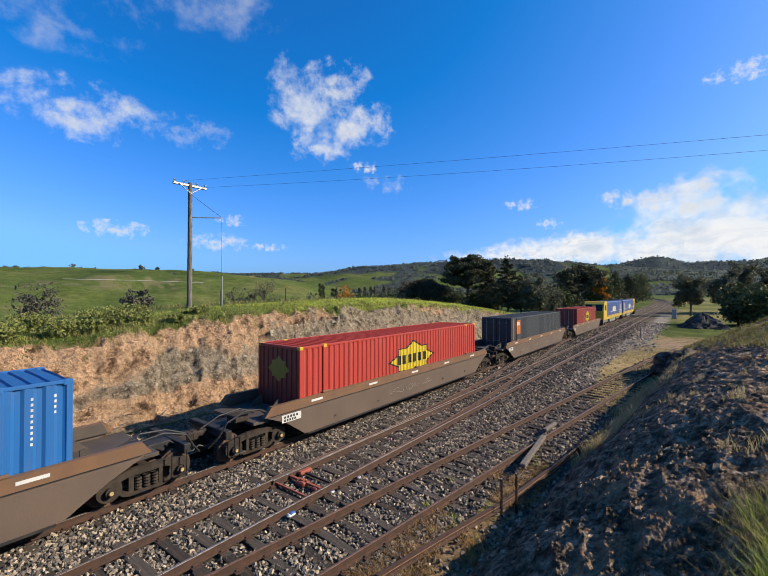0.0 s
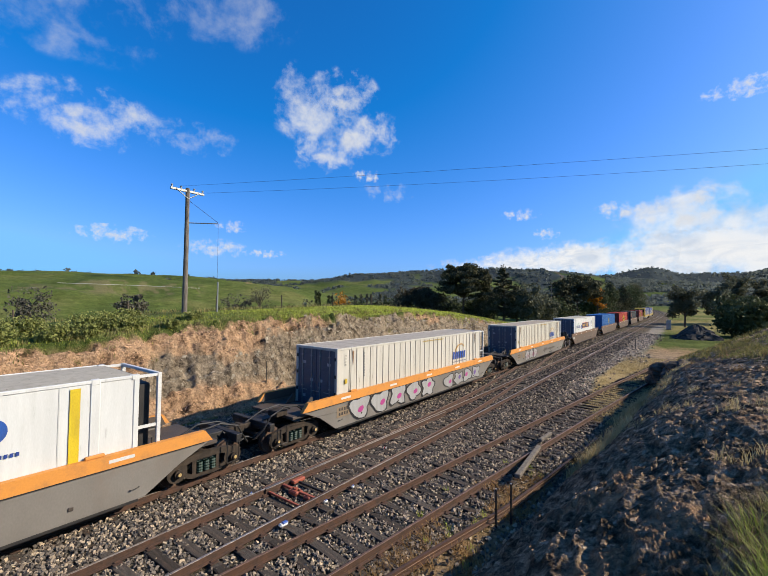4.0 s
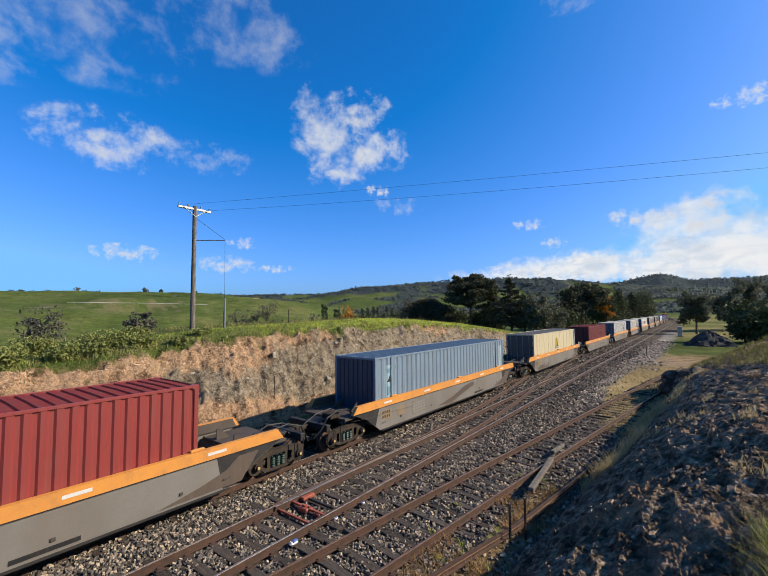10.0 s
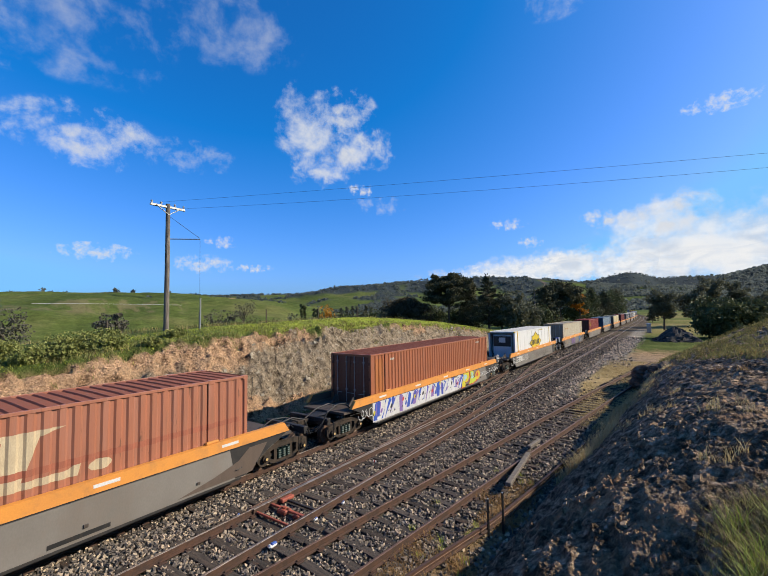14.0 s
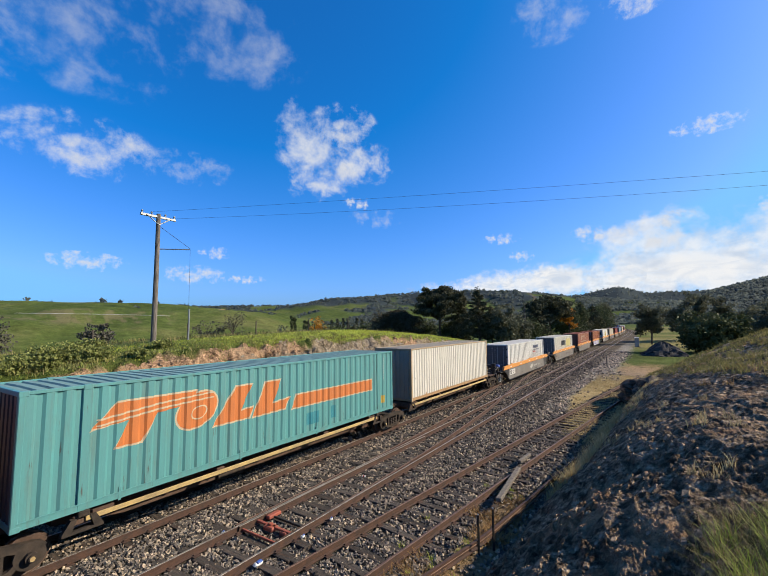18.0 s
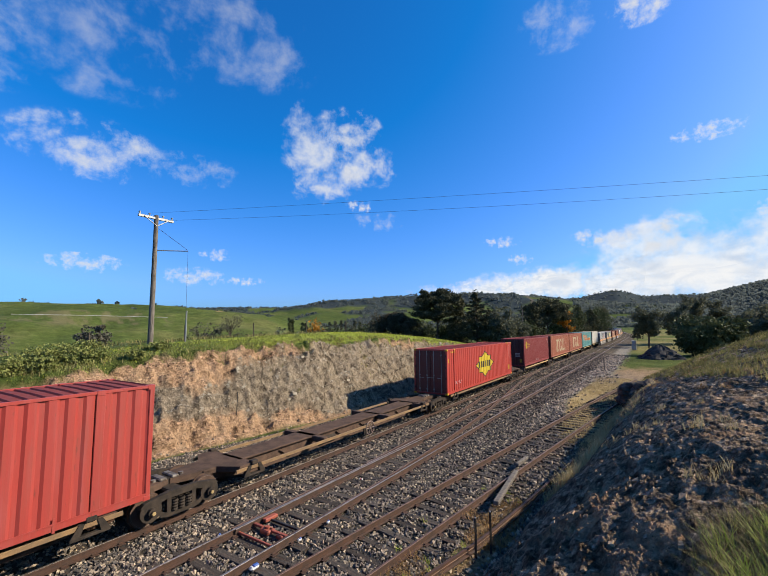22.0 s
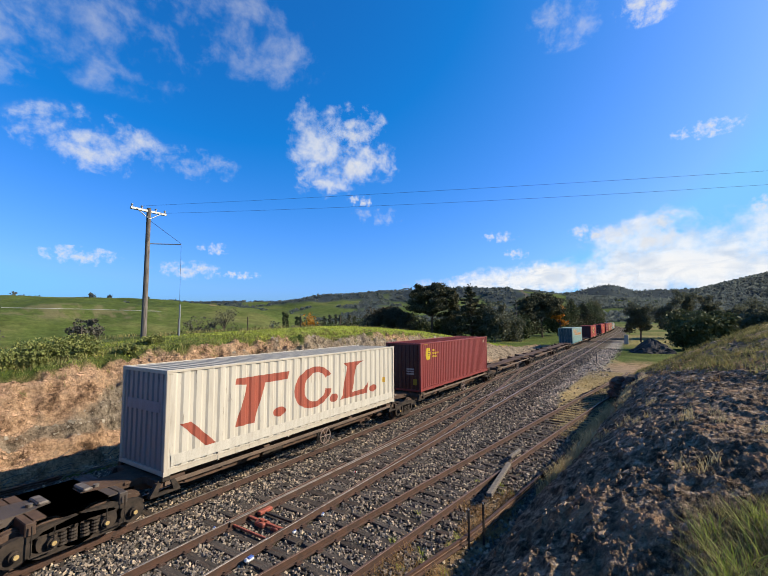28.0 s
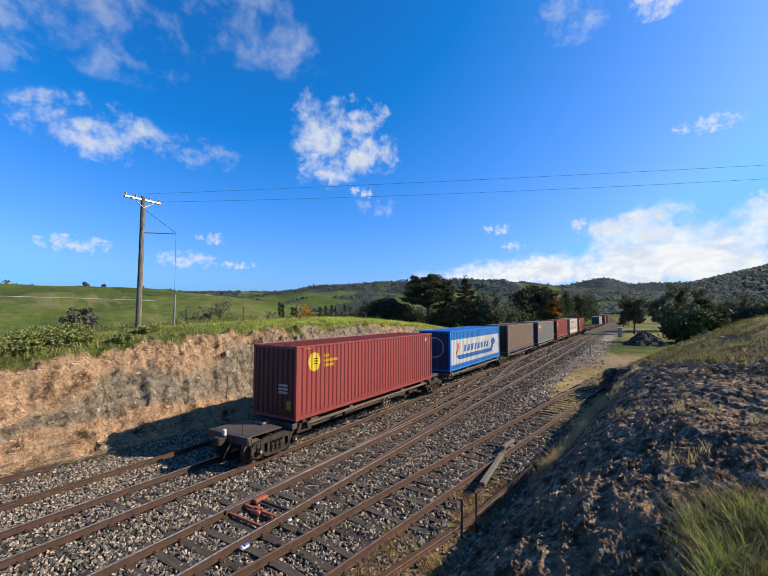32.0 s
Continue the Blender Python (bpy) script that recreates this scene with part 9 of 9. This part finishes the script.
x, y = tufts(30000, -6.2, 0.0, 21, 49, 208, 0.12, 14, lambda x, y: (x > np.interp(y, [18, 24, 34, 50, 80], [-3.0, -4.2, -5.1, -4.9, -3.6])) & (fbm(x * 0.5, y * 0.2, 3, 33) > -0.2))
blades("track_dry_grass", x, y, 0.19, 0.026, M_DRYGRASS, "short straw-coloured grass beside the siding", 0.9, 308, segs=2)
x, y = tufts(17000, -5.4, -3.3, 4.5, 13.5, 209, 0.09, 22, lambda x, y: (np.abs(x + 4.3 - 0.05 * (y - 8)) < 0.85) & (fbm(x * 1.1, y * 1.1, 3, 37) > -0.1))
blades("siding_dry_grass", x, y, 0.20, 0.013, M_BROWNGRASS, "dry brown grass between the siding and the bank", 1.1, 309, segs=3)
x, y = tufts(420, -5.6, -3.6, 7.5, 14, 210, 0.05, 24)
blades("siding_weeds", x, y, 0.20, 0.010, M_GRASS, "small green weeds beside the siding", 0.6, 310, segs=3)

# ---- power pole, wires, posts, signs ----
pole = thing("power_pole", "tall weathered timber power pole with a pale crossarm", "power pole", at=pose(-27.0, 13.65, height(-27.0, 13.65) - 0.2))
zt = 12.75 - (height(-27.0, 13.65) - 0.2)
part("pole", Bag().tube([(0, 0, 0), (0.02, 0.0, zt * 0.5), (0, 0, zt)], 0.17, 14, 0.13), M_POLE, pole, "weathered timber pole")
part("crossarm", Bag().box(-0.07, 0.07, -1.15, 1.15, zt - 0.28, zt - 0.12, 0.02), M_SILVER, pole, "pale crossarm")
part("crossarm_brace", Bag().tube([(0.1, -0.8, zt - 0.2), (0.12, 0.0, zt - 0.75)], 0.03, 6), M_SILVER, pole)
part("crossarm_brace", Bag().tube([(0.1, 0.8, zt - 0.2), (0.12, 0.0, zt - 0.75)], 0.03, 6), M_SILVER, pole)
for k in (-1.05, -0.45, 0.45, 1.05):
    part("insulator", Bag().cyl((0, k, zt - 0.02), "z", 0.05, 0.2, 10, 0.035).cyl((0, k, zt + 0.02), "z", 0.075, 0.04, 10), M_SILVER, pole)
part("strut_arm", Bag().tube([(0, 0, zt - 2.35), (1.25, 1.55, zt - 2.30)], 0.035, 7), M_SILVER, pole, "sloping stay arm")
part("stay_wire", Bag().tube([(0, 0, zt - 0.75), (1.25, 1.55, zt - 2.25)], 0.014, 5), M_WIRE, pole)
part("drop_wire", Bag().tube([(1.25, 1.55, zt - 2.3), (1.28, 1.58, 0.6)], 0.008, 4), M_WIRE, pole)
post = thing("stay_guard", "pale steel guard over the stay wire", "post", at=pose(-25.7, 15.25, height(-25.7, 15.25) - 0.1))
part("guard_tube", Bag().cyl((0, 0, 1.05), "z", 0.05, 2.1, 10), M_SILVER, post)
part("cap", Bag().cyl((0, 0, 2.12), "z", 0.06, 0.05, 10), M_SILVER, post)


def wire(p0, p1, sag, label, r=0.007):
    th = thing("power_line", label, "cable", "overhead wires")
    pts = []
    for i in range(41):
        t = i / 40
        pts.append((p0[0] + (p1[0] - p0[0]) * t, p0[1] + (p1[1] - p0[1]) * t, p0[2] + (p1[2] - p0[2]) * t - 4 * sag * t * (1 - t)))
    part("wire", Bag().tube(pts, r, 5), M_WIRE, th)


wire((-27, 13.2, 12.8), (55.6, 48.7, 14.06), 0.49, "thin dark overhead wire spanning the cutting")
wire((-27, 14.1, 12.5), (55.6, 49.6, 14.8), 1.1, "thin dark overhead wire above the train")

for i, (x, y) in enumerate(((-29.5, 5.5), (-28.0, 10.6), (-26.4, 15.6), (-25.4, 20.5), (-25.2, 26.0), (-25.6, 32.0))):
    th = thing("fence_post", "dark weathered fence post behind the rim", "fence post", "fence posts", at=pose(x, y, height(x, y) - 0.2))
    part("post", Bag().cyl((0, 0, 0.65), "z", 0.05, 1.3, 8, 0.042), M_BARK, th)
    part("wire_staple", Bag().ring((0, 0, 1.1), "z", 0.052, 0.006, 10, 4), M_WIRE, th)
for x, y, h in ((-3.78, 9.75, 1.05), (-3.55, 10.15, 1.1)):
    th = thing("steel_post", "dark steel star post at the foot of the bank", "post", "steel posts", at=pose(x, y, -0.35))
    b = Bag()
    for k in range(3):
        a = k * 2.094
        b.tube([(0.018 * math.cos(a), 0.018 * math.sin(a), 0), (0.018 * math.cos(a), 0.018 * math.sin(a), h)], 0.012, 5)
    part("star_section", b, M_BLACK, th)
    part("tip", Bag().cyl((0, 0, h), "z", 0.025, 0.03, 8), M_SILVER, th)
for x, y in ((-18.0, 13.6),):
    th = thing("steel_post", "thin dark steel post at the foot of the cutting", "post", "steel posts", at=pose(x, y, height(x, y) - 0.2))
    part("rod", Bag().tube([(0, 0, 0), (0.03, 0, 1.25)], 0.02, 6), M_BLACK, th)
    part("tip", Bag().cyl((0.03, 0, 1.25), "z", 0.03, 0.03, 6), M_BLACK, th)
cab = thing("relay_cabinet", "grey upright trackside cabinet on a pad", "cabinet", at=pose(-3.1, 108, height(-3.1, 108)))
part("body", Bag().box(-0.42, 0.42, -0.35, 0.35, 0.1, 2.0, 0.03), M_SILVER, cab)
part("lid", Bag().box(-0.5, 0.5, -0.42, 0.42, 2.0, 2.14, 0.03), M_WHITE, cab)
part("pad", Bag().box(-0.6, 0.6, -0.5, 0.5, -0.1, 0.1, 0.02), M_OLDWOOD, cab)
sg = thing("track_sign", "small dark sign post beside the paddock", "sign", at=pose(0.4, 100, height(0.4, 100) - 0.1))
part("post", Bag().cyl((0, 0, 0.7), "z", 0.06, 1.4, 8), M_BLACK, sg)
part("board", Bag().box(-0.2, 0.2, -0.03, 0.03, 0.9, 1.4, 0.01), M_BROWNSIDE, sg)
mk = thing("marker_post", "short grey marker post in the gravel", "post", at=pose(-5.0, 58, height(-5.0, 58) - 0.1))
part("post", Bag().box(-0.06, 0.06, -0.06, 0.06, 0, 1.3, 0.01), M_OLDWOOD, mk)
part("cap", Bag().box(-0.08, 0.08, -0.08, 0.08, 1.28, 1.34, 0.01), M_OLDWOOD, mk)
tp = thing("line_pole", "bare timber line pole among the trees", "power pole", at=pose(*polar(-14.3, 118), height(*polar(-14.3, 118)) - 0.2))
part("pole", Bag().tube([(0, 0, 0), (0, 0, 10.4)], 0.16, 8, 0.11), M_POLE, tp)
part("crossarm", Bag().box(-0.9, 0.9, -0.06, 0.06, 9.3, 9.45, 0.01), M_POLE, tp)
pipe = thing("white_rail_fence", "long white rail line across the far pasture", "fence")
pts = []
for k in range(25):
    xx, yy = polar(-76 + 14.6 * k / 24, 400)
    pts.append((xx, yy, el_top(1.50 - 0.22 * (k / 24) ** 2, 400)))
part("rail", Bag().tube(pts, 0.13, 5), M_WHITE, pipe)


def boulder(x, y, z, sx, sy, sz, seed, label, name="rock_outcrop"):
    rng = random.Random(seed)
    bm = bmesh.new()
    bmesh.ops.create_icosphere(bm, subdivisions=5, radius=1.0)
    o = Vector((seed * 3.1, seed * 1.7, seed))
    for v in bm.verts:
        p = v.co.copy()
        n1 = noise.fractal(p * 1.1 + o, 0.9, 2.1, 6)
        n2 = abs(noise.noise(Vector((p.x * 2.0, p.y * 2.0, p.z * 5.0)) + o))
        v.co = p * (1 + 0.30 * n1 - 0.16 * n2)
        v.co.x, v.co.y, v.co.z = v.co.x * sx, v.co.y * sy, v.co.z * sz
    me = bpy.data.meshes.new(name)
    bm.to_mesh(me)
    bm.free()
    me.materials.append(M_ROCK)
    ob = new(name, me)
    ob.location = (x, y, z)
    tagged(ob, label, "rock")


M_ROCK = surf("weathered_dark_rock", (0.060, 0.050, 0.041), (0.125, 0.105, 0.082), 1.6, 0.92, 0, 0.9, 22, (1, 1, 2.2), (0.40, 0.23, 0.13), 0.45, 1.4)
boulder(-0.75, 33.3, 0.45, 1.35, 2.3, 1.05, 3, "dark weathered rock outcrop where the bank ends")
boulder(-0.2, 31.0, 0.9, 1.3, 2.4, 1.0, 5, "dark layered rock beside the outcrop")
boulder(-2.75, 15.6, -0.1, 0.45, 0.7, 0.35, 7, "dark boulder fallen at the foot of the bank", "boulder")
mound = thing("gravel_heap", "dark heap of spoil beside the paddock", "heap", at=pose(1.2, 82, height(1.2, 82) - 0.3))
n_, vs, fs = 36, [], []
for j in range(11):
    for i in range(n_):
        a, q = 2 * math.pi * i / n_, 1 - j / 10.0
        k = 1 + 0.12 * math.sin(3 * a + 1) + 0.06 * math.sin(7 * a + j)
        g = 1 + 0.10 * math.sin(11 * a + 5 * j) + 0.06 * math.sin(17 * a - 3 * j)
        vs.append((3.6 * q ** 0.9 * k * g * math.cos(a), 2.8 * q ** 0.9 * k * g * math.sin(a), 2.7 * (1 - q ** 1.1) + 0.12 * math.sin(9 * a + 4 * j)))
fs = [(j * n_ + i, j * n_ + (i + 1) % n_, (j + 1) * n_ + (i + 1) % n_, (j + 1) * n_ + i) for j in range(10) for i in range(n_)]
part("mound", Bag().add(vs, fs), surf("dark_spoil", (0.06, 0.055, 0.052), (0.11, 0.10, 0.09), 3, 0.95, 0, 0.9, 12), mound)

# point gear between the loop rails
pts_gear = thing("point_rodding", "orange-red point rodding between the rails", "rail equipment", at=pose(X_B, 7.75, -0.13))
for k, (a, z, w) in enumerate(((-0.45, 0.02, 0.06), (0.05, 0.05, 0.09), (0.5, 0.02, 0.06))):
    part("stretcher_bar", Bag().box(-0.68, 0.68, a - w / 2, a + w / 2, z - 0.03, z + 0.03, 0.01), M_REDSTEEL if k != 2 else M_BLACK, pts_gear)
part("heel_block", Bag().box(-0.30, 0.05, -0.10, 0.16, -0.05, 0.08, 0.03).cyl((-0.12, 0.03, 0.10), "z", 0.06, 0.06, 10), M_REDSTEEL, pts_gear)
part("heel_block", Bag().box(0.28, 0.52, -0.06, 0.10, -0.05, 0.06, 0.02).cyl((0.4, 0.02, 0.07), "z", 0.04, 0.05, 8), M_REDSTEEL, pts_gear)
part("clamp", Bag().box(-0.66, -0.5, 0.3, 0.75, 0.0, 0.1, 0.02), M_REDSTEEL, pts_gear)
pm_ = thing("point_motor_cover", "blue and white wrapped cable ends on a sleeper", "rail equipment", at=pose(X_B + 0.98, 6.45, -0.12))
part("wrap", Bag().box(-0.07, 0.07, -0.12, 0.12, 0.0, 0.09, 0.04), M_WHITE, pm_)
part("blue_tie", Bag().box(-0.03, 0.07, -0.05, 0.10, 0.07, 0.11, 0.02), paint((0.04, 0.12, 0.45), 0.1), pm_)
for k, (x, y) in enumerate(((X_B + 0.95, 7.9), (X_B + 0.95, 9.0), (X_B - 0.95, 6.9))):
    th = thing("cable_wrap", "white and blue plastic wrap beside the rail", "rail equipment", "cable wraps", at=pose(x, y, -0.13, 0, 0, 25 * k))
    part("wrap", Bag().box(-0.04, 0.04, -0.06, 0.06, 0.0, 0.06, 0.02), M_WHITE, th)
    part("blue_tie", Bag().box(-0.015, 0.03, -0.02, 0.05, 0.05, 0.075, 0.01), paint((0.04, 0.12, 0.45), 0.1), th)
for k, (x0, y0, x1, y1, w) in enumerate(((-4.05, 12.1, -4.42, 15.6, 0.17), (-4.5, 16.0, -4.42, 17.2, 0.14))):
    th = thing("loose_timber", "weathered grey timber lying on the ballast", "timber", "loose timbers", at=pose((x0 + x1) / 2, (y0 + y1) / 2, 0.0, 2 * k - 3, 0, math.degrees(-math.atan2(x1 - x0, y1 - y0))))
    part("board", Bag().box(-w / 2, w / 2, -math.hypot(x1 - x0, y1 - y0) / 2, math.hypot(x1 - x0, y1 - y0) / 2, 0, 0.12, 0.02), M_OLDWOOD, th)
for k in range(64):
    rr = random.Random(k + 5)
    x, y, a = rr.uniform(-18.5, -16.3), rr.uniform(2.6, 8.6), rr.gauss(10, 40)
    L = rr.uniform(0.5, 1.3)
    th = thing("dead_stick", "dry dead stick in the brush heap on the gravel", "stick", "dead sticks", at=pose(x, y, height(x, y) + rr.uniform(0.03, 0.14), rr.uniform(-9, 9), 0, a))
    part("stem", Bag().tube([(0, -L / 2, 0), (rr.uniform(-0.1, 0.1), 0, 0.06), (rr.uniform(-0.1, 0.1), L / 2, 0.02)], rr.uniform(0.012, 0.028), 5, 0.006), M_OLDWOOD if k % 3 else M_BARK, th)
    part("twig", Bag().tube([(0, 0, 0.05), (rr.uniform(-0.3, 0.3), 0.24, 0.14)], 0.009, 4, 0.004), M_OLDWOOD, th)
can = thing("drink_can", "crushed white and red drink can on the ballast", "litter", at=pose(X_B - 0.2, 12.1, -0.12, 0, 90, 20))
part("can_body", Bag().cyl((0, 0, 0), "z", 0.033, 0.11, 12), M_WHITE, can)
part("can_band", Bag().cyl((0, 0, 0.0), "z", 0.0345, 0.05, 12), paint((0.5, 0.04, 0.03), 0.1), can)


# ---- sleepers, plates and ballast ----
def sleeper_mesh(name, half, w, h, seed):
    rng = random.Random(seed)
    b = Bag().box(-half, half, -w / 2, w / 2, -h, 0, 0.012)
    b.v = [(x + rng.uniform(-0.012, 0.012), y + rng.uniform(-0.012, 0.012), z + rng.uniform(-0.006, 0.004)) for x, y, z in b.v]
    me = b.mesh(name)
    me.materials.append(M_SLEEPER)
    return me


SLEEPERS = [sleeper_mesh("sleeper", 1.3, 0.24, 0.13, k) for k in range(6)]
LONG = [sleeper_mesh("sleeper", 1.55, 0.25, 0.13, k + 9) for k in range(3)]
PLATE = Bag().box(-0.17, 0.17, -0.09, 0.09, 0, 0.018, 0.004).box(-0.10, -0.06, -0.05, 0.05, 0.018, 0.045, 0.004).box(0.06, 0.10, -0.05, 0.05, 0.018, 0.045, 0.004).mesh("rail_plate")
PLATE.materials.append(M_RAIL)
rng = random.Random(21)
LAID = []
for tr, fx, y0, y1, drop in ((track_a, lambda y: X_A, 0.5, 62, 0.012), (track_b, lambda y: X_B, 0.5, 62, 0.0), (track_c, x_siding, 1.5, 44, 0.0)):
    y = y0
    while y < y1:
        x = fx(y)
        long_ = tr is track_b and 6.5 < y < 34
        ob = new("sleeper", rng.choice(LONG if long_ else SLEEPERS))
        ob.parent = tr
        sx = -0.22 if long_ else 0.0
        ob.location = (x + sx + rng.uniform(-0.05, 0.05), y, -0.168 - drop - rng.uniform(0, 0.012))
        ang = -math.atan2(fx(y + 0.5) - fx(y - 0.5), 1)
        ob.rotation_euler = (rng.uniform(-0.02, 0.02), rng.uniform(-0.006, 0.006), ang + rng.uniform(-0.02, 0.02))
        LAID.append((x + sx, y, 1.6 if long_ else 1.32, tr is track_a))
        if y < 30:
            for s in (-1, 1):
                pl = new("rail_plate", PLATE)
                pl.parent = tr
                pl.location = (x + s * GAUGE, y, -0.166)
                pl.rotation_euler = (0, 0, ang)
        y += 0.61 + rng.uniform(-0.03, 0.03)


def ballast():
    rng = np.random.default_rng(77)
    xs, ys, ss = [], [], []
    for y0, y1, dens, size in ((0.8, 9.5, 300, 0.058), (9.5, 15, 270, 0.060), (15, 24, 120, 0.072), (24, 46, 42, 0.095), (46, 90, 13, 0.14)):
        n = int((y1 - y0) * 15.2 * dens)
        xs.append(rng.uniform(-18.2, -3.0, n))
        ys.append(rng.uniform(y0, y1, n))
        ss.append(np.full(n, size))
    x, y, s = np.concatenate(xs), np.concatenate(ys), np.concatenate(ss)
    z, bal, soil, rock, forest, dry, dark, pale = land(x, y)
    seen = np.degrees(np.arctan2(x, y)) > -84
    keep = (rng.uniform(0, 1, len(x)) < bal * (1 - 0.8 * np.clip(np.maximum(dry, 0.3 * pale), 0, 1)) + 0.02) & (z < 0.2) & seen
    for sx, sy, hl, buried in LAID:
        if sy < 46:
            on = (np.abs(y - sy) < 0.115) & (np.abs(x - sx) < hl)
            keep &= ~(on & (rng.uniform(0, 1, len(x)) < (0.45 if buried else 0.80)))
    for xc in (X_A, X_B):
        for g in (-GAUGE, GAUGE):
            keep &= np.abs(x - xc - g) > 0.085
    for g in (-GAUGE, GAUGE):
        keep &= np.abs(x - x_siding(y) - g) > 0.09
    x, y, s, z = x[keep], y[keep], s[keep] * rng.uniform(0.6, 1.45, keep.sum()), z[keep]
    n = len(x)
    cube = np.array([(a, b, c) for a in (-1, 1) for b in (-1, 1) for c in (-1, 1)], dtype=float)
    v = cube[None] * rng.uniform(0.55, 1.15, (n, 8, 3)) * (s / 2)[:, None, None] * rng.uniform([0.7, 0.7, 0.55], [1.3, 1.3, 0.95], (n, 3))[:, None, :]
    q = rng.normal(size=(n, 4))
    q /= np.linalg.norm(q, axis=1, keepdims=True)
    w, a, b, c = q.T
    R = np.stack([np.stack([1 - 2 * (b * b + c * c), 2 * (a * b - c * w), 2 * (a * c + b * w)], -1), np.stack([2 * (a * b + c * w), 1 - 2 * (a * a + c * c), 2 * (b * c - a * w)], -1), np.stack([2 * (a * c - b * w), 2 * (b * c + a * w), 1 - 2 * (a * a + b * b)], -1)], 1)
    v = np.einsum("nij,nkj->nki", R, v)
    lift = rng.uniform(0.0, 0.035, n) + 0.018 * fbm(x * 2, y * 2, 2, 99)
    v += np.stack([x, y, z + lift + s * 0.2], 1)[:, None, :]
    f = np.array([(0, 1, 3, 2), (4, 6, 7, 5), (0, 4, 5, 1), (2, 3, 7, 6), (0, 2, 6, 4), (1, 5, 7, 3)])
    fc = (np.arange(n)[:, None, None] * 8 + f[None]).reshape(-1, 4)
    light = rng.uniform(0, 1, n) < 1.3 * pale[keep]
    for nm, pick, mat, lab in (("ballast_stones", ~light, M_STONE, "loose grey and tan ballast stones between the rails"), ("gravel_stones", light, M_GRAVEL, "pale grey gravel beside the loop line")):
        tagged(new(nm, fast_mesh(nm, v[pick].reshape(-1, 3), fc[:6 * int(pick.sum())], mat)), lab, "ballast", kind="stuff")


ballast()


def motions():
    """The whole train rolls along the line; the clouds drift."""
    steps = [2.0 * k for k in range(17)]
    for ob, s in TRAIN:
        walk(ob, [(t, on_line(s + run(t))) for t in steps])
    for ob, m in CLOUDS:
        walk(ob, [(t, Matrix.Translation((62 * t / 32, 106 * t / 32, 0)) @ m) for t in (0.0, 16.0, 32.0)])


motions()
